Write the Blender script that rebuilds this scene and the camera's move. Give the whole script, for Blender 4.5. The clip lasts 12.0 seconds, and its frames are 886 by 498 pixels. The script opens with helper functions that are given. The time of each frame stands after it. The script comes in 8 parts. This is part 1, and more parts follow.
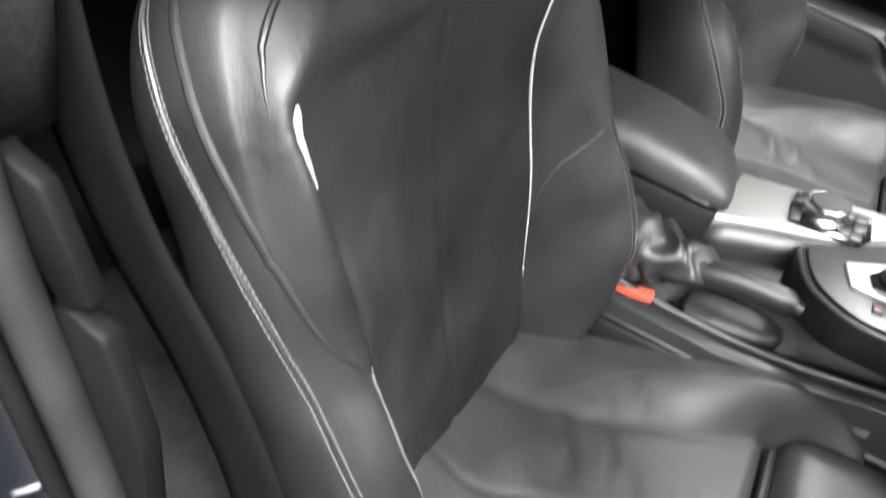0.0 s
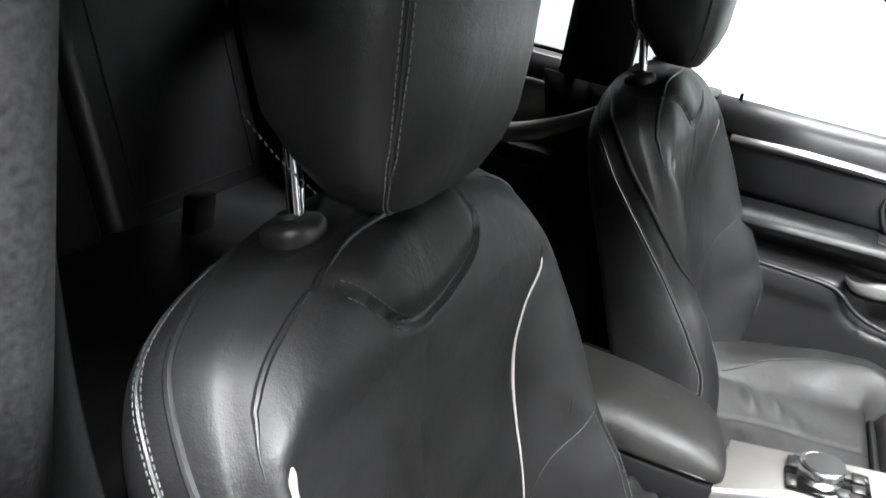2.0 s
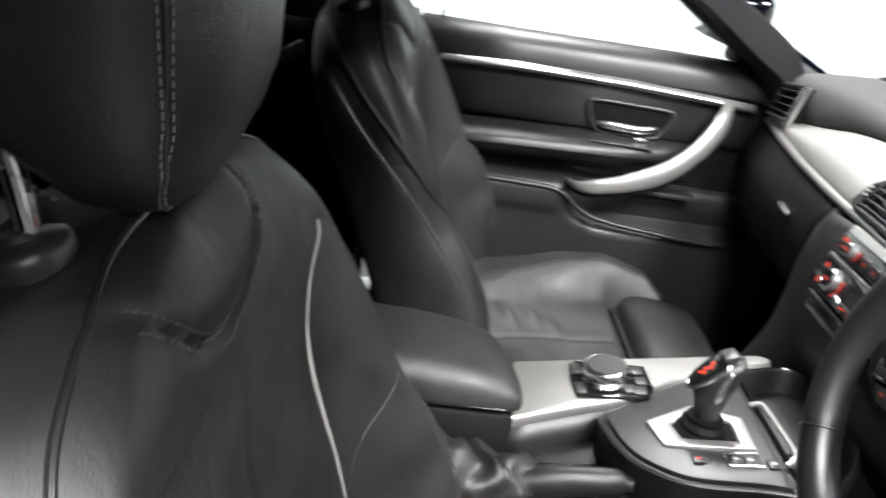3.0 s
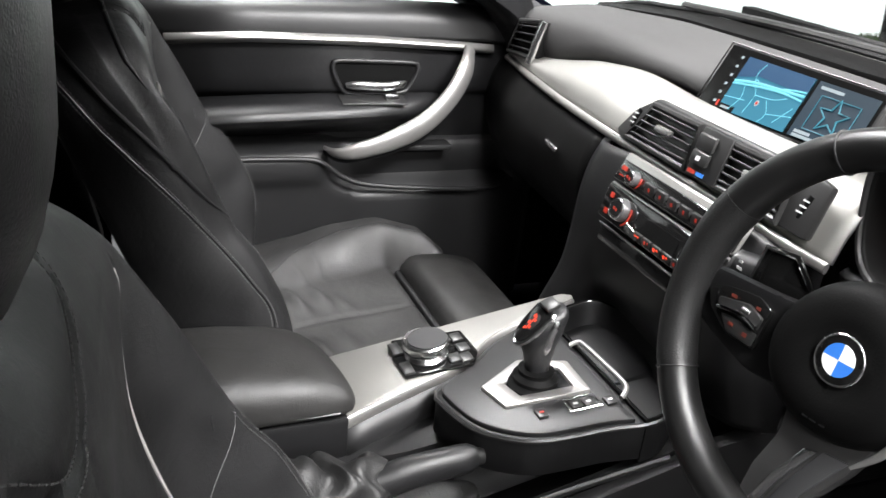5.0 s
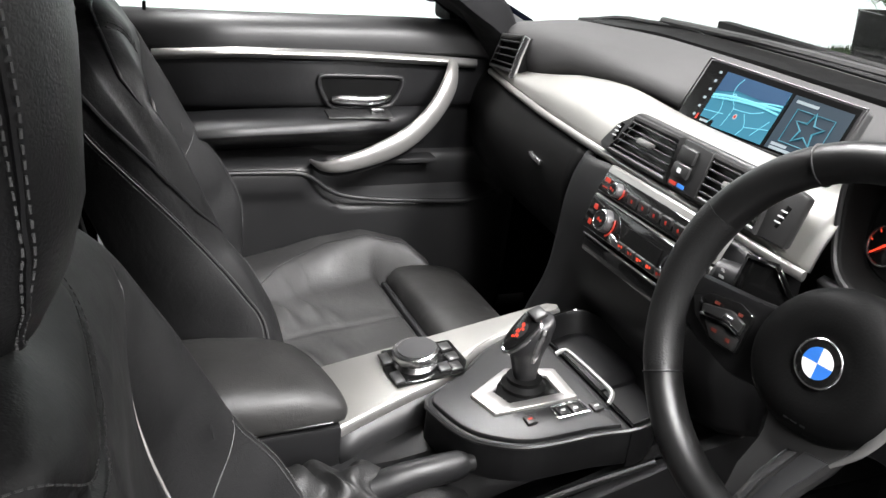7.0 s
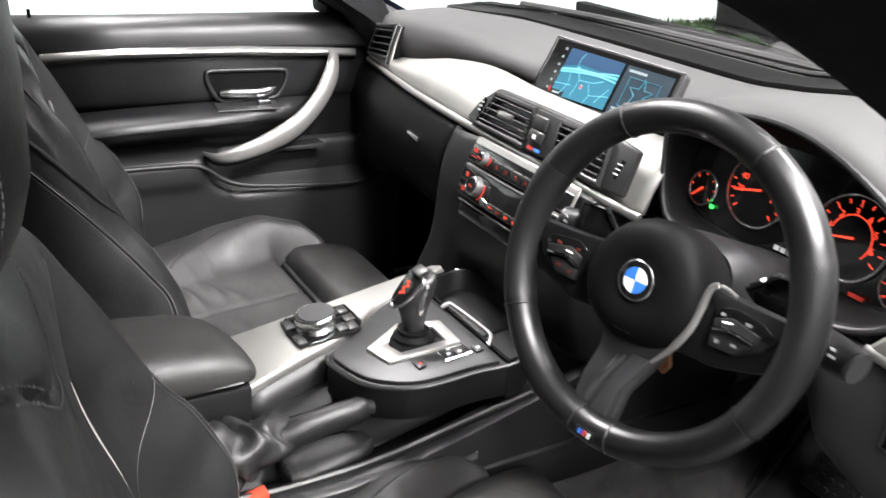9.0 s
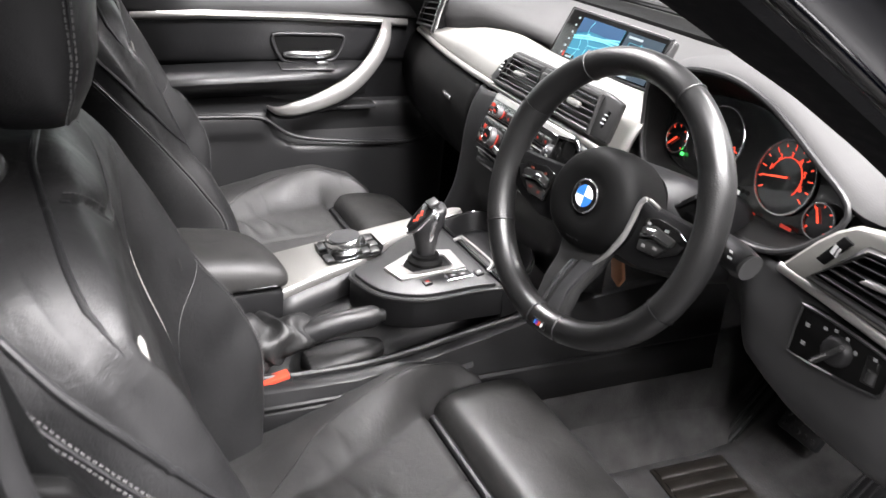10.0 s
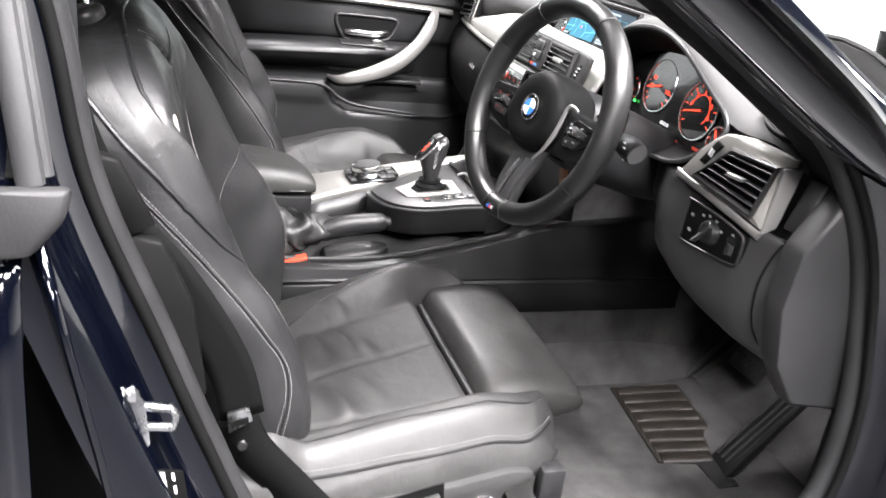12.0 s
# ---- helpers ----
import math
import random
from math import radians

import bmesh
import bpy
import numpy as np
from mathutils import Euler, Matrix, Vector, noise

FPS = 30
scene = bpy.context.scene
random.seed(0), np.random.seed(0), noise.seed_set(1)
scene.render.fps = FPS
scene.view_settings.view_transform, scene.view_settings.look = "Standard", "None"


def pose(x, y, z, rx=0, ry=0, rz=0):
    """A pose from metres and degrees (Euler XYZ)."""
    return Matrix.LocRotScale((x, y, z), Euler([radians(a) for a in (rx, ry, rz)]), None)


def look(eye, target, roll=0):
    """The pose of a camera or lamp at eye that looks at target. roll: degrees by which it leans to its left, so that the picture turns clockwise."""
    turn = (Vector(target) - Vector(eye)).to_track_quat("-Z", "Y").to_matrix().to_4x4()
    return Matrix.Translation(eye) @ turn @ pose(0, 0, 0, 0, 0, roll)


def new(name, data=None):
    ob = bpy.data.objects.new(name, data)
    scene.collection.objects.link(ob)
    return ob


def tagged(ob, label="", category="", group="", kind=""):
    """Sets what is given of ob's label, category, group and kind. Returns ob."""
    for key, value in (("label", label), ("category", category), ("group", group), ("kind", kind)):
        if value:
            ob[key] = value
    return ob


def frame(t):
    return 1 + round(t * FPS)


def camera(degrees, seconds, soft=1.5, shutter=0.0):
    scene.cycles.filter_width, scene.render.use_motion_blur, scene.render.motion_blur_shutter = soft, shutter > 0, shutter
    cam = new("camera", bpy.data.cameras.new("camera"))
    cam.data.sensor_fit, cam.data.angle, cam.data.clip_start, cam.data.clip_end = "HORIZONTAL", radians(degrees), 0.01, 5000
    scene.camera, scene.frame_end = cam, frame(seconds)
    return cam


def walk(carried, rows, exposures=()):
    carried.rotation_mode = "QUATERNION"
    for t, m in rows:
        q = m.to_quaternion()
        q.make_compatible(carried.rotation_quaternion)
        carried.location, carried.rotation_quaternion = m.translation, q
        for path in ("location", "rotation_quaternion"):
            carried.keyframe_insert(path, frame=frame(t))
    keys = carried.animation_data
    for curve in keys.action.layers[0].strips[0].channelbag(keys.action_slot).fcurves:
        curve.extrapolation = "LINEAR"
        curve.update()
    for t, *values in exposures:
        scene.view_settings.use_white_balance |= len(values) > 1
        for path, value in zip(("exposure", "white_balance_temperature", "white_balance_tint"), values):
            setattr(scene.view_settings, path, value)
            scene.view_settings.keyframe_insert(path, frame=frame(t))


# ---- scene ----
cam = camera(53.5, 12.0, shutter=0.5)
PATH = [
    (0, (1.0076, -0.2948, 1.1803), (-0.6402, -0.7337, -0.2101), 18.00),
    (0.5, (1.0076, -0.3047, 1.2023), (-0.8008, -0.8635, 0.0814), 13.60),
    (1, (0.9966, -0.3124, 1.2342), (-0.8987, -0.9647, 0.3278), 11.20),
    (1.5, (0.9911, -0.3146, 1.2441), (-0.9438, -0.9570, 0.4169), 12.40),
    (2, (0.9955, -0.3223, 1.2254), (-0.9317, -0.9449, 0.3663), 11.50),
    (2.5, (0.9592, -0.3300, 1.1979), (-0.9988, -0.8008, 0.3113), 9.90),
    (3, (0.8998, -0.4169, 1.1880), (-1.1143, -0.2739, 0.3157), 9.30),
    (3.5, (0.8481, -0.4433, 1.1770), (-1.1308, -0.0671, 0.2915), 9.10),
    (3.7, (0.8470, -0.4345, 1.1847), (-1.1088, -0.0418, 0.2574), 7.90),
    (5.3, (0.7942, -0.4906, 1.1858), (-1.0351, 0.3443, 0.2937), 5.90),
    (5.5, (0.7931, -0.4906, 1.1869), (-1.0351, 0.3454, 0.2948), 6.00),
    (6, (0.7986, -0.4917, 1.1891), (-1.0329, 0.3465, 0.3025), 5.70),
    (6.5, (0.8107, -0.4983, 1.1946), (-1.0219, 0.3421, 0.3146), 5.80),
    (8.3, (0.8382, -0.5137, 1.1880), (-0.9845, 0.4015, 0.3641), 4.60),
    (8.5, (0.8635, -0.5148, 1.2089), (-0.9097, 0.4620, 0.3498), 4.20),
    (9, (0.9438, -0.5401, 1.2199), (-0.7755, 0.5170, 0.3443), 4.20),
    (9.5, (1.0571, -0.5269, 1.2144), (-0.7205, 0.4015, 0.3091), 5.80),
    (10, (1.1715, -0.5423, 1.2188), (-0.6314, 0.3366, 0.3146), 5.20),
    (10.5, (1.2474, -0.5731, 1.2023), (-0.5610, 0.3014, 0.3047), 5.00),
    (11, (1.3299, -0.5687, 1.1869), (-0.4851, 0.2915, 0.2915), 7.40),
    (11.5, (1.4465, -0.5291, 1.1737), (-0.4444, 0.1958, 0.3135), 7.50),
    (12, (1.5609, -0.5181, 1.1594), (-0.3575, 0.1683, 0.3278), 7.60),
]
# seconds, stops, kelvin, tint: the film's camera brightens and warms a little towards the end
EXPOSURES = [(0, 0.30, 6420, 9.5), (0.6, 0.58, 6430, 9.5), (1.1, 0.58, 6440, 10), (1.6, 0.28, 6450, 10), (2.5, -0.05, 6500, 10.5), (3.5, -0.33, 6560, 11), (6.5, -0.36, 6620, 12), (8.5, -0.2, 6640, 12.5), (10.5, 0.25, 6640, 15), (12, 0.46, 6620, 14.5)]
walk(cam, [(t, look(eye, target, roll)) for t, eye, target, roll in PATH], EXPOSURES)

from mathutils.bvhtree import BVHTree

K = 1.1  # the car is drawn in units of 1.1 m

# ---- light ----
world = bpy.data.worlds.new("showroom_air")
scene.world = world
world.use_nodes = True
world.node_tree.nodes["Background"].inputs[0].default_value = (0.9, 0.95, 1.0, 1)
world.node_tree.nodes["Background"].inputs[1].default_value = 0.3


def area_lamp(name, loc, target, sx, sy, watts, color=(0.98, 0.99, 1.0)):
    d = bpy.data.lights.new(name, "AREA")
    d.shape, d.size, d.size_y, d.energy, d.color = "RECTANGLE", sx, sy, watts, color
    ob = new(name, d)
    ob.matrix_world = look(loc, target)
    return ob


# rows of LED panels under the showroom ceiling
PANELS = [(-1.7, -1.4, 130), (-1.7, -0.1, 300), (0.7, 2.3, 250), (0.6, 6.5, 160), (2.3, 1.4, 270), (2.5, -2.3, 160), (2.2, -0.4, 330), (2.3, 0.8, 460), (5.4, 0.55, 340), (4.7, -1.2, 230)]

# ---- materials ----


def surf(name, base, rough=0.5, metal=0.0, grain=0.0, grain_size=0.002, vary=0.12, vary_size=0.06, spec=0.5,
         coat=0.0, crease=0.0, wear=0.0, kind="noise"):
    """A surface with fine relief, and colour and gloss that vary at two sizes."""
    m = bpy.data.materials.new(name)
    m.use_nodes = True
    nt = m.node_tree
    n, l = nt.nodes, nt.links
    b = n["Principled BSDF"]
    b.inputs["Metallic"].default_value = metal
    b.inputs["Specular IOR Level"].default_value = spec
    b.inputs["Coat Weight"].default_value = coat
    b.inputs["Coat Roughness"].default_value = 0.04
    tc = n.new("ShaderNodeTexCoord")
    big = n.new("ShaderNodeTexNoise")
    big.inputs["Scale"].default_value = 1 / vary_size
    big.inputs["Detail"].default_value = 5
    l.new(tc.outputs["Object"], big.inputs["Vector"])
    ramp = n.new("ShaderNodeMapRange")
    ramp.inputs["From Min"].default_value, ramp.inputs["From Max"].default_value = 0.3, 0.7
    ramp.inputs["To Min"].default_value, ramp.inputs["To Max"].default_value = 1 - vary, 1 + vary
    l.new(big.outputs["Fac"], ramp.inputs["Value"])
    mul = n.new("ShaderNodeMix")
    mul.data_type, mul.blend_type = "RGBA", "MULTIPLY"
    mul.inputs[0].default_value = 1.0
    mul.inputs[6].default_value = (*base, 1)
    l.new(ramp.outputs["Result"], mul.inputs[7])
    l.new(mul.outputs[2], b.inputs["Base Color"])
    rr = n.new("ShaderNodeMapRange")
    rr.inputs["From Min"].default_value, rr.inputs["From Max"].default_value = 0.3, 0.7
    rr.inputs["To Min"].default_value = max(0.02, rough * (1 - 0.6 * vary - wear))
    rr.inputs["To Max"].default_value = min(1.0, rough * (1 + 0.6 * vary + wear))
    l.new(big.outputs["Fac"], rr.inputs["Value"])
    l.new(rr.outputs["Result"], b.inputs["Roughness"])
    last = None
    if grain:
        if kind == "leather":
            t = n.new("ShaderNodeTexVoronoi")
            t.feature = "DISTANCE_TO_EDGE"
            t.inputs["Scale"].default_value = 1 / grain_size
            out = t.outputs["Distance"]
        elif kind == "brushed":
            mp = n.new("ShaderNodeMapping")
            mp.inputs["Scale"].default_value = (1, 12, 12)
            l.new(tc.outputs["Object"], mp.inputs["Vector"])
            t = n.new("ShaderNodeTexNoise")
            t.inputs["Scale"].default_value = 0.2 / grain_size
            out = t.outputs["Fac"]
            l.new(mp.outputs["Vector"], t.inputs["Vector"])
        elif kind == "check":
            t = n.new("ShaderNodeTexChecker")
            t.inputs["Scale"].default_value = 1 / grain_size
            out = t.outputs["Fac"]
        else:
            t = n.new("ShaderNodeTexNoise")
            t.inputs["Scale"].default_value = 1 / grain_size
            t.inputs["Detail"].default_value = 3
            out = t.outputs["Fac"]
        if kind != "brushed":
            l.new(tc.outputs["Object"], t.inputs["Vector"])
        bp = n.new("ShaderNodeBump")
        bp.inputs["Strength"].default_value = grain
        bp.inputs["Distance"].default_value = grain_size * 0.3
        l.new(out, bp.inputs["Height"])
        last = bp
    if crease:
        t = n.new("ShaderNodeTexNoise")
        t.inputs["Scale"].default_value = 22
        t.inputs["Detail"].default_value = 4
        t.inputs["Distortion"].default_value = 0.8
        l.new(tc.outputs["Object"], t.inputs["Vector"])
        bp = n.new("ShaderNodeBump")
        bp.inputs["Strength"].default_value = crease
        bp.inputs["Distance"].default_value = 0.01
        l.new(t.outputs["Fac"], bp.inputs["Height"])
        if last:
            l.new(last.outputs["Normal"], bp.inputs["Normal"])
        last = bp
        t = n.new("ShaderNodeTexNoise")
        t.inputs["Scale"].default_value = 85
        t.inputs["Detail"].default_value = 6
        t.inputs["Distortion"].default_value = 1.6
        l.new(tc.outputs["Object"], t.inputs["Vector"])
        bp = n.new("ShaderNodeBump")
        bp.inputs["Strength"].default_value = crease * 0.8
        bp.inputs["Distance"].default_value = 0.003
        l.new(t.outputs["Fac"], bp.inputs["Height"])
        l.new(last.outputs["Normal"], bp.inputs["Normal"])
        last = bp
    if last:
        l.new(last.outputs["Normal"], b.inputs["Normal"])
    return m


def glow(name, color, strength):
    m = bpy.data.materials.new(name)
    m.use_nodes = True
    b = m.node_tree.nodes["Principled BSDF"]
    b.inputs["Base Color"].default_value = (*[c * 0.3 for c in color], 1)
    b.inputs["Emission Color"].default_value = (*color, 1)
    b.inputs["Emission Strength"].default_value = strength
    return m


def pane_mat(name, tint):
    """Thin clear glass: light passes straight, more gloss at a slant."""
    m = bpy.data.materials.new(name)
    m.use_nodes = True
    n, l = m.node_tree.nodes, m.node_tree.links
    n.remove(n["Principled BSDF"])
    mix, lw = n.new("ShaderNodeMixShader"), n.new("ShaderNodeLayerWeight")
    pw, fr = n.new("ShaderNodeMath"), n.new("ShaderNodeMath")
    pw.operation, pw.inputs[1].default_value = "POWER", 5.0
    fr.operation, fr.inputs[1].default_value, fr.inputs[2].default_value = "MULTIPLY_ADD", 0.7, 0.03
    l.new(lw.outputs["Facing"], pw.inputs[0])
    l.new(pw.outputs[0], fr.inputs[0])
    tr, gl = n.new("ShaderNodeBsdfTransparent"), n.new("ShaderNodeBsdfGlossy")
    tr.inputs[0].default_value = (*tint, 1)
    gl.inputs["Roughness"].default_value = 0.01
    l.new(fr.outputs[0], mix.inputs[0])
    l.new(tr.outputs[0], mix.inputs[1])
    l.new(gl.outputs[0], mix.inputs[2])
    l.new(mix.outputs[0], n["Material Output"].inputs[0])
    return m


LEATHER = surf("black_leather", (0.010, 0.010, 0.0106), 0.42, spec=0.5, grain=0.35, grain_size=0.0022, vary=0.15, vary_size=0.09, crease=0.10, kind="leather")
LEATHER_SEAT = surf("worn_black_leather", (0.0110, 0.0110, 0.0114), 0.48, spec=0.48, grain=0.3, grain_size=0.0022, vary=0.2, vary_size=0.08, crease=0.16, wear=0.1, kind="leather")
LEATHER_WHEEL = surf("polished_wheel_leather", (0.007, 0.007, 0.007), 0.34, grain=0.25, grain_size=0.0016, vary=0.12, vary_size=0.05, wear=0.05, kind="leather")
PERFORATED = surf("perforated_wheel_leather", (0.010, 0.010, 0.010), 0.42, grain=0.4, grain_size=0.003, kind="leather")
BOOT_LEATHER = surf("soft_gaiter_leather", (0.011, 0.011, 0.011), 0.5, grain=0.3, grain_size=0.002, vary=0.2, crease=0.35, kind="leather")
PIPING = surf("grey_piping", (0.42, 0.41, 0.39), 0.5, grain=0.2, grain_size=0.001)
THREAD = surf("grey_thread", (0.11, 0.11, 0.11), 0.7, grain=0.3, grain_size=0.0008)
THREAD_DARK = surf("dark_grey_thread", (0.06, 0.06, 0.06), 0.7, grain=0.3, grain_size=0.0008)
SILVER = surf("satin_silver_plating", (0.36, 0.356, 0.345), 0.30, metal=0.7, vary=0.06, grain=0.06, grain_size=0.002)
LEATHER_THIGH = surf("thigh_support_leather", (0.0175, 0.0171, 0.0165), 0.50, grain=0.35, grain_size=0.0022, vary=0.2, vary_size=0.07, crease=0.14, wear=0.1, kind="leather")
DIAL_GREY = surf("grey_dial_metal", (0.13, 0.13, 0.132), 0.38, metal=0.6, vary=0.08, grain=0.1, grain_size=0.001)
STALK_GREY = surf("grey_stalk_plastic", (0.036, 0.036, 0.036), 0.4, grain=0.2, grain_size=0.0016)
# worn grey, and paler again for light falling through the door opening
LEATHER_CUSHION = surf("worn_lit_cushion_leather", (0.029, 0.0287, 0.0284), 0.50, spec=0.42, grain=0.35, grain_size=0.0022, vary=0.22, vary_size=0.07, crease=0.14, wear=0.1, kind="leather")
SKIRT_GREY = surf("grey_black_skirt_plastic", (0.028, 0.028, 0.028), 0.42, grain=0.4, grain_size=0.0018, vary=0.1)
PLASTIC = surf("black_grained_plastic", (0.007, 0.007, 0.0074), 0.45, spec=0.28, grain=0.4, grain_size=0.0018, vary=0.1)
PLASTIC_SOFT = surf("soft_touch_black_plastic", (0.013, 0.013, 0.0135), 0.44, grain=0.3, grain_size=0.0016, vary=0.1)
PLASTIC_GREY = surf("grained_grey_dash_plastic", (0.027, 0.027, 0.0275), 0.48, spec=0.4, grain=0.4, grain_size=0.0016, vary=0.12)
# blacker than such plastic is: shade of footwell and doorway sits in the base
PLASTIC_DARK = surf("matt_shaded_black_plastic", (0.0045, 0.0045, 0.0045), 0.55, spec=0.07, grain=0.3, grain_size=0.002)
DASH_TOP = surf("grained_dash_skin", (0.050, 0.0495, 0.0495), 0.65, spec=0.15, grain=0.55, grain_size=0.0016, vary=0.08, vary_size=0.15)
SLAT_GREY = surf("satin_vent_slat", (0.024, 0.024, 0.025), 0.48, spec=0.35, grain=0.15, grain_size=0.001)
VENT_BLACK = surf("unlit_vent_black", (0.003, 0.003, 0.003), 0.8, grain=0.2, grain_size=0.003, spec=0.2)
GLOSS_BLACK = surf("gloss_black_panel", (0.006, 0.006, 0.006), 0.12, vary=0.1, coat=0.6, grain=0.03, grain_size=0.02)
SATIN_BLACK = surf("satin_black_switch", (0.018, 0.018, 0.018), 0.38, grain=0.15, grain_size=0.001)
ALU = surf("brushed_aluminium_trim", (0.50, 0.49, 0.475), 0.34, metal=0.85, grain=0.12, grain_size=0.0012, vary=0.06, vary_size=0.2, kind="brushed")
ALU_TRIM = surf("fine_pattern_aluminium", (0.25, 0.245, 0.232), 0.45, metal=0.5, grain=0.25, grain_size=0.0016, vary=0.05, kind="check")
SATIN = surf("satin_chrome", (0.66, 0.66, 0.66), 0.25, metal=1.0, vary=0.08, grain=0.05, grain_size=0.003)
CHROME = surf("chrome", (0.8, 0.8, 0.8), 0.07, metal=1.0, vary=0.1, grain=0.02, grain_size=0.01)
GREY_METAL = surf("grey_satin_spoke", (0.16, 0.16, 0.165), 0.35, metal=0.8, vary=0.08, grain=0.06, grain_size=0.002)
CARPET = surf("dark_grey_carpet", (0.048, 0.047, 0.047), 0.95, grain=1.0, grain_size=0.003, vary=0.35, vary_size=0.05, spec=0.1)
RUBBER = surf("black_rubber_seal", (0.013, 0.013, 0.0135), 0.55, spec=0.3, grain=0.3, grain_size=0.003, vary=0.2)
RUBBER_GREY = surf("grey_rubber_gasket", (0.03, 0.03, 0.031), 0.5, grain=0.25, grain_size=0.003, vary=0.2)
RUBBER_MAT = surf("brown_black_rubber_pad", (0.014, 0.012, 0.010), 0.42, grain=0.3, grain_size=0.003, vary=0.35, vary_size=0.03)
PAINT = surf("dark_blue_black_paint", (0.0008, 0.0012, 0.003), 0.10, metal=0.2, vary=0.15, coat=1.0, grain=0.03, grain_size=0.03)
RED = surf("red_release_button", (0.55, 0.06, 0.03), 0.4, grain=0.05, grain_size=0.003)
# base lowered to stand in for shade from a person at the door
WEBBING = surf("shaded_belt_webbing", (0.0017, 0.0018, 0.0019), 0.75, spec=0.1, grain=0.9, grain_size=0.0016, vary=0.1)
PILLAR_BLACK = surf("black_pillar_cloth", (0.0075, 0.0075, 0.008), 0.9, grain=0.35, grain_size=0.003, vary=0.3, vary_size=0.02, spec=0.12)
# grey cloth, darkened in colour for the same missing shade
FABRIC_GREY = surf("shaded_pillar_fabric", (0.017, 0.017, 0.0178), 0.95, grain=0.5, grain_size=0.0035, vary=0.45, vary_size=0.004, spec=0.1)
HEADLINER = surf("anthracite_headliner", (0.045, 0.045, 0.047), 0.95, grain=0.7, grain_size=0.003, vary=0.15, spec=0.1)
WALL_WHITE = surf("white_showroom_paint", (0.86, 0.86, 0.85), 0.7, grain=0.1, grain_size=0.02, vary=0.03, vary_size=0.6)
WALL_DARK = surf("dark_grey_hall_paint", (0.02, 0.02, 0.022), 0.8, grain=0.1, grain_size=0.02, vary=0.1, vary_size=0.6)
FLOOR_MAT = surf("grey_showroom_floor", (0.022, 0.022, 0.023), 0.45, grain=0.1, grain_size=0.02, vary=0.12, vary_size=0.5)
PLATE_STEEL = surf("zinc_steel", (0.62, 0.63, 0.64), 0.28, metal=1.0, vary=0.15, vary_size=0.01, grain=0.1, grain_size=0.004)
RED_GLOW = glow("amber_red_backlight", (1.0, 0.07, 0.03), 1.6)
RED_DIM = glow("dim_red_backlight", (0.9, 0.06, 0.03), 0.22)
GREEN_GLOW = glow("green_lamp", (0.05, 1.0, 0.15), 2.5)
# glow of the added white sheet on the west side
WHITE_GLOW = glow("plain_white_glow", (0.96, 0.98, 1.0), 2.1)
LAMP_GLOW = glow("led_diffuser", (1.0, 0.97, 0.93), 14.0)
GLASS = pane_mat("clear_glass", (0.93, 0.95, 0.94))
GLASS_TINT = pane_mat("tinted_side_glass", (0.70, 0.71, 0.71))
GLASS_DARK = pane_mat("dark_privacy_glass", (0.05, 0.05, 0.06))
LEGEND_DIM = surf("dull_red_legend", (0.12, 0.02, 0.012), 0.5, vary=0.05)
LEGEND_GREY = surf("grey_legend", (0.22, 0.22, 0.22), 0.5, vary=0.05)
WHITE_MARK = surf("white_legend", (0.6, 0.6, 0.6), 0.5, vary=0.05)
BLUE_ENAMEL = surf("blue_enamel", (0.03, 0.16, 0.55), 0.2, vary=0.05, coat=0.5)
WHITE_ENAMEL = surf("white_enamel", (0.75, 0.75, 0.75), 0.2, vary=0.05, coat=0.5)

# ---- building helpers ----
ORIGIN = {}


def thing(name, base, label, category, group="", kind=""):
    """An Empty at a thing's base."""
    ob = new(name)
    ob.empty_display_size = 0.05
    ob.location = Vector(base) * K
    ORIGIN[ob] = Vector(base)
    return tagged(ob, label, category, group, kind)


def part(name, bm, material, parent, label="", smooth=True, sub=0, solid=0.0, angle=40):
    """Links a bmesh as one mesh object under a thing or a part."""
    if isinstance(bm, list):
        return [part(name, one, material, parent, label, smooth, sub, solid, angle) for one in bm]
    o = ORIGIN[parent]
    bmesh.ops.translate(bm, verts=bm.verts, vec=-o)
    bmesh.ops.scale(bm, verts=bm.verts, vec=(K, K, K))
    if len(bm.faces) > 5:
        bmesh.ops.recalc_face_normals(bm, faces=bm.faces)
    me = bpy.data.meshes.new(name)
    if smooth:
        for f in bm.faces:
            f.smooth = True
        lim = radians(angle)
        for e in bm.edges:
            if len(e.link_faces) == 2 and e.calc_face_angle(0) > lim:
                e.smooth = False
    bm.to_mesh(me)
    bm.free()
    me.materials.append(material)
    ob = new(name, me)
    ob.parent = parent
    ORIGIN[ob] = o
    if label:
        ob["label"] = label
    if solid:
        s = ob.modifiers.new("thickness", "SOLIDIFY")
        s.thickness, s.offset = solid * K, -1
    if sub:
        s = ob.modifiers.new("smooth", "SUBSURF")
        s.levels = s.render_levels = sub
    return ob


def piece(name, bm, material, label, category, kind="", base=(0, 0, 0), **more):
    """A thing that is one single mesh, with its origin at base."""
    t = Vector(base)
    ORIGIN[None] = t
    ob = part(name, bm, material, None, **more)
    ob.location = t * K
    ORIGIN[ob] = t
    return tagged(ob, label, category, "", kind)


def V(*a):
    return Vector(a)


def lerp(a, b, t):
    return a + (b - a) * t


def sstep(a, b, x):
    t = min(1, max(0, (x - a) / (b - a)))
    return t * t * (3 - 2 * t)


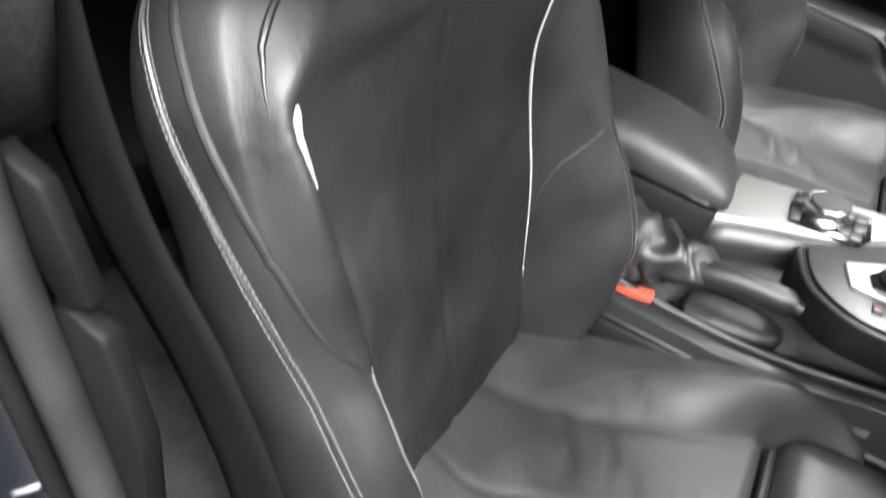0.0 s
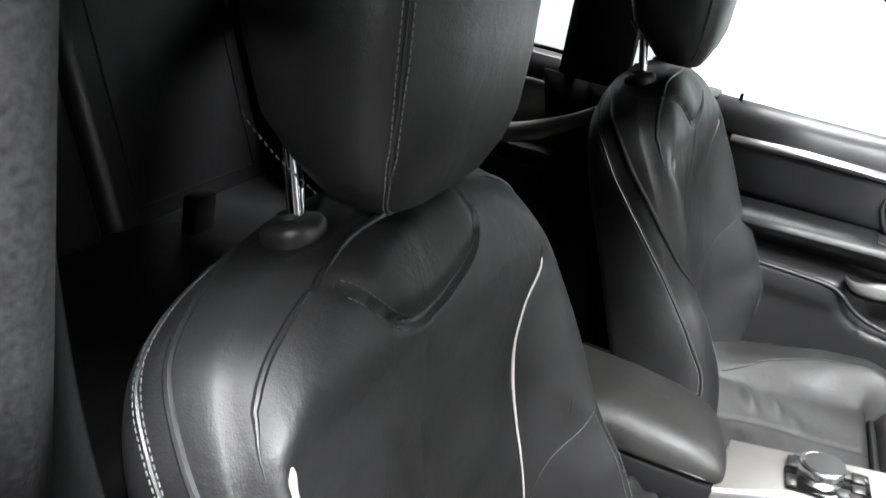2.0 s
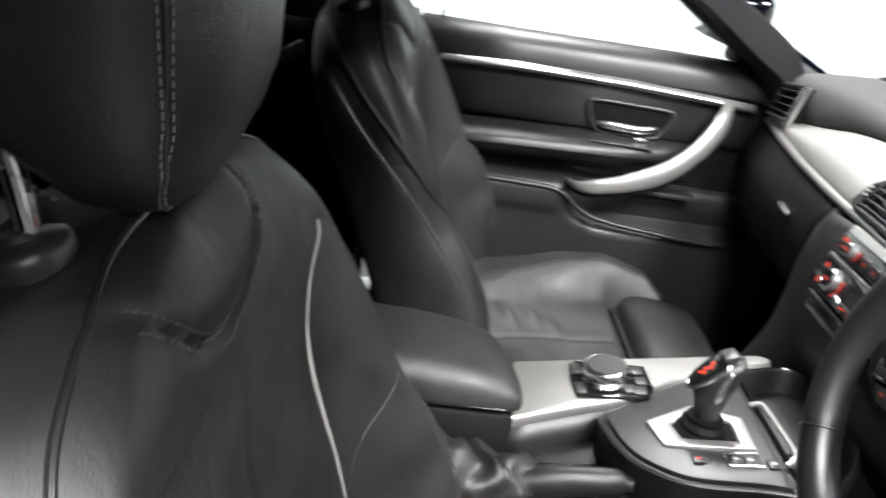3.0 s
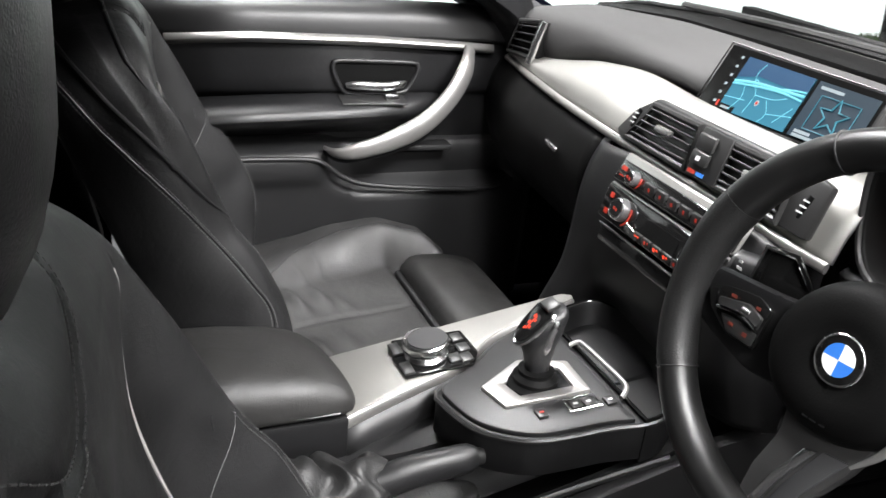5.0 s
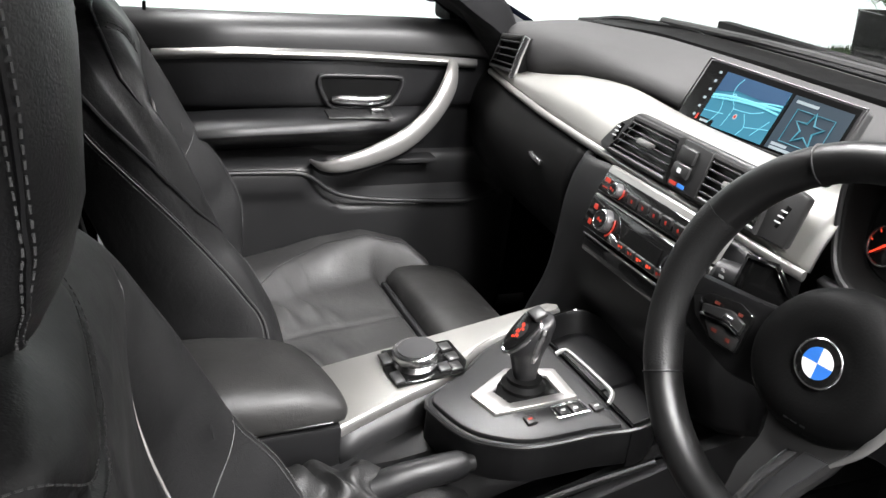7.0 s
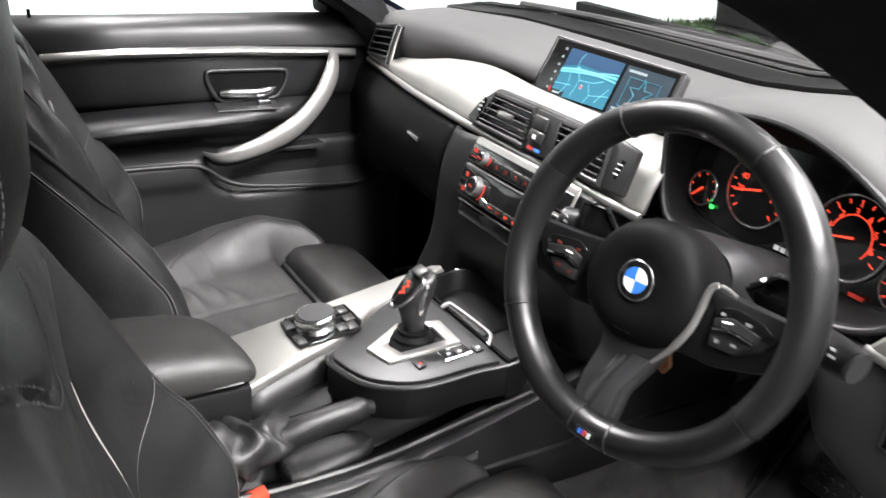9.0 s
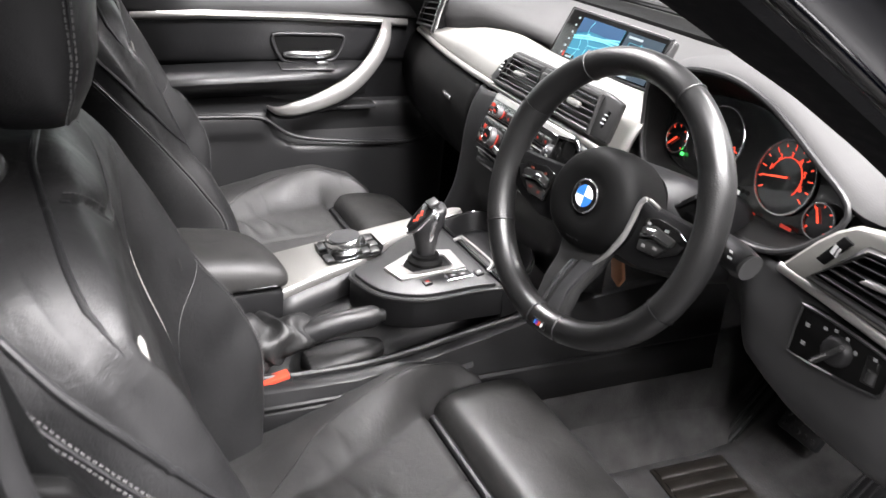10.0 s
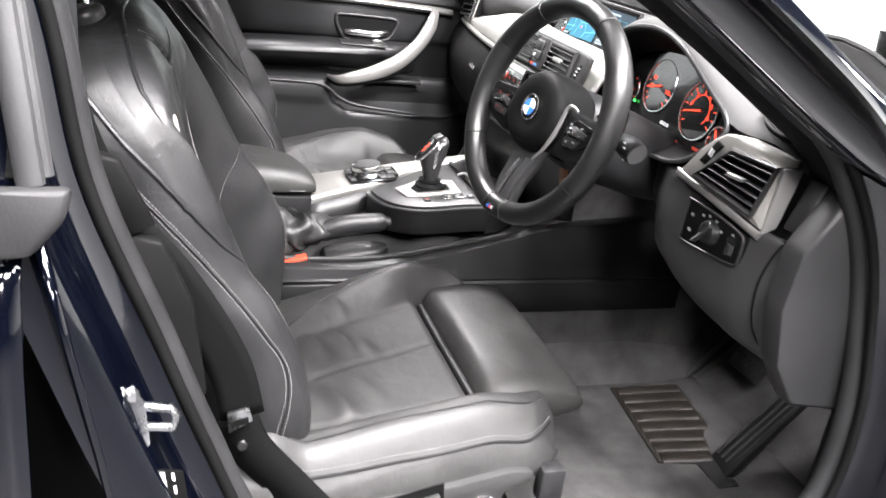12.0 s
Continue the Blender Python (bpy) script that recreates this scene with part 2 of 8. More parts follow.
def table(x, pts):
    """Smooth interpolation in a short table of (x, value)."""
    if x <= pts[0][0]:
        return pts[0][1]
    for (a, u), (b, v) in zip(pts, pts[1:]):
        if x <= b:
            return lerp(u, v, sstep(a, b, x) * 0.5 + 0.5 * (x - a) / (b - a))
    return pts[-1][1]


def spline(pts, n, closed=False):
    """Points at even steps along a Catmull-Rom curve."""
    pts = [Vector(p) for p in pts]
    m = len(pts)
    out = []
    segs = m if closed else m - 1
    for i in range(segs):
        if closed:
            p = [pts[(i + k - 1) % m] for k in range(4)]
        else:
            p = [pts[max(0, min(m - 1, i + k - 1))] for k in range(4)]
        for j in range(12):
            t = j / 12
            out.append(0.5 * (2 * p[1] + (p[2] - p[0]) * t + (2 * p[0] - 5 * p[1] + 4 * p[2] - p[3]) * t * t
                              + (3 * p[1] - p[0] - 3 * p[2] + p[3]) * t ** 3))
    out.append(pts[0].copy() if closed else pts[-1].copy())
    acc = [0.0]
    for a, b in zip(out, out[1:]):
        acc.append(acc[-1] + (b - a).length)
    res, k = [], 0
    steps = n if closed else n - 1
    for i in range(n):
        d = acc[-1] * i / steps
        while k < len(acc) - 2 and acc[k + 1] < d:
            k += 1
        span = acc[k + 1] - acc[k]
        res.append(out[k].lerp(out[k + 1], (d - acc[k]) / span if span > 1e-9 else 0))
    return res


def loft(rows, ring=False, cap=False, loop=False):
    """A skin over rows of points. ring: each row closes; loop: the last row meets the first; cap: close both ends."""
    bm = bmesh.new()
    vs = [[bm.verts.new(p) for p in r] for r in rows]
    n = len(rows[0])
    for i in range(len(vs) - (0 if loop else 1)):
        a, b = vs[i], vs[(i + 1) % len(vs)]
        for j in range(n if ring else n - 1):
            k = (j + 1) % n
            bm.faces.new((a[j], a[k], b[k], b[j]))
    if cap:
        bm.faces.new(list(reversed(vs[0])))
        bm.faces.new(vs[-1])
    return bm


def box(x0, x1, y0, y1, z0, z1, bev=0.003, seg=2):
    bm = bmesh.new()
    bmesh.ops.create_cube(bm, size=1.0)
    bmesh.ops.scale(bm, verts=bm.verts, vec=(x1 - x0, y1 - y0, z1 - z0))
    bmesh.ops.translate(bm, verts=bm.verts, vec=((x0 + x1) / 2, (y0 + y1) / 2, (z0 + z1) / 2))
    if bev:
        bmesh.ops.bevel(bm, geom=bm.edges[:], offset=bev, segments=seg, profile=0.5, affect="EDGES")
    return bm


def moved(bm, m):
    bmesh.ops.transform(bm, matrix=m, verts=bm.verts)
    return bm


def prism(poly, height, bev=0.0, seg=2):
    """A polygon of (x, y, z) points, given depth along the vector height."""
    bm = bmesh.new()
    h = Vector(height)
    a = [bm.verts.new(p) for p in poly]
    b = [bm.verts.new(Vector(p) + h) for p in poly]
    n = len(poly)
    bm.faces.new(a)
    bm.faces.new(list(reversed(b)))
    for i in range(n):
        bm.faces.new((a[i], b[i], b[(i + 1) % n], a[(i + 1) % n]))
    bmesh.ops.recalc_face_normals(bm, faces=bm.faces)
    if bev:
        bmesh.ops.bevel(bm, geom=bm.edges[:], offset=bev, segments=seg, profile=0.5, affect="EDGES")
    return bm


def tube(pts, r, n=8, closed=False, flat=1.0, up=None):
    """A round (or flattened) rod along points; r may be a list."""
    pts = [Vector(p) for p in pts]
    m = len(pts)
    rows = []
    ref = Vector(up) if up else None
    for i, p in enumerate(pts):
        if closed:
            t = pts[(i + 1) % m] - pts[i - 1]
        else:
            t = pts[min(i + 1, m - 1)] - pts[max(i - 1, 0)]
        t.normalize()
        if ref is None:
            ref = t.orthogonal()
        u = ref - t * ref.dot(t)
        u = u.normalized() if u.length > 1e-6 else t.orthogonal().normalized()
        if not up:
            ref = u
        w = t.cross(u)
        rad = r[i] if isinstance(r, (list, tuple)) else r
        rows.append([p + u * math.cos(a) * rad + w * math.sin(a) * rad * flat for a in [2 * math.pi * k / n for k in range(n)]])
    return loft(rows, ring=True, cap=not closed, loop=closed)


def lathe(profile, origin, axis=(0, 0, 1), n=32):
    """Turns (radius, height) pairs round an axis."""
    q = Vector(axis).normalized().to_track_quat("Z", "Y").to_matrix()
    rows = []
    for r, h in profile:
        rows.append([Vector(origin) + q @ Vector((max(r, 1e-5) * math.cos(a), max(r, 1e-5) * math.sin(a), h))
                     for a in [2 * math.pi * k / n for k in range(n)]])
    bm = loft(rows, ring=True, cap=True)
    bmesh.ops.remove_doubles(bm, verts=bm.verts, dist=2e-5)
    return bm


def stitches(pts, normal_of, step=0.0046, size=(0.0030, 0.0008, 0.0006)):
    """A row of short threads along a curve."""
    bm = bmesh.new()
    total = sum((b - a).length for a, b in zip(pts, pts[1:]))
    line = spline(pts, max(3, int(total / step)))
    for a, b in zip(line, line[1:]):
        t = (b - a).normalized()
        nrm = Vector(normal_of)
        nrm = (nrm - t * nrm.dot(t)).normalized()
        w = t.cross(nrm)
        c = (a + b) / 2
        v = [bm.verts.new(c + t * sx * size[0] / 2 + w * sy * size[1] / 2 + nrm * sz * size[2])
             for sx in (-1, 1) for sy in (-1, 1) for sz in (-0.3, 1)]
        for f in ((0, 1, 3, 2), (4, 6, 7, 5), (0, 4, 5, 1), (2, 3, 7, 6), (1, 5, 7, 3)):
            bm.faces.new([v[k] for k in f])
    return bm


def bars(rects, origin, right, up, out, depth=0.0004):
    """Small raised bars in a plane, one bmesh for each (x, y, width, height)."""
    made = []
    o, r, u, w = Vector(origin), Vector(right).normalized(), Vector(up).normalized(), Vector(out).normalized()
    for x, y, sx, sy in rects:
        bm = bmesh.new()
        c = [o + r * (x + a * sx / 2) + u * (y + b * sy / 2) for a, b in ((-1, -1), (1, -1), (1, 1), (-1, 1))]
        lo = [bm.verts.new(p) for p in c]
        hi = [bm.verts.new(p + w * depth) for p in c]
        bm.faces.new(hi)
        for i in range(4):
            bm.faces.new((lo[i], lo[(i + 1) % 4], hi[(i + 1) % 4], hi[i]))
        made.append(bm)
    return made

# ---- showroom ----
def slab(name, x0, x1, y0, y1, z0, z1, material, label, category):
    return piece(name, box(x0, x1, y0, y1, z0, z1, bev=0), material, label, category, kind="structure", smooth=False)


slab("floor", -5.2, 13, -7, 7, -0.06, 0, FLOOR_MAT, "grey polished showroom floor", "floor")
slab("wall_west", -4.9, -4.8, -7, 7, 2.75, 3.4, WALL_WHITE, "white header over the added glazing", "wall")
# added glowing sheet that keeps the west side evenly white without lamps
slab("backdrop", -5.05, -4.96, -7, 7, 0.0, 2.75, WHITE_GLOW, "plain glowing white sheet added behind the glazing", "backdrop")
# glazing invented to go with the glowing sheet
front = thing("added_glazing", (-4.85, 0, 0), "added floor to ceiling glazing in slim white frames", "window", kind="structure")
for y in (-6.95, -4.6, 6.9):
    part("mullion", box(-4.88, -4.82, y - 0.025, y + 0.025, 0.0, 2.75, 0.003), WALL_WHITE, front)
part("sill", box(-4.88, -4.82, -6.95, 6.9, 0.0, 0.012, 0.002), WALL_WHITE, front)
for y0, y1 in ((-6.92, -4.63), (-4.57, 1.1), (1.105, 6.87)):
    glazing_pane = part("pane", box(-4.855, -4.845, y0, y1, 0.012, 2.75, 0), GLASS, front, "clear pane of the added glazing", smooth=False)
    glazing_pane.visible_shadow = False
slab("wall_east", 12.9, 13, -7, 7, 0, 3.4, WALL_DARK, "dark grey far wall of the hall", "wall")
slab("wall_south", -4.8, 12.9, -7, -6.9, 0, 3.4, WALL_DARK, "dark grey hall wall", "wall")
slab("wall_north", -4.8, 12.9, 6.9, 7, 0, 3.4, WALL_WHITE, "plain white showroom wall", "wall")
slab("ceiling", -5.0, 13, -7, 7, 3.4, 3.46, WALL_DARK, "dark hall ceiling", "ceiling")

for px, py, watts in PANELS:
    fx, fy = px / K, py / K
    panel = thing("ceiling_light", (fx, fy, 3.39), "white rectangular LED panel under the hall ceiling", "lamp", "ceiling LED panels")
    part("frame", box(fx - 0.56, fx + 0.56, fy - 0.29, fy + 0.29, 3.16, 3.198, 0.004), PLATE_STEEL, panel)
    part("diffuser", box(fx - 0.54, fx + 0.54, fy - 0.27, fy + 0.27, 3.150, 3.162, 0.002), LAMP_GLOW, panel)
    for sx in (-0.4, 0.4):
        part("hanger", tube([(fx + sx, fy, 3.195), (fx + sx, fy, 3.40)], 0.004, 6), PLATE_STEEL, panel)
    area_lamp("led_panel_light", (px, py, 3.145 * K), (px, py, 0), 1.2, 0.6, watts)


# ---- front seats ----
SEAT_OUTLINE = [(0, 0.517), (0.06, 0.514), (0.123, 0.502), (0.172, 0.489), (0.206, 0.468), (0.225, 0.43), (0.234, 0.38), (0.237, 0.30),
                (0.238, 0.2), (0.237, 0.12), (0.233, 0.05), (0.215, -0.01), (0.17, -0.045), (0.08, -0.05), (0, -0.05)]
BACK_CENTRE = 0.23
# the backrest's relief along its height: how far out a line runs, and how far forward it stands there
OUT_X = [(-0.05, 0.17), (-0.01, 0.215), (0.05, 0.233), (0.12, 0.237), (0.30, 0.237), (0.38, 0.234), (0.43, 0.225), (0.468, 0.206), (0.489, 0.172), (0.502, 0.123), (0.517, 0.05)]
CENTRE_D = [(-0.05, -0.052), (0.1, -0.037), (0.215, -0.028), (0.276, -0.021), (0.33, -0.013), (0.375, -0.003), (0.41, 0.005), (0.442, 0.009), (0.47, 0.007), (0.495, -0.002), (0.512, -0.012)]
PIPE_X = [(-0.05, 0.135), (0.1, 0.150), (0.215, 0.154), (0.276, 0.150), (0.33, 0.150), (0.37, 0.163), (0.406, 0.187), (0.44, 0.165), (0.48, 0.12), (0.51, 0.06)]
PIPE_D = [(-0.05, -0.046), (0.1, -0.030), (0.215, -0.020), (0.276, -0.015), (0.33, -0.008), (0.37, 0.003), (0.406, 0.018), (0.44, 0.015), (0.48, 0.006), (0.51, -0.010)]
WING_X = [(-0.05, 0.16), (0.0, 0.205), (0.04, 0.224), (0.105, 0.228), (0.18, 0.224), (0.23, 0.221), (0.3, 0.219), (0.36, 0.214), (0.406, 0.203), (0.44, 0.190), (0.48, 0.150), (0.51, 0.09)]
WING_D = [(-0.05, -0.01), (0.0, 0.022), (0.04, 0.044), (0.105, 0.060), (0.177, 0.056), (0.23, 0.043), (0.3, 0.032), (0.36, 0.026), (0.406, 0.021), (0.44, 0.013), (0.48, 0.0), (0.51, -0.012)]
SEAM_X = [(-0.05, 0.14), (0.06, 0.162), (0.137, 0.178), (0.2, 0.187), (0.262, 0.189), (0.333, 0.192), (0.374, 0.204), (0.425, 0.214), (0.45, 0.190), (0.48, 0.13), (0.51, 0.06)]
SEAM_D = [(-0.05, -0.045), (0.06, -0.022), (0.137, -0.004), (0.2, 0.003), (0.262, 0.004), (0.333, -0.003), (0.374, 0.001), (0.425, 0.001), (0.45, 0.004), (0.48, 0.0), (0.51, -0.012)]
CREST_X = [(-0.05, 0.155), (0.0, 0.190), (0.06, 0.198), (0.137, 0.198), (0.196, 0.207), (0.247, 0.208), (0.3, 0.213), (0.34, 0.216), (0.39, 0.221), (0.425, 0.2195), (0.45, 0.205), (0.48, 0.165), (0.51, 0.09)]
CREST_D = [(-0.05, -0.022), (0.0, 0.002), (0.06, 0.022), (0.137, 0.031), (0.196, 0.027), (0.223, 0.020), (0.247, 0.013), (0.3, 0.011), (0.37, 0.010), (0.42, 0.003), (0.45, -0.004), (0.48, -0.010), (0.51, -0.018)]


def soft_line(pts, x):
    """A monotone smooth line through (x, value) points."""
    if x <= pts[0][0]:
        return pts[0][1]
    if x >= pts[-1][0]:
        return pts[-1][1]
    i = max(k for k in range(len(pts) - 1) if pts[k][0] <= x)
    (xa, ya), (xb, yb) = pts[i], pts[i + 1]
    h = max(1e-6, xb - xa)
    m = (yb - ya) / h

    def tangent(k):
        if k == 0 or k == len(pts) - 1:
            return m
        p, q = (pts[k][1] - pts[k - 1][1]) / max(1e-6, pts[k][0] - pts[k - 1][0]), (pts[k + 1][1] - pts[k][1]) / max(1e-6, pts[k + 1][0] - pts[k][0])
        return 0.0 if p * q <= 0 else 2 * p * q / (p + q)

    t, ma, mb = (x - xa) / h, tangent(i), tangent(i + 1)
    return ya * (1 + 2 * t) * (1 - t) ** 2 + ma * h * t * (1 - t) ** 2 + yb * t * t * (3 - 2 * t) + mb * h * t * t * (t - 1)


def centre_x(s):
    return table(s, [(0.0, 0.008), (0.1, 0.014), (0.16, 0.018), (0.25, 0.030), (0.33, 0.042), (0.375, 0.049), (0.418, 0.044), (0.442, 0.031)])


U_LINE = [(0.122, 0.489), (0.112, 0.480), (0.095, 0.461), (0.076, 0.449), (0.05, 0.442), (0.03, 0.4425), (0.0, 0.447), (-0.04, 0.457), (-0.062, 0.473), (-0.069, 0.488), (-0.066, 0.500)]


def back_depth(x, s):
    """How far the backrest's face stands forward at (across, up); x > 0 towards the door."""
    cd = soft_line(CENTRE_D, s)
    px, wx = -soft_line(PIPE_X, s), -soft_line(WING_X, s)
    sx, cx_ = soft_line(SEAM_X, s), soft_line(CREST_X, s)
    ox = soft_line(OUT_X, s)
    wd, kd = soft_line(WING_D, s), soft_line(CREST_D, s)
    knots = [(-max(ox, -wx + 0.004), wd - 0.014), (wx, wd), (px, soft_line(PIPE_D, s)), (min(0.03, sx * 0.3), cd), (sx, soft_line(SEAM_D, s)), (max(cx_, sx + 0.003), kd), (max(ox, cx_ + 0.006), kd - 0.014)]
    d = soft_line(knots, x)
    # seams lie in slight hollows, the panels between them swell
    if s < 0.41:
        d -= 0.0045 * math.exp(-((x - px) / 0.006) ** 2)
    if 0.25 < s < 0.43:
        d -= 0.004 * math.exp(-((x - sx) / 0.006) ** 2) * sstep(0.25, 0.28, s) * sstep(0.43, 0.405, s)
    d -= 0.003 * math.exp(-((x - centre_x(s)) / 0.005) ** 2) * sstep(0.45, 0.42, s)
    # the pillow at the top inside its curved seam
    low = soft_line([(-0.069, 0.49), (-0.062, 0.473), (-0.04, 0.457), (0.0, 0.447), (0.04, 0.442), (0.076, 0.449), (0.095, 0.461), (0.115, 0.484), (0.145, 0.503)], x)
    if -0.075 < x < 0.15:
        d += 0.006 * sstep(low, low + 0.022, s) * sstep(-0.068, -0.045, x) * sstep(0.15, 0.08, x)
        d -= 0.0065 * math.exp(-((s - low) / 0.0034) ** 2) * sstep(-0.075, -0.06, x) * sstep(0.15, 0.13, x)
    # soft hollows and folds of worn leather
    w = sstep(0.43, 0.36, s) * sstep(0.0, 0.06, s)
    d += 0.0022 * math.sin(31 * s + 9 * x) * math.sin(23 * x + 1.0) * w
    d -= 0.0035 * math.exp(-((x - 0.062 - 0.45 * (s - 0.30)) / 0.012) ** 2) * sstep(0.20, 0.26, s) * sstep(0.41, 0.36, s)
    d += 0.0025 * math.exp(-((x - 0.115 - 0.3 * (s - 0.30)) / 0.02) ** 2) * w
    return d


def piping_x(s):
    return soft_line(PIPE_X, s)


def make_seat(cx, hip_y, hip_z, lean, outer, label, cush=0.0, skew=0.0, shift=0.0, driver=True):
    """A leather sport seat. outer: +1 or -1, the side of its door. hip: the crease between cushion and backrest."""
    up = V(0, -math.sin(radians(lean)), math.cos(radians(lean)))
    fw = V(0, math.cos(radians(lean)), math.sin(radians(lean)))
    hip = V(cx, hip_y, hip_z)

    def at(x, s, d):
        return hip + V(x, 0, 0) + up * s + fw * d

    def bd(x, s):
        return back_depth(x * outer, s)

    def turned(bm):
        """Turns the cushion's line a little inwards towards the front."""
        for v in bm.verts:
            v.co.x += skew * (v.co.y - hip_y - 0.07) + shift
        return bm

    seat = thing("sport_seat", (cx, hip_y + 0.1, 0.24), label, "seat", "front seats")
    # backrest: rings over the face, round the edge and over the back shell
    half = spline([V(a, b, 0) for a, b in SEAT_OUTLINE], 111)
    # the console-side shoulder stands a little higher
    ring = [(p.x * outer, p.y) for p in half] + [(-p.x * outer * (1 + 0.02 * sstep(0.40, 0.46, p.y)), p.y + 0.009 * sstep(0.03, 0.10, p.x) * sstep(0.40, 0.47, p.y)) for p in reversed(half[1:-1])]
    rows = []
    for k in [0.02 + 0.58 * i / 24 for i in range(24)] + [0.60 + 0.34 * i / 44 for i in range(44)] + [0.94, 0.95, 0.96, 0.97, 0.98, 0.99, 1.0]:
        row = []
        for x, s in ring:
            a, b = x * k, BACK_CENTRE + (s - BACK_CENTRE) * k
            row.append(at(a, b, bd(a, b) - 0.014 * max(0, (k - 0.94) / 0.06) ** 2.4))
        rows.append(row)
    for tau, k_top, k_low in ((0.012, 1.003, 1.003), (0.05, 1.008, 1.008), (0.12, 1.012, 1.014), (0.22, 1.016, 1.018), (0.34, 1.018, 1.015), (0.5, 1.020, 1.002), (0.7, 1.016, 0.975), (0.86, 1.002, 0.945),
                              (0.96, 0.975, 0.92), (1.0, 0.94, 0.89), (1.02, 0.84, 0.80), (1.03, 0.6, 0.6), (1.03, 0.3, 0.3), (1.03, 0.02, 0.02)):
        row = []
        for x, s in ring:
            k = lerp(k_low, k_top, sstep(0.33, 0.44, s))
            a, b = x * k, BACK_CENTRE + (s - BACK_CENTRE) * k
            d0 = bd(x, s) - 0.014
            row.append(at(a, b, lerp(d0, -0.108, tau)))
        rows.append(row)
    shell = loft(rows, ring=True, cap=True)
    tree = BVHTree.FromBMesh(shell)
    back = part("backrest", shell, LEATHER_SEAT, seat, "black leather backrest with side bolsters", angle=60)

    def snapped(pts, n=60, lift=0.0006, bvh=None):
        """A smooth line through points near a skin, laid onto that skin."""
        out = []
        for p in spline(pts, n):
            q, nr, _, _ = (bvh or tree).find_nearest(p)
            out.append(q + (q - hip).normalized() * 0 + nr * (lift if nr.dot(p - at(0, 0.25, -0.05)) > 0 else -lift))
        return out

    def seam(rows3, side, n=60, lift=0.0006):
        return snapped([at(a * side, b, c) for a, b, c in rows3], n, lift)

    RIDGE = [(0.0, 0.510, -0.009), (0.041, 0.507, -0.016), (0.085, 0.505, -0.019), (0.135, 0.495, -0.017), (0.166, 0.489, -0.015), (0.190, 0.482, -0.013), (0.208, 0.470, -0.012), (0.220, 0.458, -0.011), (0.227, 0.441, -0.009), (0.231, 0.425, -0.006)]
    WELT = [(0.10, 0.511, -0.090), (0.163, 0.505, -0.078), (0.191, 0.497, -0.072), (0.209, 0.476, -0.067), (0.225, 0.450, -0.057), (0.234, 0.421, -0.047), (0.240, 0.393, -0.035), (0.242, 0.363, -0.023), (0.240, 0.330, -0.011), (0.231, 0.293, 0.0), (0.206, 0.248, 0.010)]
    SIDE = [(0.12, 0.512, -0.098), (0.19, 0.488, -0.090), (0.215, 0.460, -0.081), (0.224, 0.437, -0.073), (0.232, 0.400, -0.061), (0.238, 0.363, -0.047), (0.240, 0.323, -0.032), (0.241, 0.279, -0.017), (0.241, 0.229, -0.001), (0.239, 0.173, 0.012), (0.236, 0.149, 0.017), (0.235, 0.127, 0.017), (0.235, 0.100, 0.009), (0.235, 0.068, -0.010), (0.235, 0.036, -0.030)]
    TIP = [(0.204, 0.247, 0.011), (0.205, 0.223, 0.019), (0.207, 0.196, 0.026), (0.200, 0.160, 0.029), (0.196, 0.137, 0.030), (0.190, 0.100, 0.022), (0.182, 0.06, 0.010)]
    for sg in (1, -1):
        part("welt", tube(seam(RIDGE, sg, 110, 0.0004), [0.0026] * 90 + [lerp(0.0026, 0.0003, k / 19) for k in range(20)], 8), LEATHER, back, "leather welt along the ridge")
        part("side_welt", tube(seam(WELT, sg, 90, 0.0006), [0.0030] * 66 + [lerp(0.0030, 0.0008, k / 23) for k in range(24)], 8), LEATHER, back, "leather welt along the side")
        for da, dc in ((0.0, 0.0), (-0.002, -0.008)):
            part("stitching", stitches(seam([(a + da, b - dc * 0.4, c + dc) for a, b, c in (SIDE if sg == outer else SIDE[:10])], sg, 130, 0.0008), V(sg, 0, 0.3)), THREAD, back, "grey twin stitching round the side")
        part("side_seam", tube(seam([(a - 0.001, b + 0.0016, c - 0.004) for a, b, c in (SIDE if sg == outer else SIDE[:10])], sg, 110, 0.0004), 0.0014, 5), LEATHER, back)
    # grey piping: long on the console side, a short crescent on the door side
    def on_face(xs, n=60, lift=0.0008):
        line = spline([V(a * outer, b, 0) for a, b in xs], n)
        return [at(p.x, p.y, bd(p.x, p.y) + lift) for p in line]

    line = on_face([(-piping_x(s), s) for s in ((0.09, 0.12, 0.15, 0.2, 0.25, 0.30, 0.34, 0.37, 0.39, 0.406) if driver else (0.33, 0.35, 0.37, 0.39, 0.406))], 90, 0.0022)
    part("piping", tube(line, [lerp(0.0004, 0.0017, min(1, k / 60)) for k in range(80)] + [0.0017] * 6 + [0.0015, 0.0013, 0.0009, 0.0005], 8), PIPING, back, "light grey piping between panel and bolster")
    line = on_face([(soft_line(SEAM_X, s), s) for s in (0.426, 0.415, 0.40, 0.385, 0.374)], 30, 0.0022)
    part("piping", tube(line, [0.0009, 0.0014, 0.0020, 0.0023] + [0.0024] * 10 + [lerp(0.0024, 0.0005, k / 15) for k in range(16)], 8), PIPING, back, "light grey piping between panel and bolster")
    part("panel_seam", tube(on_face([(soft_line(SEAM_X, s), s) for s in (0.374, 0.35, 0.333, 0.30, 0.27, 0.25)], 50, -0.0006), 0.0012, 5), LEATHER, back)
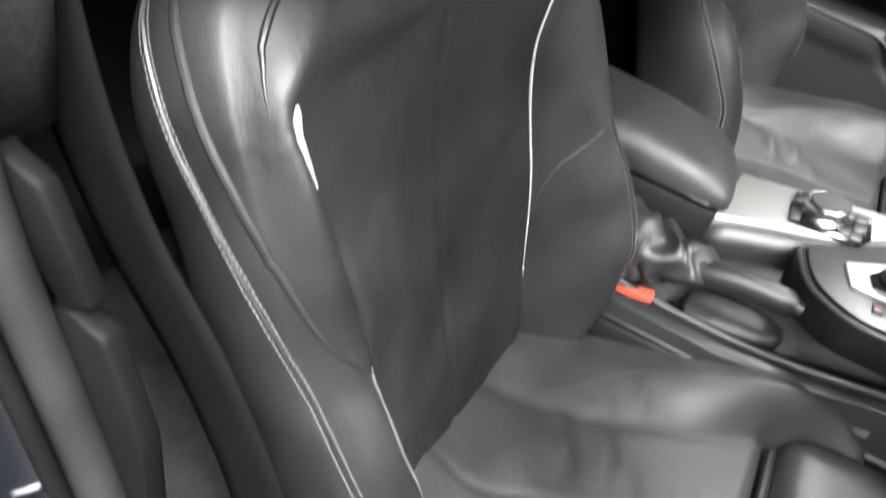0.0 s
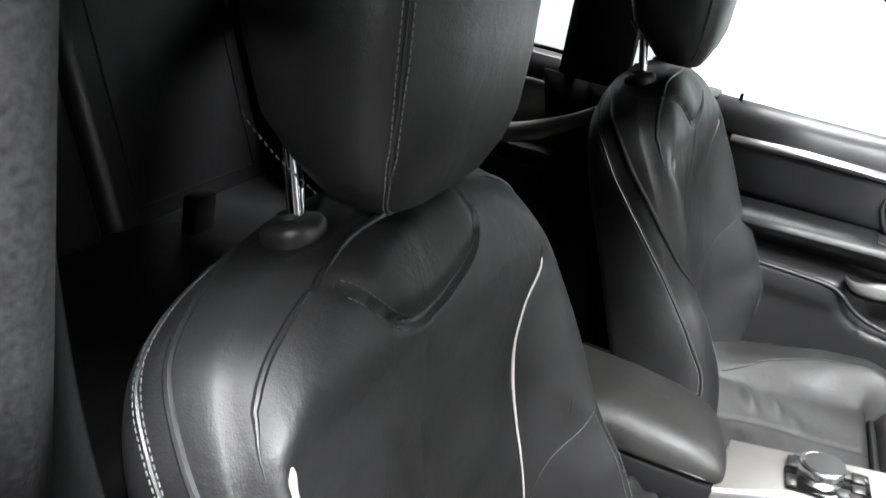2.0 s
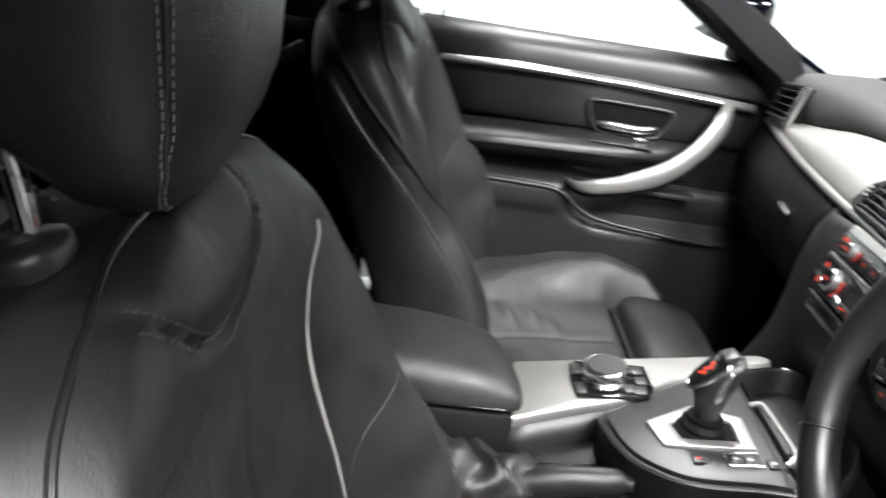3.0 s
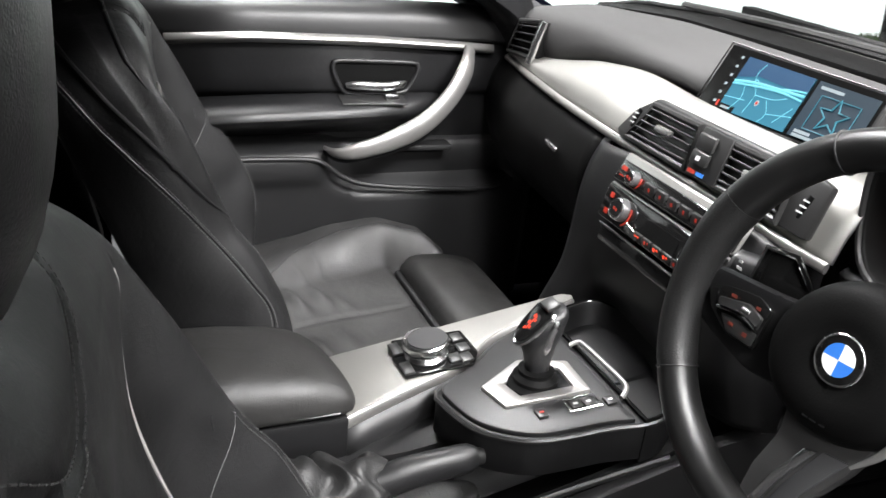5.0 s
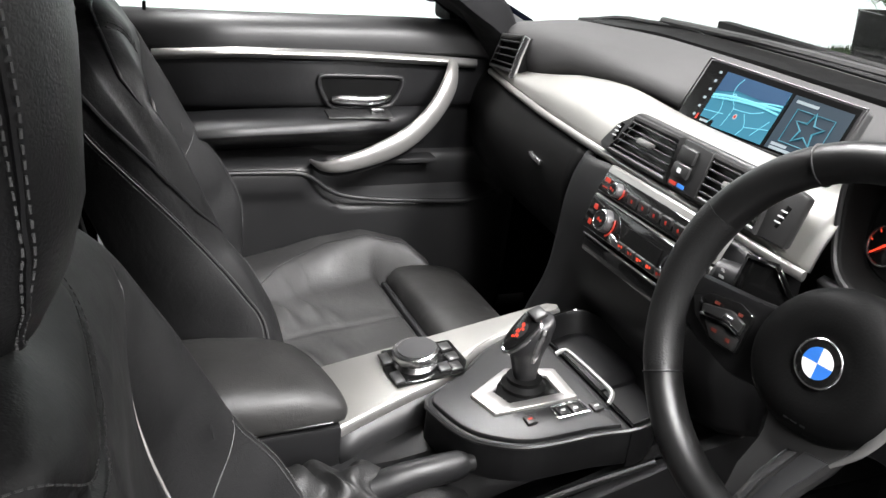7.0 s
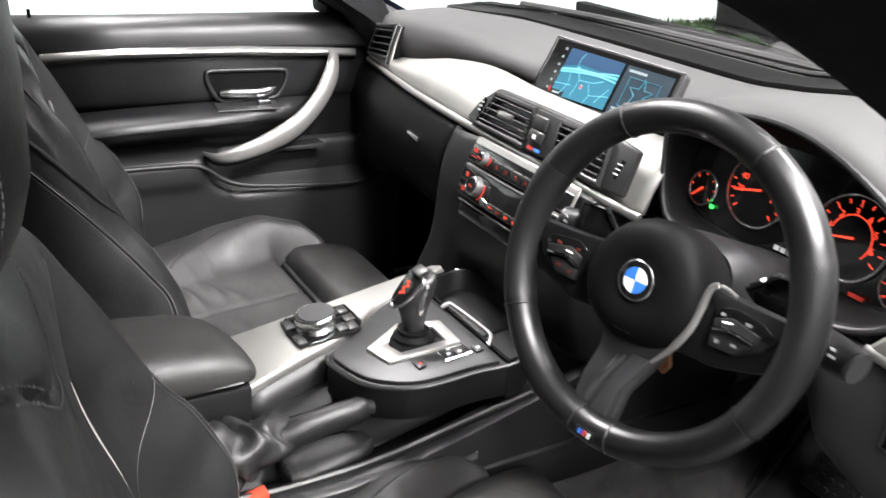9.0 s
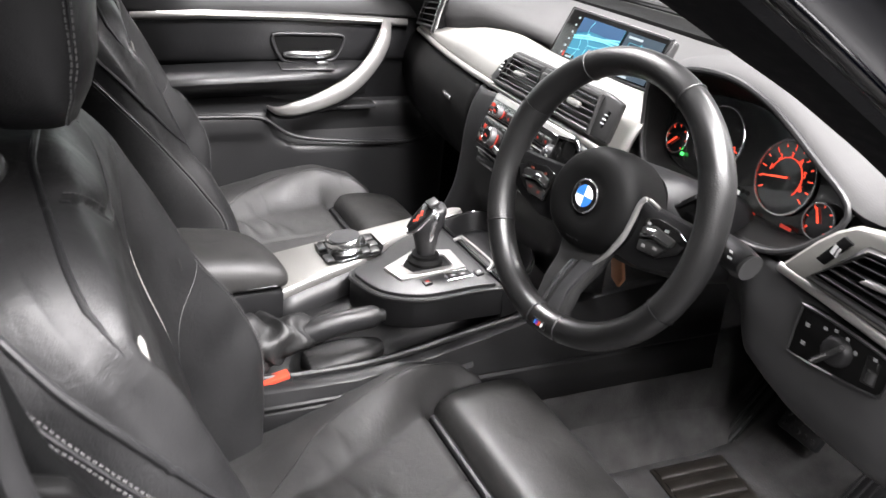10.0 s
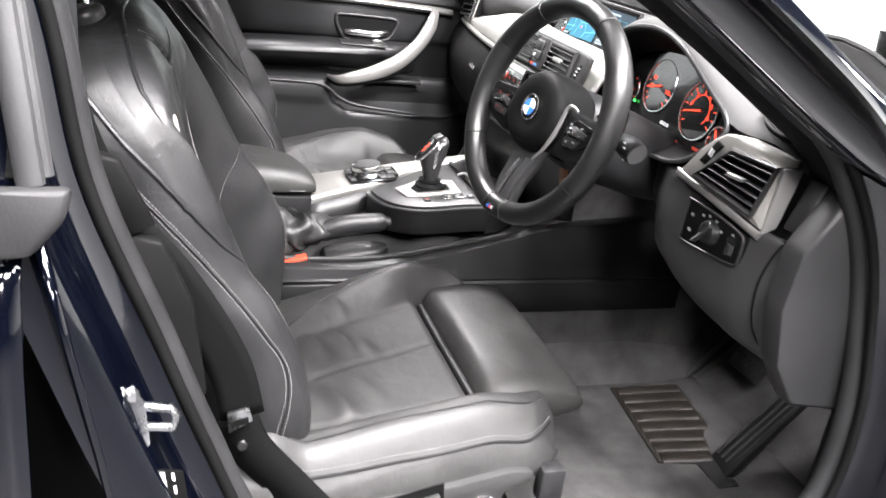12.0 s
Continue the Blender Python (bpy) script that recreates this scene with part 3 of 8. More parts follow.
    for off in (0.0, -0.006):
        part("stitching", stitches(seam([(a + off, b - off * 0.3, c - off * 0.2) for a, b, c in TIP], outer, 70, 0.0008), fw), THREAD, back, "grey twin stitching under the bolster")
    part("panel_seam", tube(on_face(U_LINE, 70, 0.0004), 0.0019, 6), LEATHER, back, "raised seam round the shoulder pad")
    for off in (0.0045, -0.0045):
        part("stitching", stitches(on_face([(0.03 + (a - 0.03) * (1 - off * 7), b + off) for a, b in U_LINE], 70, 0.0010), fw), THREAD_DARK, back)
    part("centre_seam", tube(on_face([(centre_x(s), s) for s in (0.441, 0.42, 0.38, 0.33, 0.25, 0.16, 0.05)], 50, -0.0006), 0.0010, 5), LEATHER, back)
    wing = [(-0.219, 0.245), (-0.200, 0.228), (-0.177, 0.205), (-0.160, 0.17), (-0.152, 0.13), (-0.150, 0.09)]
    part("wing_seam", tube(on_face(wing, 30, -0.0005), 0.0009, 5), LEATHER, back)
    edge = [(-0.219, 0.245), (-0.224, 0.20), (-0.226, 0.15), (-0.228, 0.105), (-0.225, 0.05)]
    for off in (0.0, 0.008):
        part("stitching", stitches(on_face([(a + off, b) for a, b in edge], 60, 0.0008), fw), THREAD_DARK, back, "dark twin stitching along the wing")

    # headrest
    hc = at(0, 0.592, 0.002)
    hr = [(-0.066, 0.030, 0.004, 0.050), (-0.060, 0.046, -0.012, 0.088), (-0.038, 0.056, -0.034, 0.104), (-0.015, 0.062, -0.056, 0.112), (0.03, 0.063, -0.073, 0.116),
          (0.08, 0.060, -0.080, 0.116), (0.12, 0.052, -0.076, 0.110), (0.145, 0.04, -0.055, 0.088), (0.152, 0.015, -0.03, 0.05)]
    rows = []
    for z, yf, yb, wid in hr:
        row = []
        for i in range(48):
            a = 2 * math.pi * i / 48
            c, s_ = math.cos(a), math.sin(a)
            x = 1.05 * wid * math.copysign(abs(c) ** 0.36, c)
            y = (yf + yb) / 2 + (yf - yb) / 2 * math.copysign(abs(s_) ** 0.5, s_) * (1 - (0.2 * (x / wid) ** 4 if s_ > 0 else 0))
            row.append(hc + V(x, y, z))
        rows.append(row)
    cap_ = loft(rows, ring=True, cap=True)
    head_tree = BVHTree.FromBMesh(cap_)
    head = part("headrest", cap_, LEATHER, seat, "black leather headrest on steel posts", angle=70)

    def on_head(sx, off):
        out = []
        for p in spline([hc + V(sx * wid * 1.07, lerp(yb, yf, off), z) for z, yf, yb, wid in hr[0:8]], 60):
            q = head_tree.find_nearest(p)[0]
            out.append(q + V(sx * 0.0006, 0.0003, 0))
        return out

    for sg in (1, -1):
        for off in (0.90, 0.98):
            part("stitching", stitches(on_head(sg, off), V(sg, 0.4, 0)), THREAD, head, "grey twin stitching")
        part("seam", tube(on_head(sg, 0.94), 0.0012, 5), LEATHER, head)
        low_line = spline([hc + V(sg * wid * 1.035, yb + 0.004, z) for z, yf, yb, wid in hr[1:4]], 24)
        part("stitching", stitches(low_line, V(sg, 0, -0.4)), THREAD, head)
    for sg in (1, -1):
        top = at(sg * 0.087, 0.51, -0.054) + V(0, -0.012, 0.068)
        foot = at(sg * 0.087, 0.49, -0.054)
        part("headrest_post", tube([foot, top], 0.0060, 14), CHROME, seat, "chrome post")
        guide = lathe([(0.0, 0.016), (0.0085, 0.016), (0.0095, 0.0145), (0.0105, 0.0125), (0.0150, 0.0120), (0.0195, 0.0100), (0.0215, 0.0065), (0.0215, 0.002), (0.0200, -0.008), (0.0, -0.010)], at(sg * 0.087, 0.513, -0.053), up, 36)
        part("post_guide", guide, SATIN_BLACK, seat, "black plastic post guide")

    def mid_x(y):
        return outer * table(y, [(0.0, 0.045), (0.03, 0.036), (0.115, 0.014), (0.25, -0.018)])

    # cushion: cross-sections from the crease to the front
    def top(x, y):
        ax = abs(x)
        h = table(y, [(-0.08, 0.02), (0.0, 0.034), (0.12, 0.05), (0.22, 0.058), (0.29, 0.042), (0.325, 0.018), (0.338, -0.01)])
        if x * outer > 0:
            z = h * 0.8 * sstep(0.150, 0.205, ax)
        else:
            x0 = table(y, [(0.0, 0.07), (0.05, 0.078), (0.142, 0.112), (0.25, 0.155), (0.34, 0.165)])
            x1 = table(y, [(0.0, 0.115), (0.077, 0.158), (0.144, 0.178), (0.2, 0.186), (0.34, 0.192)])
            rise = [(-0.08, 0.05), (0.0, 0.08), (0.05, 0.20), (0.10, 0.34), (0.15, 0.56), (0.20, 0.74), (0.25, 0.84), (0.34, 0.88)] if driver else [(-0.08, 0.2), (0.0, 0.3), (0.08, 0.62), (0.15, 0.92), (0.22, 1.0)]
            z = h * 1.06 * table(y, rise) * sstep(x0, x1, ax)
            if driver:
                z -= 0.022 * sstep(x1, 0.262, ax) + 0.003 * math.exp(-((ax - x0 - 0.004) / 0.010) ** 2)
        z -= 0.05 * sstep(0.205, 0.262, ax) ** 2
        z -= 0.05 * sstep(0.170, 0.150, ax) * sstep(0.228, 0.243, y)
        z -= 0.004 * math.exp(-((x * outer - 0.152) / 0.006) ** 2) + 0.003 * math.exp(-((x - mid_x(y)) / 0.005) ** 2) * sstep(0.24, 0.22, y)
        z += (0.004 + 0.030 * sstep(-0.05, 0.10, x * outer)) * sstep(-0.005, -0.055, y)
        # sat-in folds of the leather
        for fx, fy, ln, ht, wd in ((-0.035, 0.050, 0.032, 0.011, 0.009), (-0.045, 0.088, 0.030, 0.010, 0.010), (-0.02, 0.12, 0.026, 0.004, 0.010), (0.115, 0.055, 0.038, 0.012, 0.012), (0.09, 0.10, 0.03, 0.004, 0.012), (0.05, 0.02, 0.04, -0.006, 0.02), (-0.11, 0.07, 0.02, 0.004, 0.007), (-0.13, 0.10, 0.02, 0.004, 0.006)):
            fx *= outer
            z += ht * math.exp(-((x - fx) / ln) ** 2 - ((y - fy - 0.25 * (x - fx)) / wd) ** 2)
        return z

    cz, cy = hip_z, hip_y
    rows = []
    for y in [lerp(-0.09, 0.222, i / 52) for i in range(53)] + [0.232, 0.242, 0.255, 0.268, 0.28, 0.29, 0.30, 0.315, 0.327, 0.335, 0.339]:
        row = []
        shrink = 1 - 0.12 * sstep(0.26, 0.34, y) ** 2
        for i in range(111):
            x = lerp(-0.255, 0.255, i / 110)
            row.append(V(cx + x * shrink, cy + y + cush, cz + top(x, y)))
        bot = 0.085 - 0.03 * sstep(0.2, 0.34, y)
        for x, dz in ((0.262, -0.03), (0.258, -0.06), (0.245, -bot), (0.1, -bot), (-0.1, -bot), (-0.245, -bot), (-0.258, -0.06), (-0.262, -0.03)):
            row.append(V(cx + x * shrink, cy + y + cush, cz + dz - 0.012 * (abs(x) > 0.26)))
        rows.append(row)
    # the cushion's paler leather holds wear and some of the light from above
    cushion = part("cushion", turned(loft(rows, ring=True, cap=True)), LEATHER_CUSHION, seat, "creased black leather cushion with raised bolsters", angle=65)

    def on_cush(xy, n=50, lift=0.0006):
        line = spline([V(a, b, 0) for a, b in xy], n)
        return [V(cx + p.x * (1 - 0.12 * sstep(0.26, 0.34, p.y) ** 2), cy + p.y + cush, cz + top(p.x, p.y) + lift) for p in line]

    inner = [(-0.088, 0.0), (-0.118, 0.035), (-0.158, 0.080), (-0.178, 0.144), (-0.186, 0.2), (-0.188, 0.26), (-0.196, 0.31), (-0.205, 0.328)]
    door = [(0.217, -0.04), (0.2165, 0.03), (0.217, 0.10), (0.222, 0.21), (0.224, 0.28), (0.214, 0.315)]
    low = [(0.238, -0.05), (0.240, 0.0), (0.243, 0.06), (0.246, 0.14), (0.247, 0.22), (0.246, 0.28), (0.236, 0.325)]
    for line_, lift in ((inner, 0.0008), (door, 0.0008)):
        pts = [(a * outer, b) for a, b in line_]
        part("stitching", turned(stitches(on_cush(pts, 70, lift), V(0, 0, 1))), THREAD_DARK, cushion, "grey stitching")
        part("seam", turned(tube(on_cush([(a - 0.003 * outer, b) for a, b in pts], 60, 0.0), 0.0015, 5)), LEATHER, cushion)
    for sg in (1, -1):
        pts = [(a * sg, b) for a, b in low]
        part("welt", turned(tube(on_cush([(a + 0.004 * sg, b) for a, b in pts], 60, 0.0005), 0.0022, 6)), LEATHER, cushion)
        part("stitching", turned(stitches(on_cush(pts, 70, 0.0008), V(sg, 0, 0.6))), THREAD, cushion, "grey stitching")
    part("centre_seam", turned(tube(on_cush([(mid_x(y), y) for y in (-0.02, 0.05, 0.115, 0.17, 0.235)], 30, -0.0015), 0.0013, 5)), LEATHER, cushion)
    part("pleat", turned(tube([V(cx + x, cy + 0.244 + cush, cz - 0.014) for x in (-0.15, -0.08, 0.0, 0.08, 0.15)], 0.0055, 8)), LEATHER, cushion, "leather pleat before the thigh support")

    # pull-out thigh support
    rows = []
    for x in (-0.166, -0.162, -0.150, -0.12, -0.06, 0.0, 0.06, 0.12, 0.150, 0.162, 0.166):
        e = 1 - 0.5 * sstep(0.14, 0.168, abs(x)) ** 2
        prof = [(0.25 + (a - 0.25) * (1.13 if driver else 1.0), b) for a, b in [(0.252, -0.045), (0.250, -0.01), (0.256, 0.012), (0.270, 0.020), (0.30, 0.022), (0.335, 0.019), (0.366, 0.010), (0.386, -0.008), (0.392, -0.034), (0.378, -0.052), (0.34, -0.056), (0.29, -0.056)]]
        m = [(0.32 + (a - 0.32) * (1 - 0.06 * (1 - e)), -0.02 + (b + 0.02) * e) for a, b in prof]
        rows.append([V(cx + x, cy + a + cush, cz + b) for a, b in [(q.x, q.y) for q in spline([V(a, b, 0) for a, b in m], 40, True)]])
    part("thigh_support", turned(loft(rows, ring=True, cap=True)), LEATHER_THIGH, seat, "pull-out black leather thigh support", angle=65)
    part("slide_block", box(cx - 0.13, cx + 0.13, cy + 0.22 + cush, cy + 0.34 + cush, cz - 0.105, cz - 0.058, 0.008), PLASTIC, seat)

    # plastic skirt with switches on the door side
    if driver:
        ox = cx + outer * 0.252
        sk = [(-0.12, 0.0), (-0.02, -0.030), (0.10, -0.036), (0.16, -0.034), (0.25, -0.030), (0.280, -0.036), (0.288, -0.048), (0.245, -0.060), (0.235, -0.105), (0.1, -0.13), (-0.1, -0.13)]
        skirt = part("skirt", turned(prism([(ox - outer * 0.02, cy + a + cush, cz + b) for a, b in sk], (outer * 0.038, 0, 0), 0.005)), SKIRT_GREY, seat, "grey-black plastic seat skirt")
        fx = ox + outer * 0.018
        part("switch_recess", turned(prism([(fx, cy + 0.035, cz - 0.035), (fx, cy + 0.155, cz - 0.024), (fx, cy + 0.160, cz - 0.075), (fx, cy + 0.030, cz - 0.085)], (outer * 0.0015, 0, 0))), PLASTIC_DARK, skirt, smooth=False)
        part("switch", turned(prism([(fx, cy + 0.055, cz - 0.050), (fx, cy + 0.150, cz - 0.036), (fx, cy + 0.150, cz - 0.070), (fx, cy + 0.055, cz - 0.082)], (outer * 0.010, 0, 0), 0.003)), SKIRT_GREY, seat, "satin black seat switch")
        part("switch", turned(prism([(fx, cy - 0.035, cz - 0.056), (fx, cy + 0.015, cz - 0.050), (fx, cy + 0.018, cz - 0.085), (fx, cy - 0.035, cz - 0.09)], (outer * 0.008, 0, 0), 0.003)), SATIN_BLACK, seat, "satin black seat switch")
        part("switch", turned(prism([(fx, cy + 0.196, cz - 0.066), (fx, cy + 0.226, cz - 0.060), (fx, cy + 0.226, cz - 0.066), (fx, cy + 0.196, cz - 0.072)], (outer * 0.003, 0, 0), 0.001)), SATIN, seat, "chrome switch bar")
        part("thigh_lever", box(cx + outer * 0.215 - 0.012, cx + outer * 0.215 + 0.012, cy + 0.30, cy + 0.335, cz - 0.095, cz - 0.045, 0.006), PLASTIC_SOFT, seat, "grey release lever")
    # rails
    for sg in (1, -1):
        part("seat_rail", box(cx + sg * 0.2 - 0.02, cx + sg * 0.2 + 0.02, cy - 0.25, cy + 0.27, 0.24, cz - 0.10, 0.004), PLASTIC_DARK, seat)
    return seat


make_seat(0.365, -0.300, 0.430, 21.5, 1, "black leather driver sport seat with grey piping, worn cushion", skew=-0.17)
make_seat(-0.410, -0.222, 0.442, 21.5, 1, "black leather passenger sport seat with grey piping beside the console", skew=0.10, shift=0.02, driver=False)


def lettering(chars, size, origin, right, up, depth=0.0003):
    """Characters of the built-in font as a flat mesh in a plane, centred on origin."""
    c = bpy.data.curves.new("t", "FONT")
    c.body, c.size, c.align_x, c.align_y, c.extrude = chars, size, "CENTER", "CENTER", depth
    ob = bpy.data.objects.new("t", c)
    scene.collection.objects.link(ob)
    bpy.context.view_layer.update()
    me = bpy.data.meshes.new_from_object(ob.evaluated_get(bpy.context.evaluated_depsgraph_get()))
    bpy.data.objects.remove(ob)
    bpy.data.curves.remove(c)
    bm = bmesh.new()
    bm.from_mesh(me)
    bpy.data.meshes.remove(me)
    r, u = Vector(right).normalized(), Vector(up).normalized()
    w = r.cross(u)
    m = Matrix((r, u, w)).transposed().to_4x4()
    m.translation = Vector(origin)
    return moved(bm, m)


# ---- steering wheel ----
WC = V(0.3725, 0.0126, 0.7996)
WA, WB, WT = radians(16.2), radians(10.5), radians(-0.5)
WN = V(math.sin(WB) * math.cos(WA), -math.cos(WA) * math.cos(WB), math.sin(WA))
wu = V(math.cos(WB), math.sin(WB), 0)
wv = WN.cross(wu)
WR = wu * math.cos(WT) - wv * math.sin(WT)
WU = wv * math.cos(WT) + wu * math.sin(WT)


def w_at(r, u, n=0.0):
    return WC + WR * r + WU * u + WN * n


def build_wheel():
    wheel = thing("steering_wheel", tuple(WC - WN * 0.05), "three-spoke black leather steering wheel with silver accents", "steering wheel")
    rc = 0.1405

    def rim_arc(a0, a1, n, closed=False, rad=0.0155):
        rows = []
        for i in range(n):
            a = radians(lerp(a0, a1, i / (n if closed else n - 1)))
            c = V(0, 0, 0) + WR * math.sin(a) + WU * math.cos(a)
            fat = rad * (1 + 0.10 * math.exp(-(((a + math.pi) % (2 * math.pi) - math.pi - radians(62)) / 0.3) ** 2) + 0.10 * math.exp(-(((a + math.pi) % (2 * math.pi) - math.pi + radians(62)) / 0.3) ** 2))
            rows.append([WC + c * (rc + fat * 0.95 * math.cos(b)) + WN * (fat * 1.05 * math.sin(b)) for b in [2 * math.pi * k / 18 for k in range(18)]])
        return loft(rows, ring=True, cap=not closed, loop=closed)

    rim = part("rim", rim_arc(0, 360, 128, True), LEATHER_WHEEL, wheel, "worn shiny black leather rim")
    for a0, a1 in ((62, 118), (-118, -62)):
        part("grip", rim_arc(a0, a1, 30, False, 0.0159), PERFORATED, rim, "perforated leather grip")
    for a in (28, 60, 120, 172, 188, -28, -60, -120):
        c = WR * math.sin(radians(a)) + WU * math.cos(radians(a))
        ring = [WC + c * (rc + 0.0152 * math.cos(b)) + WN * (0.0168 * math.sin(b)) for b in [2 * math.pi * k / 24 for k in range(24)]]
        part("seam", tube(ring, 0.0009, 5, closed=True), LEATHER, rim)
    # hub with airbag cover
    hub = []
    for k, h in ((0.0, 0.0150), (0.30, 0.0150), (0.36, 0.0162), (0.5, 0.0176), (0.68, 0.0172), (0.84, 0.0145), (0.94, 0.009), (0.99, 0.001), (1.0, -0.008), (0.98, -0.03), (0.9, -0.05)):
        row = []
        for i in range(48):
            a = 2 * math.pi * i / 48
            rr = 0.0565 * (1 + 0.03 * math.cos(2 * a) - 0.04 * math.sin(a) + 0.02 * math.cos(3 * a + 1.57))
            row.append(w_at(rr * math.cos(a) * max(k, 0.01), rr * math.sin(a) * max(k, 0.01), h))
        hub.append(row)
    cover = part("airbag_cover", loft(hub, ring=True, cap=True), PLASTIC_DARK, wheel, "black airbag cover")
    part("embossing", bars([(-0.006, 0, 0.004, 0.006), (0, 0, 0.005, 0.006), (0.007, 0, 0.004, 0.006)], w_at(0.0, -0.042, 0.0150), WR, WU, WN), PLASTIC, cover)
    # round blue and white badge, drawn as plain quarters
    badge = part("badge", lathe([(0, 0.0), (0.0172, 0.0), (0.0172, 0.0025), (0.0155, 0.0034), (0.0, 0.0034)], w_at(0, 0, 0.0150), WN, 40), GLOSS_BLACK, wheel, "round badge with blue and white quarters")
    part("badge_ring", tube([w_at(0.0168 * math.cos(a), 0.0168 * math.sin(a), 0.0179) for a in [2 * math.pi * k / 40 for k in range(40)]], 0.0009, 6, closed=True), SATIN, badge)
    for q in range(4):
        pts = [w_at(0, 0, 0.0185)] + [w_at(0.0112 * math.cos(a), 0.0112 * math.sin(a), 0.0185) for a in [math.pi / 2 * (q + k / 10) for k in range(11)]]
        part("quarter", prism(pts, WN * 0.0005), BLUE_ENAMEL if q % 2 else WHITE_ENAMEL, badge)

    def plate(poly, n0, n1, bev=0.002):
        return prism([w_at(a, b, n0) for a, b in poly], WN * (n1 - n0), bev)

    for sg in (1, -1):
        def side(pts):
            return [(sg * a, b) for a, b in pts]

        sp = part("spoke", plate(side([(0.036, 0.020), (0.070, 0.016), (0.134, 0.014), (0.140, -0.004), (0.134, -0.026), (0.108, -0.036), (0.074, -0.046), (0.036, -0.044)]), -0.020, -0.004, 0.006), PLASTIC, wheel, "black side spoke")
        part("switch_pad", plate(side([(0.067, 0.004), (0.082, 0.009), (0.109, 0.006), (0.124, -0.002), (0.116, -0.016), (0.094, -0.029), (0.069, -0.029)]), -0.006, 0.001, 0.003), GLOSS_BLACK, sp, "gloss black switch pad")
        part("rocker", plate(side([(0.070, -0.004), (0.084, 0.001), (0.110, -0.004), (0.108, -0.012), (0.084, -0.010), (0.071, -0.014)]), 0.0, 0.0045, 0.0015), SATIN_BLACK, sp, "black rocker switch")
        part("rocker_strip", plate(side([(0.071, -0.0105), (0.084, -0.0065), (0.108, -0.0095), (0.1075, -0.0125), (0.084, -0.0098), (0.0715, -0.0138)]), 0.002, 0.0062, 0.0008), CHROME, sp, "chrome strip along the rocker")
        part("thumb_roller", tube([w_at(sg * 0.079, -0.006, 0.004), w_at(sg * 0.087, -0.005, 0.004)], 0.0034, 12), SATIN, sp, "ribbed chrome thumb roller")
        part("rocker", plate(side([(0.070, -0.017), (0.086, -0.013), (0.104, -0.015), (0.094, -0.026), (0.071, -0.027)]), 0.0, 0.003, 0.0012), SATIN_BLACK, sp, "black lower switch")
        part("legend", bars([(sg * 0.076, 0.001, 0.004, 0.0025), (sg * 0.098, 0.001, 0.005, 0.0025), (sg * 0.078, -0.021, 0.004, 0.003), (sg * 0.092, -0.019, 0.005, 0.0025)], w_at(0, 0, 0.0032), WR, WU, WN), LEGEND_DIM if sg < 0 else LEGEND_GREY, sp)
        # shift paddle behind the spoke
        pad = plate(side([(0.064, 0.018), (0.089, 0.040), (0.116, 0.038), (0.118, 0.006), (0.094, 0.0)]), -0.045, -0.040, 0.002)
        pd = part("shift_paddle", pad, GLOSS_BLACK, wheel, "black shift paddle with chrome edge")
        part("paddle_edge", tube([w_at(sg * 0.066, 0.020, -0.039), w_at(sg * 0.089, 0.0405, -0.039), w_at(sg * 0.116, 0.0385, -0.039), w_at(sg * 0.1185, 0.008, -0.039)], 0.0024, 6), CHROME, pd)
    accent = [(0.083, 0.0175), (0.073, 0.0205), (0.064, 0.0205), (0.0595, 0.0145), (0.0575, -0.001), (0.053, -0.022), (0.0445, -0.043), (0.031, -0.061)]
    part("silver_accent", tube(spline([w_at(a, b, 0.006) for a, b in accent], 50), [0.0022] * 8 + [lerp(0.0026, 0.0046, k / 20) for k in range(21)] + [lerp(0.0046, 0.0012, k / 20) for k in range(21)], 10, flat=0.55, up=tuple(WR)), SILVER, wheel, "silver accent round the hub")
    low = part("spoke", plate([(-0.032, -0.040), (0.038, -0.040), (0.028, -0.070), (0.012, -0.100), (0.008, -0.134), (-0.038, -0.134), (-0.036, -0.10), (-0.028, -0.07)], -0.018, -0.003, 0.004), STALK_GREY, wheel, "grey satin lower spoke")
    part("silver_accent", plate([(-0.004, -0.068), (0.005, -0.066), (-0.010, -0.098), (-0.0195, -0.130), (-0.0275, -0.131), (-0.018, -0.098)], -0.004, 0.001, 0.0012), SATIN, low, "silver strip on the lower spoke")
    part("spoke_inlay", plate([(0.008, -0.064), (0.026, -0.062), (0.006, -0.100), (0.002, -0.128), (-0.016, -0.129), (-0.007, -0.098)], -0.004, -0.0008, 0.0012), GREY_METAL, low, "grey satin inlay")

    # three-colour tab on the rim
    tab = part("rim_tab", plate([(-0.010, -0.1465), (0.010, -0.1465), (0.010, -0.1375), (-0.010, -0.1375)], 0.0150, 0.0178, 0.0008), GLOSS_BLACK, wheel, "small tab with slanted colour stripes")
    for x, mt in ((-0.006, BLUE_ENAMEL), (-0.003, surf("purple_enamel", (0.10, 0.03, 0.25), 0.3)), (0.0, RED), (0.0045, WHITE_ENAMEL)):
        part("stripe", prism([w_at(x - 0.0015, -0.1445, 0.0178), w_at(x + 0.0012, -0.1445, 0.0178), w_at(x + 0.0025, -0.1395, 0.0178), w_at(x - 0.0002, -0.1395, 0.0178)], WN * 0.0004), mt, tab)
    return wheel


build_wheel()

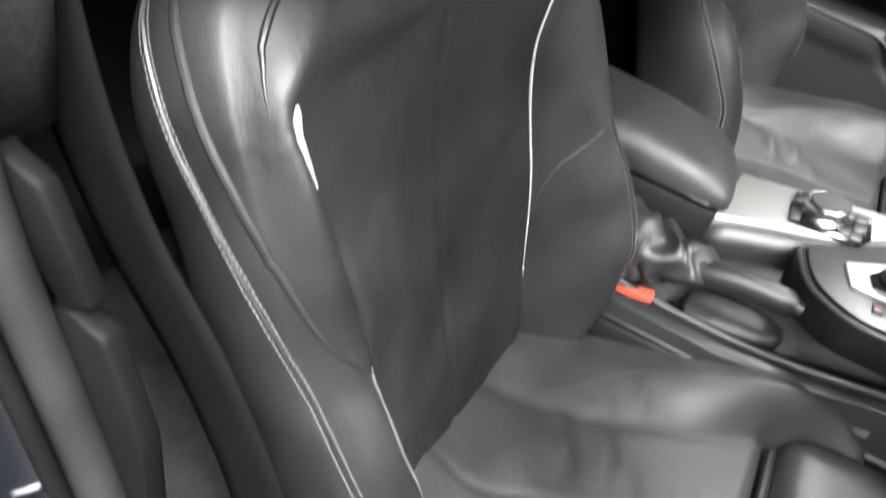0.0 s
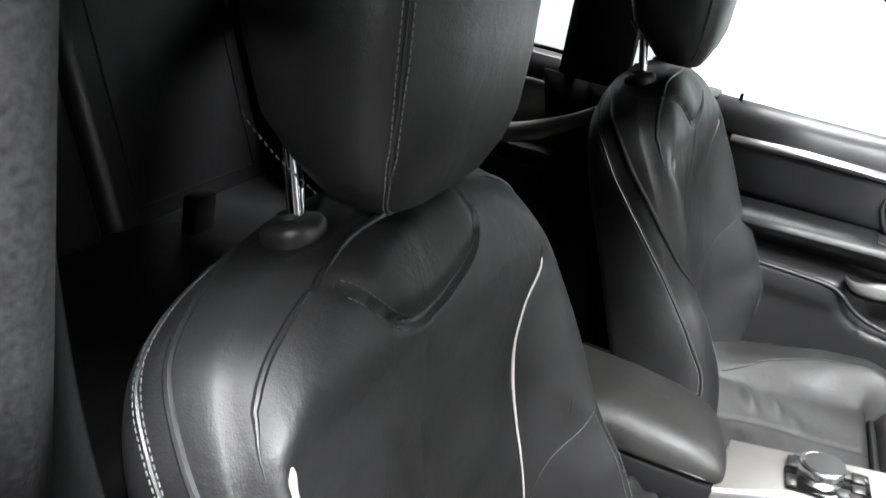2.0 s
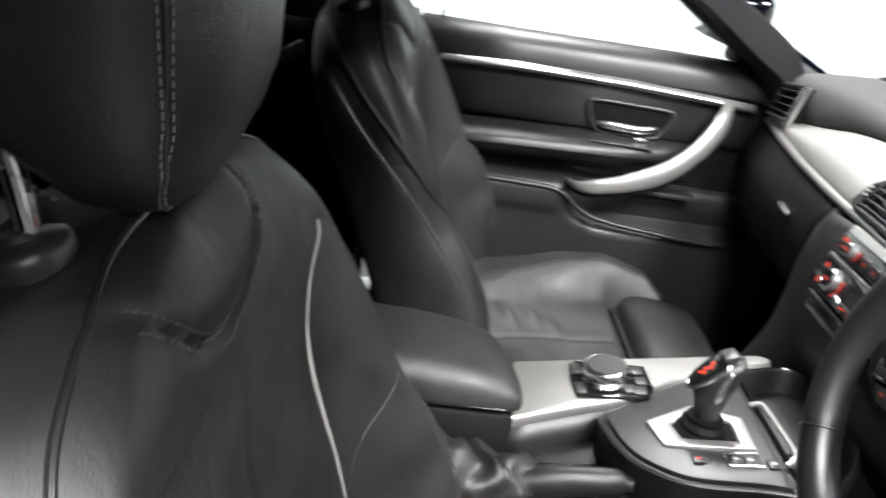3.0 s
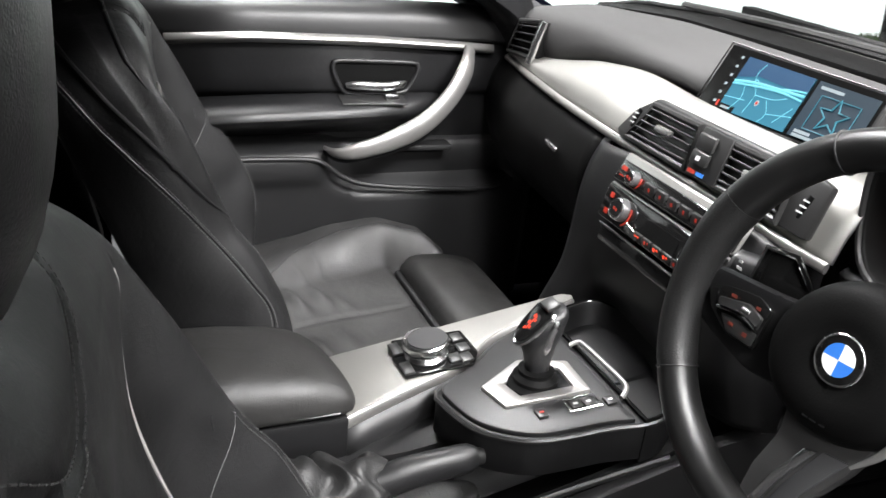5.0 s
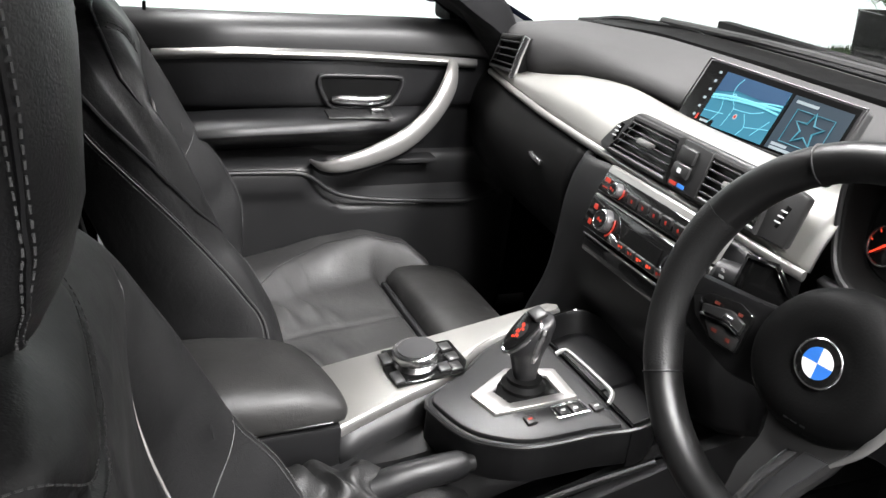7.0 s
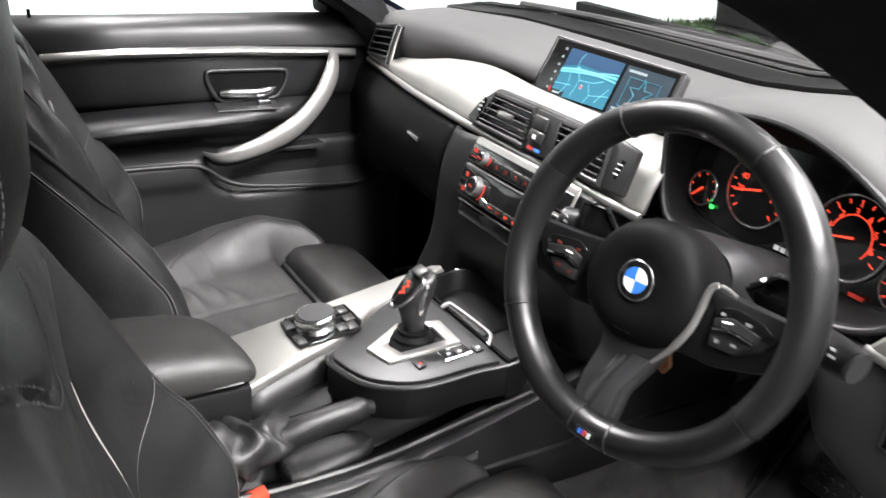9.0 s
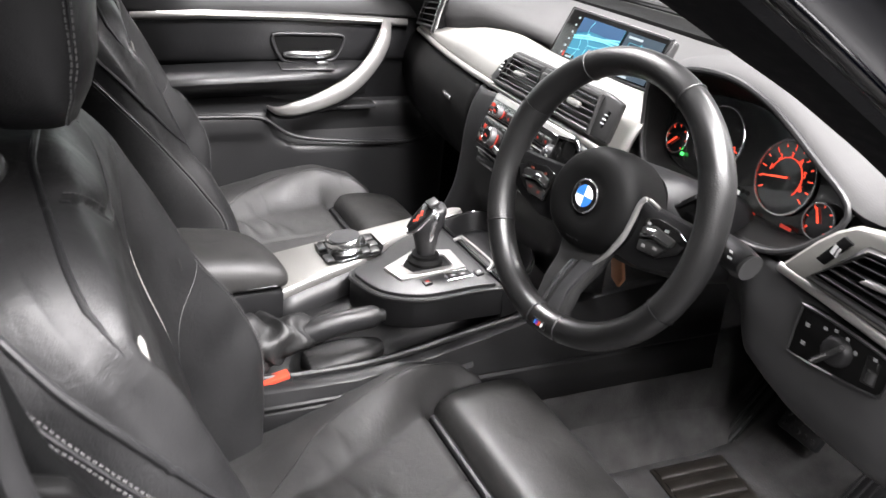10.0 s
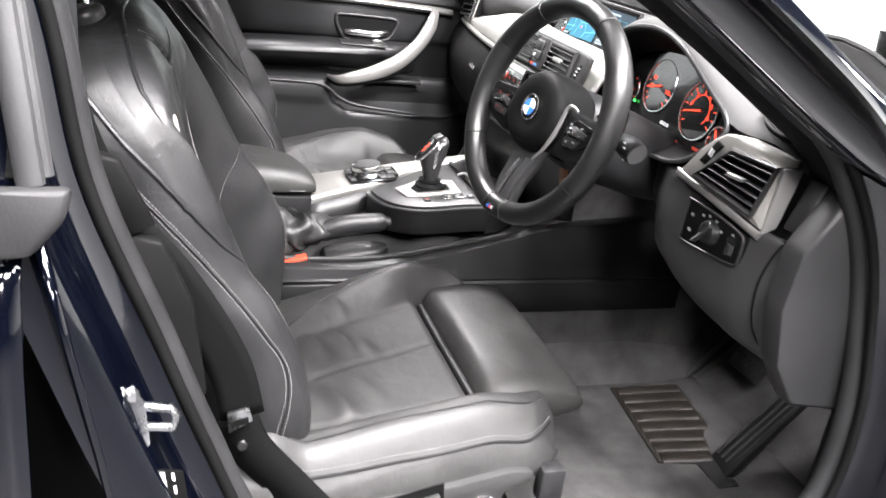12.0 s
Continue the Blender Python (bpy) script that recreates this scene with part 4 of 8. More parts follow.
# steering column with stalks
def build_column():
    col = thing("steering_column", (0.37, 0.14, 0.74), "black plastic steering column shroud with stalks", "steering column")
    rows = []
    for n, w, h, dz in ((-0.05, 0.050, 0.048, 0.0), (-0.07, 0.060, 0.055, -0.002), (-0.12, 0.062, 0.056, -0.006), (-0.19, 0.060, 0.054, -0.01), (-0.25, 0.055, 0.05, -0.01)):
        row = []
        for i in range(32):
            a = 2 * math.pi * i / 32
            row.append(WC + WN * n + wu * (w * math.copysign(abs(math.cos(a)) ** 0.6, math.cos(a))) + wv * (h * math.copysign(abs(math.sin(a)) ** 0.7, math.sin(a)) + dz - 0.006))
        rows.append(row)
    part("shroud", loft(rows, ring=True, cap=True), PLASTIC, col, "black plastic shroud")
    for sg, end in ((1, V(0.536, 0.070, 0.792)), (-1, V(0.21, 0.05, 0.79))):
        root_ = WC - WN * 0.085 + wu * sg * 0.05
        stalk = part("stalk", tube(spline([root_, root_.lerp(end, 0.5) + V(0, 0, 0.004), end], 14), [0.010] * 6 + [0.012, 0.013, 0.014, 0.0148, 0.0152, 0.015, 0.0145, 0.013], 14, flat=0.8), PLASTIC, col, "black control stalk")
        part("stalk_tip", tube([end - (end - root_).normalized() * 0.012, end + (end - root_).normalized() * 0.004], [0.0150, 0.0132], 14, flat=0.66), STALK_GREY, stalk, "grey stalk end")
        part("legend", bars([(0, 0, 0.006, 0.0022), (0.0, 0.006, 0.004, 0.0022)], end + V(-sg * 0.014, -0.0105, 0.004), (1, 0, 0), (0, 0, 1), (0, -1, 0)), WHITE_MARK, stalk)
    part("legend", bars([(-0.008, 0, 0.004, 0.002), (0, 0, 0.003, 0.003), (0.008, 0, 0.004, 0.002)], WC - WN * 0.12 + wu * 0.0645 - wv * 0.02, WN, wv, wu), WHITE_MARK, col)
    return col


build_column()
piece("key_tag", prism([(0.330, 0.075, 0.716), (0.352, 0.075, 0.712), (0.356, 0.078, 0.69), (0.346, 0.08, 0.676), (0.332, 0.08, 0.682)], (0.001, 0.004, 0), 0.001),
             surf("tan_leather_tag", (0.30, 0.12, 0.05), 0.6, grain=0.2), "tan leather key tag hanging under the column", "key tag", base=(0.34, 0.078, 0.676))


# ---- dashboard ----
# sections across the car: x and (y, z) from the windscreen to the lip
DASH = [(-0.70, (0.40, 0.842), (0.34, 0.848), (0.285, 0.842), (0.255, 0.825), (0.248, 0.800), (0.262, 0.785)),
        (-0.60, (0.46, 0.862), (0.37, 0.868), (0.285, 0.862), (0.250, 0.845), (0.243, 0.812), (0.256, 0.782)),
        (-0.50, (0.52, 0.868), (0.40, 0.874), (0.290, 0.870), (0.250, 0.855), (0.242, 0.814), (0.256, 0.785)),
        (-0.38, (0.56, 0.872), (0.42, 0.879), (0.300, 0.876), (0.258, 0.866), (0.245, 0.838), (0.258, 0.816)),
        (-0.22, (0.58, 0.874), (0.43, 0.881), (0.320, 0.876), (0.280, 0.866), (0.258, 0.850), (0.266, 0.830)),
        (-0.08, (0.59, 0.875), (0.44, 0.882), (0.340, 0.874), (0.300, 0.862), (0.270, 0.846), (0.270, 0.826)),
        (0.10, (0.59, 0.875), (0.44, 0.882), (0.340, 0.876), (0.295, 0.864), (0.266, 0.848), (0.268, 0.826)),
        (0.18, (0.585, 0.876), (0.43, 0.890), (0.300, 0.892), (0.235, 0.888), (0.205, 0.874), (0.225, 0.860)),
        (0.25, (0.58, 0.878), (0.42, 0.902), (0.290, 0.914), (0.215, 0.915), (0.190, 0.902), (0.215, 0.890)),
        (0.33, (0.57, 0.878), (0.41, 0.906), (0.290, 0.922), (0.212, 0.925), (0.186, 0.914), (0.215, 0.900)),
        (0.40, (0.55, 0.876), (0.40, 0.902), (0.285, 0.915), (0.212, 0.914), (0.186, 0.902), (0.215, 0.888)),
        (0.47, (0.52, 0.870), (0.38, 0.890), (0.280, 0.893), (0.215, 0.884), (0.190, 0.866), (0.215, 0.850)),
        (0.53, (0.49, 0.864), (0.37, 0.878), (0.280, 0.872), (0.225, 0.852), (0.198, 0.832), (0.215, 0.815)),
        (0.60, (0.46, 0.858), (0.36, 0.866), (0.280, 0.860), (0.235, 0.846), (0.210, 0.832), (0.225, 0.815)),
        (0.618, (0.45, 0.855), (0.355, 0.862), (0.281, 0.855), (0.238, 0.840), (0.214, 0.826), (0.228, 0.811)),
        (0.628, (0.44, 0.842), (0.35, 0.846), (0.284, 0.838), (0.246, 0.824), (0.226, 0.812), (0.240, 0.802))]


def across(table_rows, xs):
    """Rows of a table of sections, at other places across the car."""
    keys = [r[0] for r in table_rows]
    out = []
    for x in xs:
        row = []
        for k in range(1, len(table_rows[0])):
            pts = [V(r[0], r[k][0], r[k][1]) for r in table_rows]
            i = max(0, min(len(keys) - 2, sum(1 for q in keys if q <= x) - 1))
            p = [pts[max(0, min(len(pts) - 1, i + j - 1))] for j in range(4)]
            t = (x - p[1].x) / (p[2].x - p[1].x)
            q = 0.5 * (2 * p[1] + (p[2] - p[0]) * t + (2 * p[0] - 5 * p[1] + 4 * p[2] - p[3]) * t * t + (3 * p[1] - p[0] - 3 * p[2] + p[3]) * t ** 3)
            row.append(V(x, q.y, q.z))
        out.append(row)
    return out


def smooth_rows(rows, n):
    return [spline(r, n) for r in rows]


XS = [lerp(-0.70, 0.628, i / 88) for i in range(89)]
dash = thing("dashboard", (0, 0.35, 0.3), "dark grey dashboard with aluminium trim and air vents", "dashboard")
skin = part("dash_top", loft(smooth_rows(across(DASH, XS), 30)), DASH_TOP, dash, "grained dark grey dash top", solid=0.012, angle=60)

TRIM = [(-0.66, (0.250, 0.776), (0.247, 0.774), (0.245, 0.772), (0.246, 0.769)),
        (-0.62, (0.247, 0.786), (0.240, 0.781), (0.236, 0.776), (0.238, 0.770)),
        (-0.53, (0.247, 0.794), (0.232, 0.789), (0.221, 0.783), (0.220, 0.772)),
        (-0.45, (0.246, 0.808), (0.226, 0.800), (0.208, 0.790), (0.205, 0.774)),
        (-0.36, (0.248, 0.827), (0.222, 0.815), (0.196, 0.798), (0.190, 0.776)),
        (-0.24, (0.248, 0.840), (0.218, 0.828), (0.186, 0.804), (0.176, 0.778)),
        (-0.10, (0.243, 0.836), (0.214, 0.828), (0.184, 0.804), (0.170, 0.777)),
        (0.08, (0.243, 0.836), (0.214, 0.828), (0.184, 0.804), (0.168, 0.775)),
        (0.15, (0.238, 0.840), (0.212, 0.830), (0.184, 0.804), (0.170, 0.772)),
        (0.19, (0.230, 0.842), (0.212, 0.828), (0.190, 0.800), (0.178, 0.768))]
TX = [lerp(-0.655, 0.188, i / 60) for i in range(61)]
part("aluminium_trim", loft(smooth_rows(across(TRIM, TX), 14)), ALU_TRIM, dash, "pale aluminium trim panel", solid=0.006)
edge_line = [r[-1] + V(0, -0.003, -0.004) for r in across(TRIM, TX)]
part("bright_strip", tube(edge_line, 0.006, 10, flat=0.7, up=(0, 0, 1)), ALU, dash, "bright aluminium strip")

# glovebox side
GLOVE = [(-0.69, (0.252, 0.764), (0.235, 0.74), (0.225, 0.70), (0.235, 0.64), (0.27, 0.58), (0.36, 0.54)),
         (-0.55, (0.228, 0.764), (0.204, 0.74), (0.192, 0.70), (0.202, 0.64), (0.25, 0.58), (0.36, 0.54)),
         (-0.36, (0.194, 0.767), (0.176, 0.74), (0.168, 0.70), (0.184, 0.64), (0.235, 0.58), (0.36, 0.54)),
         (-0.205, (0.174, 0.768), (0.158, 0.745), (0.152, 0.70), (0.170, 0.64), (0.225, 0.58), (0.36, 0.54))]
GX = [lerp(-0.69, -0.205, i / 24) for i in range(25)]
# the shade under the dash is put into the lid's near-black colour
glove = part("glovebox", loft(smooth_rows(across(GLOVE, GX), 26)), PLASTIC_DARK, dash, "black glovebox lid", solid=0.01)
part("glovebox_handle", prism([(-0.336, 0.166, 0.722), (-0.290, 0.159, 0.722), (-0.290, 0.159, 0.715), (-0.336, 0.166, 0.715)], (0, -0.007, 0), 0.002), SATIN, glove, "satin silver glovebox handle")

# driver's lower panel
LOWD = [(0.19, (0.190, 0.760), (0.20, 0.74), (0.21, 0.71), (0.23, 0.68), (0.27, 0.65), (0.36, 0.62)),
        (0.30, (0.200, 0.758), (0.21, 0.74), (0.22, 0.71), (0.24, 0.68), (0.28, 0.65), (0.36, 0.62)),
        (0.425, (0.185, 0.752), (0.185, 0.73), (0.185, 0.70), (0.205, 0.66), (0.25, 0.635), (0.36, 0.60)),
        (0.455, (0.174, 0.756), (0.172, 0.73), (0.169, 0.69), (0.178, 0.645), (0.215, 0.622), (0.35, 0.59)),
        (0.52, (0.178, 0.750), (0.173, 0.72), (0.170, 0.68), (0.176, 0.635), (0.205, 0.598), (0.34, 0.55)),
        (0.62, (0.190, 0.738), (0.185, 0.715), (0.180, 0.67), (0.186, 0.620), (0.212, 0.584), (0.34, 0.53)),
        (0.67, (0.204, 0.736), (0.198, 0.71), (0.194, 0.67), (0.204, 0.614), (0.238, 0.572), (0.34, 0.52)),
        (0.70, (0.216, 0.738), (0.210, 0.71), (0.210, 0.67), (0.222, 0.600), (0.258, 0.562), (0.34, 0.51))]
LX = [lerp(0.19, 0.70, i / 50) for i in range(51)]
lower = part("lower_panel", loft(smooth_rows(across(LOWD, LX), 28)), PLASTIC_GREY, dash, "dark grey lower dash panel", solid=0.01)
part("panel_seam", tube(spline([(0.668, 0.201, 0.736), (0.660, 0.194, 0.71), (0.656, 0.189, 0.67), (0.660, 0.196, 0.622), (0.668, 0.226, 0.582)], 30), 0.0014, 6), PLASTIC_DARK, lower)


def quad_at(q, u, v):
    """A point of a four-cornered field: top left, top right, bottom right, bottom left."""
    a, b, c, d = [Vector(p) for p in q]
    return a.lerp(b, u).lerp(d.lerp(c, u), v)


def vent(parent, q, slats, tab, label, wheel_side=0):
    """An air vent in a four-cornered opening: dark well, slats, a chrome-tipped tab."""
    a, b, c, d = [Vector(p) for p in q]
    out = (b - a).cross(d - a).normalized()
    if out.y > 0:
        out = -out
    root_ = part("air_vent", prism([p - out * 0.003 for p in (a, b, c, d)], -out * 0.03), VENT_BLACK, parent, label, smooth=False)
    rim = tube([p + out * 0.003 for p in (a, b, c, d)], 0.0045, 8, closed=True)
    part("vent_frame", rim, SATIN_BLACK, root_)
    for i in range(slats):
        v = (i + 0.8) / (slats + 0.6)
        l0, r0 = quad_at(q, 0.03, v), quad_at(q, 0.97, v)
        up = (a - d).normalized()
        part("slat", prism([l0 + out * 0.0075, r0 + out * 0.0075, r0 - out * 0.003 - up * 0.001, l0 - out * 0.003 - up * 0.001], up * 0.0024, 0.0006, 1), SLAT_GREY, root_, smooth=False)
    if tab:
        u, v = tab
        m = quad_at(q, u, v) + out * 0.003
        rt, up = (b - a).normalized(), (a - d).normalized()
        part("tab", prism([m - rt * 0.013 - up * 0.004, m + rt * 0.013 - up * 0.004, m + rt * 0.013 + up * 0.004, m - rt * 0.013 + up * 0.004], out * 0.009, 0.0018), SILVER, root_, "satin chrome vent tab")
    return root_


# centre vents with the switch island between them
frame_pts = [(-0.172, 0.176, 0.786), (-0.150, 0.182, 0.815), (-0.118, 0.190, 0.838), (0.135, 0.190, 0.838), (0.168, 0.188, 0.834), (0.166, 0.172, 0.781), (-0.160, 0.170, 0.781)]
part("vent_plate", prism(frame_pts, (0, -0.010, 0.002), 0.004), SATIN_BLACK, dash, "satin black vent surround")
vent(dash, [(-0.112, 0.176, 0.833), (-0.022, 0.176, 0.833), (-0.022, 0.163, 0.787), (-0.138, 0.163, 0.787)], 5, (0.5, 0.45), "black centre air vent")
vent(dash, [(0.036, 0.176, 0.833), (0.128, 0.176, 0.833), (0.128, 0.163, 0.787), (0.036, 0.163, 0.787)], 5, (0.5, 0.45), "black centre air vent")
for sx in (-0.143, 0.147):
    part("thumb_wheel", tube([(sx - 0.001, 0.171, 0.797), (sx + 0.004, 0.177, 0.820)], 0.005, 10), PLASTIC_DARK, dash, "ribbed thumb wheel")
    part("legend", bars([(0, -0.006, 0.008, 0.0015), (0, 0, 0.008, 0.0015), (0, 0.006, 0.008, 0.0015)], (sx + 0.001, 0.1685, 0.81), (1, 0, 0), (0.2, 0.3, 1), (0, -1, 0.2)), WHITE_MARK, dash)
isl = part("switch_island", prism([(-0.012, 0.174, 0.838), (0.038, 0.174, 0.838), (0.038, 0.160, 0.786), (-0.012, 0.160, 0.786)], (0, -0.006, 0.001), 0.002), SATIN_BLACK, dash)
part("hazard_switch", prism([(-0.008, 0.166, 0.834), (0.020, 0.166, 0.834), (0.020, 0.162, 0.818), (-0.008, 0.162, 0.818)], (0, -0.005, 0), 0.002), SATIN_BLACK, isl)
part("hazard_triangle", prism([(0.000, 0.1588, 0.822), (0.012, 0.1588, 0.822), (0.006, 0.161, 0.831)], (0, -0.0006, 0)), RED_DIM, isl, "red warning triangle")
part("lock_switch", prism([(-0.008, 0.161, 0.816), (0.020, 0.161, 0.816), (0.020, 0.157, 0.802), (-0.008, 0.157, 0.802)], (0, -0.005, 0), 0.002), SATIN_BLACK, isl)
part("legend", bars([(0.006, 0, 0.006, 0.005)], (0, 0.1535, 0.809), (1, 0, 0), (0, 0.3, 1), (0, -1, 0)), WHITE_MARK, isl)
part("temperature_mark", bars([(-0.006, 0, 0.012, 0.004)], (0.006, 0.1535, 0.793), (1, 0, 0), (0, 0.3, 1), (0, -1, 0)), RED_DIM, isl)
part("temperature_mark", bars([(0.008, 0, 0.012, 0.004)], (0.006, 0.1535, 0.793), (1, 0, 0), (0, 0.3, 1), (0, -1, 0)), BLUE_ENAMEL, isl)

# centre stack below the strip
STACK = [(-0.205, (0.180, 0.768), (0.170, 0.74), (0.162, 0.70), (0.158, 0.65), (0.150, 0.60), (0.12, 0.54), (0.10, 0.46)),
         (-0.190, (0.160, 0.768), (0.146, 0.74), (0.138, 0.70), (0.134, 0.65), (0.126, 0.60), (0.10, 0.54), (0.08, 0.46)),
         (-0.160, (0.154, 0.770), (0.140, 0.74), (0.130, 0.70), (0.128, 0.65), (0.122, 0.60), (0.10, 0.54), (0.08, 0.46)),
         (-0.115, (0.158, 0.772), (0.142, 0.74), (0.130, 0.70), (0.126, 0.66), (0.130, 0.62), (0.140, 0.59), (0.15, 0.56)),
         (0.115, (0.158, 0.770), (0.142, 0.74), (0.130, 0.70), (0.126, 0.66), (0.130, 0.62), (0.140, 0.59), (0.15, 0.56)),
         (0.150, (0.158, 0.766), (0.150, 0.74), (0.142, 0.70), (0.14, 0.66), (0.145, 0.62), (0.155, 0.59), (0.165, 0.56)),
         (0.165, (0.20, 0.762), (0.20, 0.74), (0.20, 0.70), (0.20, 0.66), (0.20, 0.62), (0.20, 0.59), (0.20, 0.56))]
SX = [lerp(-0.205, 0.165, i / 40) for i in range(41)]
stack = part("centre_fascia", loft(smooth_rows(across(STACK, SX), 24)), PLASTIC, dash, "black centre stack", solid=0.01)


def face_y(z):
    return table(z, [(0.60, 0.124), (0.65, 0.124), (0.70, 0.130), (0.74, 0.142), (0.78, 0.160)])


def stack_panel(name, z0, z1, x0, x1, material, label, proud=0.008, bev=0.003):
    a, b = face_y(z0) - 0.004, face_y(z1) - 0.004
    return part(name, prism([(x0, b, z1), (x1, b, z1), (x1, a, z0), (x0, a, z0)], (0, -proud, 0.001), bev), material, stack, label)


aud = stack_panel("audio_panel", 0.744, 0.776, -0.112, 0.112, SILVER, "silver-framed audio panel", 0.006)
stack_panel("audio_face", 0.746, 0.768, -0.110, 0.110, GLOSS_BLACK, "gloss black audio controls", 0.008, 0.002)
cli = stack_panel("climate_panel", 0.698, 0.741, -0.112, 0.112, SILVER, "silver-framed climate panel", 0.006)
stack_panel("climate_face", 0.7, 0.7395, -0.1105, 0.1105, GLOSS_BLACK, "gloss black climate controls", 0.008, 0.002)
stack_panel("button_strip", 0.672, 0.694, -0.10, 0.10, GLOSS_BLACK, "row of gloss black buttons", 0.006, 0.002)


def dial(cx, z, r, label):
    y = face_y(z) - 0.012
    ax = V(0, -1, 0.32).normalized()
    d = part("dial", lathe([(0, 0.010), (r * 0.80, 0.010), (r * 0.94, 0.009), (r, 0.006), (r * 1.04, 0.0), (0, 0.0)], (cx, y, z), ax, 32), DIAL_GREY, stack, label)
    part("dial_cap", lathe([(0, 0.0012), (r * 0.70, 0.0012), (r * 0.72, 0.0), (0, 0.0)], V(cx, y, z) + ax * 0.0101, ax, 28), GLOSS_BLACK, d)
    part("dial_ring", tube([V(cx, y, z) + ax * 0.0102 + V(r * 0.86 * math.cos(a), 0, 0) + ax.cross(V(1, 0, 0)) * r * 0.86 * math.sin(a) for a in [2 * math.pi * k / 32 for k in range(32)]], r * 0.075, 6, closed=True), SATIN, d, "bright dial rim")
    part("dial_mark", bars([(-0.002, 0, 0.003, 0.003), (0.003, 0.001, 0.002, 0.003)], V(cx, y, z) + ax * 0.0114, (1, 0, 0), ax.cross(V(1, 0, 0)) * -1, ax), RED_DIM, d)
    arc = [V(cx + r * 1.3 * math.cos(a), y - 0.0012 + r * 0.35 * math.sin(a), z + r * 1.25 * math.sin(a)) for a in [radians(lerp(-60, 25, k / 10)) for k in range(11)]]
    part("dial_glow", tube(arc, 0.0011, 5), RED_DIM, d, "red lit arc")


dial(-0.072, 0.757, 0.0085, "small satin chrome volume dial")
dial(-0.068, 0.721, 0.0135, "satin chrome temperature dial")
dial(0.068, 0.721, 0.0135, "satin chrome temperature dial")
for k in range(6):
    x = -0.040 + k * 0.022
    y = face_y(0.757) - 0.0125
    part("preset_button", box(x - 0.009, x + 0.009, y - 0.003, y + 0.002, 0.7495, 0.7625, 0.001), SATIN_BLACK, stack)
    part("legend", bars([(0, 0, 0.003, 0.004)], (x, y - 0.0031, 0.756), (1, 0, 0), (0, 0, 1), (0, -1, 0)), RED_DIM, stack)
part("legend", bars([(-0.098, 0.005, 0.010, 0.005), (-0.098, -0.006, 0.010, 0.005)], (0, face_y(0.757) - 0.0128, 0.757), (1, 0, 0), (0, 0.3, 1), (0, -1, 0)), RED_DIM, stack)
part("legend", bars([(-0.096, 0.010, 0.007, 0.006), (-0.096, -0.010, 0.007, 0.006)], (0, face_y(0.72) - 0.0128, 0.72), (1, 0, 0), (0, 0.3, 1), (0, -1, 0)), RED_DIM, stack)
part("climate_display", prism([(-0.040, face_y(0.728) - 0.0125, 0.730), (0.040, face_y(0.728) - 0.0125, 0.730), (0.040, face_y(0.712) - 0.0125, 0.712), (-0.030, face_y(0.712) - 0.0125, 0.712)], (0, -0.001, 0)), GLOSS_BLACK, stack)
part("climate_button", prism([(-0.046, face_y(0.71) - 0.013, 0.716), (-0.018, face_y(0.71) - 0.013, 0.708), (-0.022, face_y(0.70) - 0.013, 0.703), (-0.046, face_y(0.70) - 0.013, 0.707)], (0, -0.003, 0), 0.001), SATIN, stack)
for k in range(6):
    x = -0.022 + k * 0.0185
    y = face_y(0.708) - 0.0125
    part("button", box(x - 0.008, x + 0.008, y - 0.003, y + 0.001, 0.703, 0.7125, 0.001), SATIN_BLACK, stack)
    part("legend", bars([(-0.002, 0, 0.003, 0.0035), (0.003, 0.001, 0.002, 0.002)], (x, y - 0.0031, 0.708), (1, 0, 0), (0, 0, 1), (0, -1, 0)), RED_GLOW if k in (0, 2, 3) else RED_DIM, stack)
part("drawer_line", box(-0.10, 0.10, face_y(0.683) - 0.012, face_y(0.683) - 0.009, 0.694, 0.696, 0.0005), SATIN, stack)

# far door-side vents
vent(dash, [(-0.600, 0.236, 0.838), (-0.524, 0.234, 0.850), (-0.530, 0.224, 0.792), (-0.622, 0.230, 0.784)], 4, None, "black side air vent")
part("vent_trim", tube([(-0.512, 0.231, 0.852), (-0.516, 0.222, 0.82), (-0.524, 0.217, 0.784)], 0.006, 10, flat=0.5), SATIN, dash, "satin silver vent edge")

# driver's side vent with silver surround
RV = [(0.569, 0.180, 0.811), (0.634, 0.194, 0.810), (0.624, 0.183, 0.751), (0.525, 0.166, 0.766)]
rim_out = [(0.484, 0.170, 0.759), (0.515, 0.174, 0.798), (0.530, 0.178, 0.814), (0.546, 0.182, 0.825), (0.579, 0.190, 0.830), (0.638, 0.214, 0.822), (0.639, 0.190, 0.738), (0.562, 0.175, 0.752)]
rim_in = [RV[3], V(*RV[3]).lerp(V(*RV[0]), 0.40), V(*RV[3]).lerp(V(*RV[0]), 0.75), RV[0], V(*RV[0]).lerp(V(*RV[1]), 0.2), RV[1], RV[2], V(*RV[2]).lerp(V(*RV[3]), 0.5)]
rim_rows = []
for k, d in ((0.0, 0.006), (0.0, 0.0), (0.10, -0.003), (0.5, -0.002), (0.94, -0.001), (1.0, 0.010)):
    rim_rows.append([V(*p).lerp(V(*q), k) + V(0, d, 0) for p, q in zip(rim_out, rim_in)])
part("vent_plate", loft(rim_rows, ring=True), ALU_TRIM, dash, "pale aluminium vent surround", solid=0.002, angle=40)
vent(dash, RV, 5, (0.50, 0.50), "black driver side air vent")
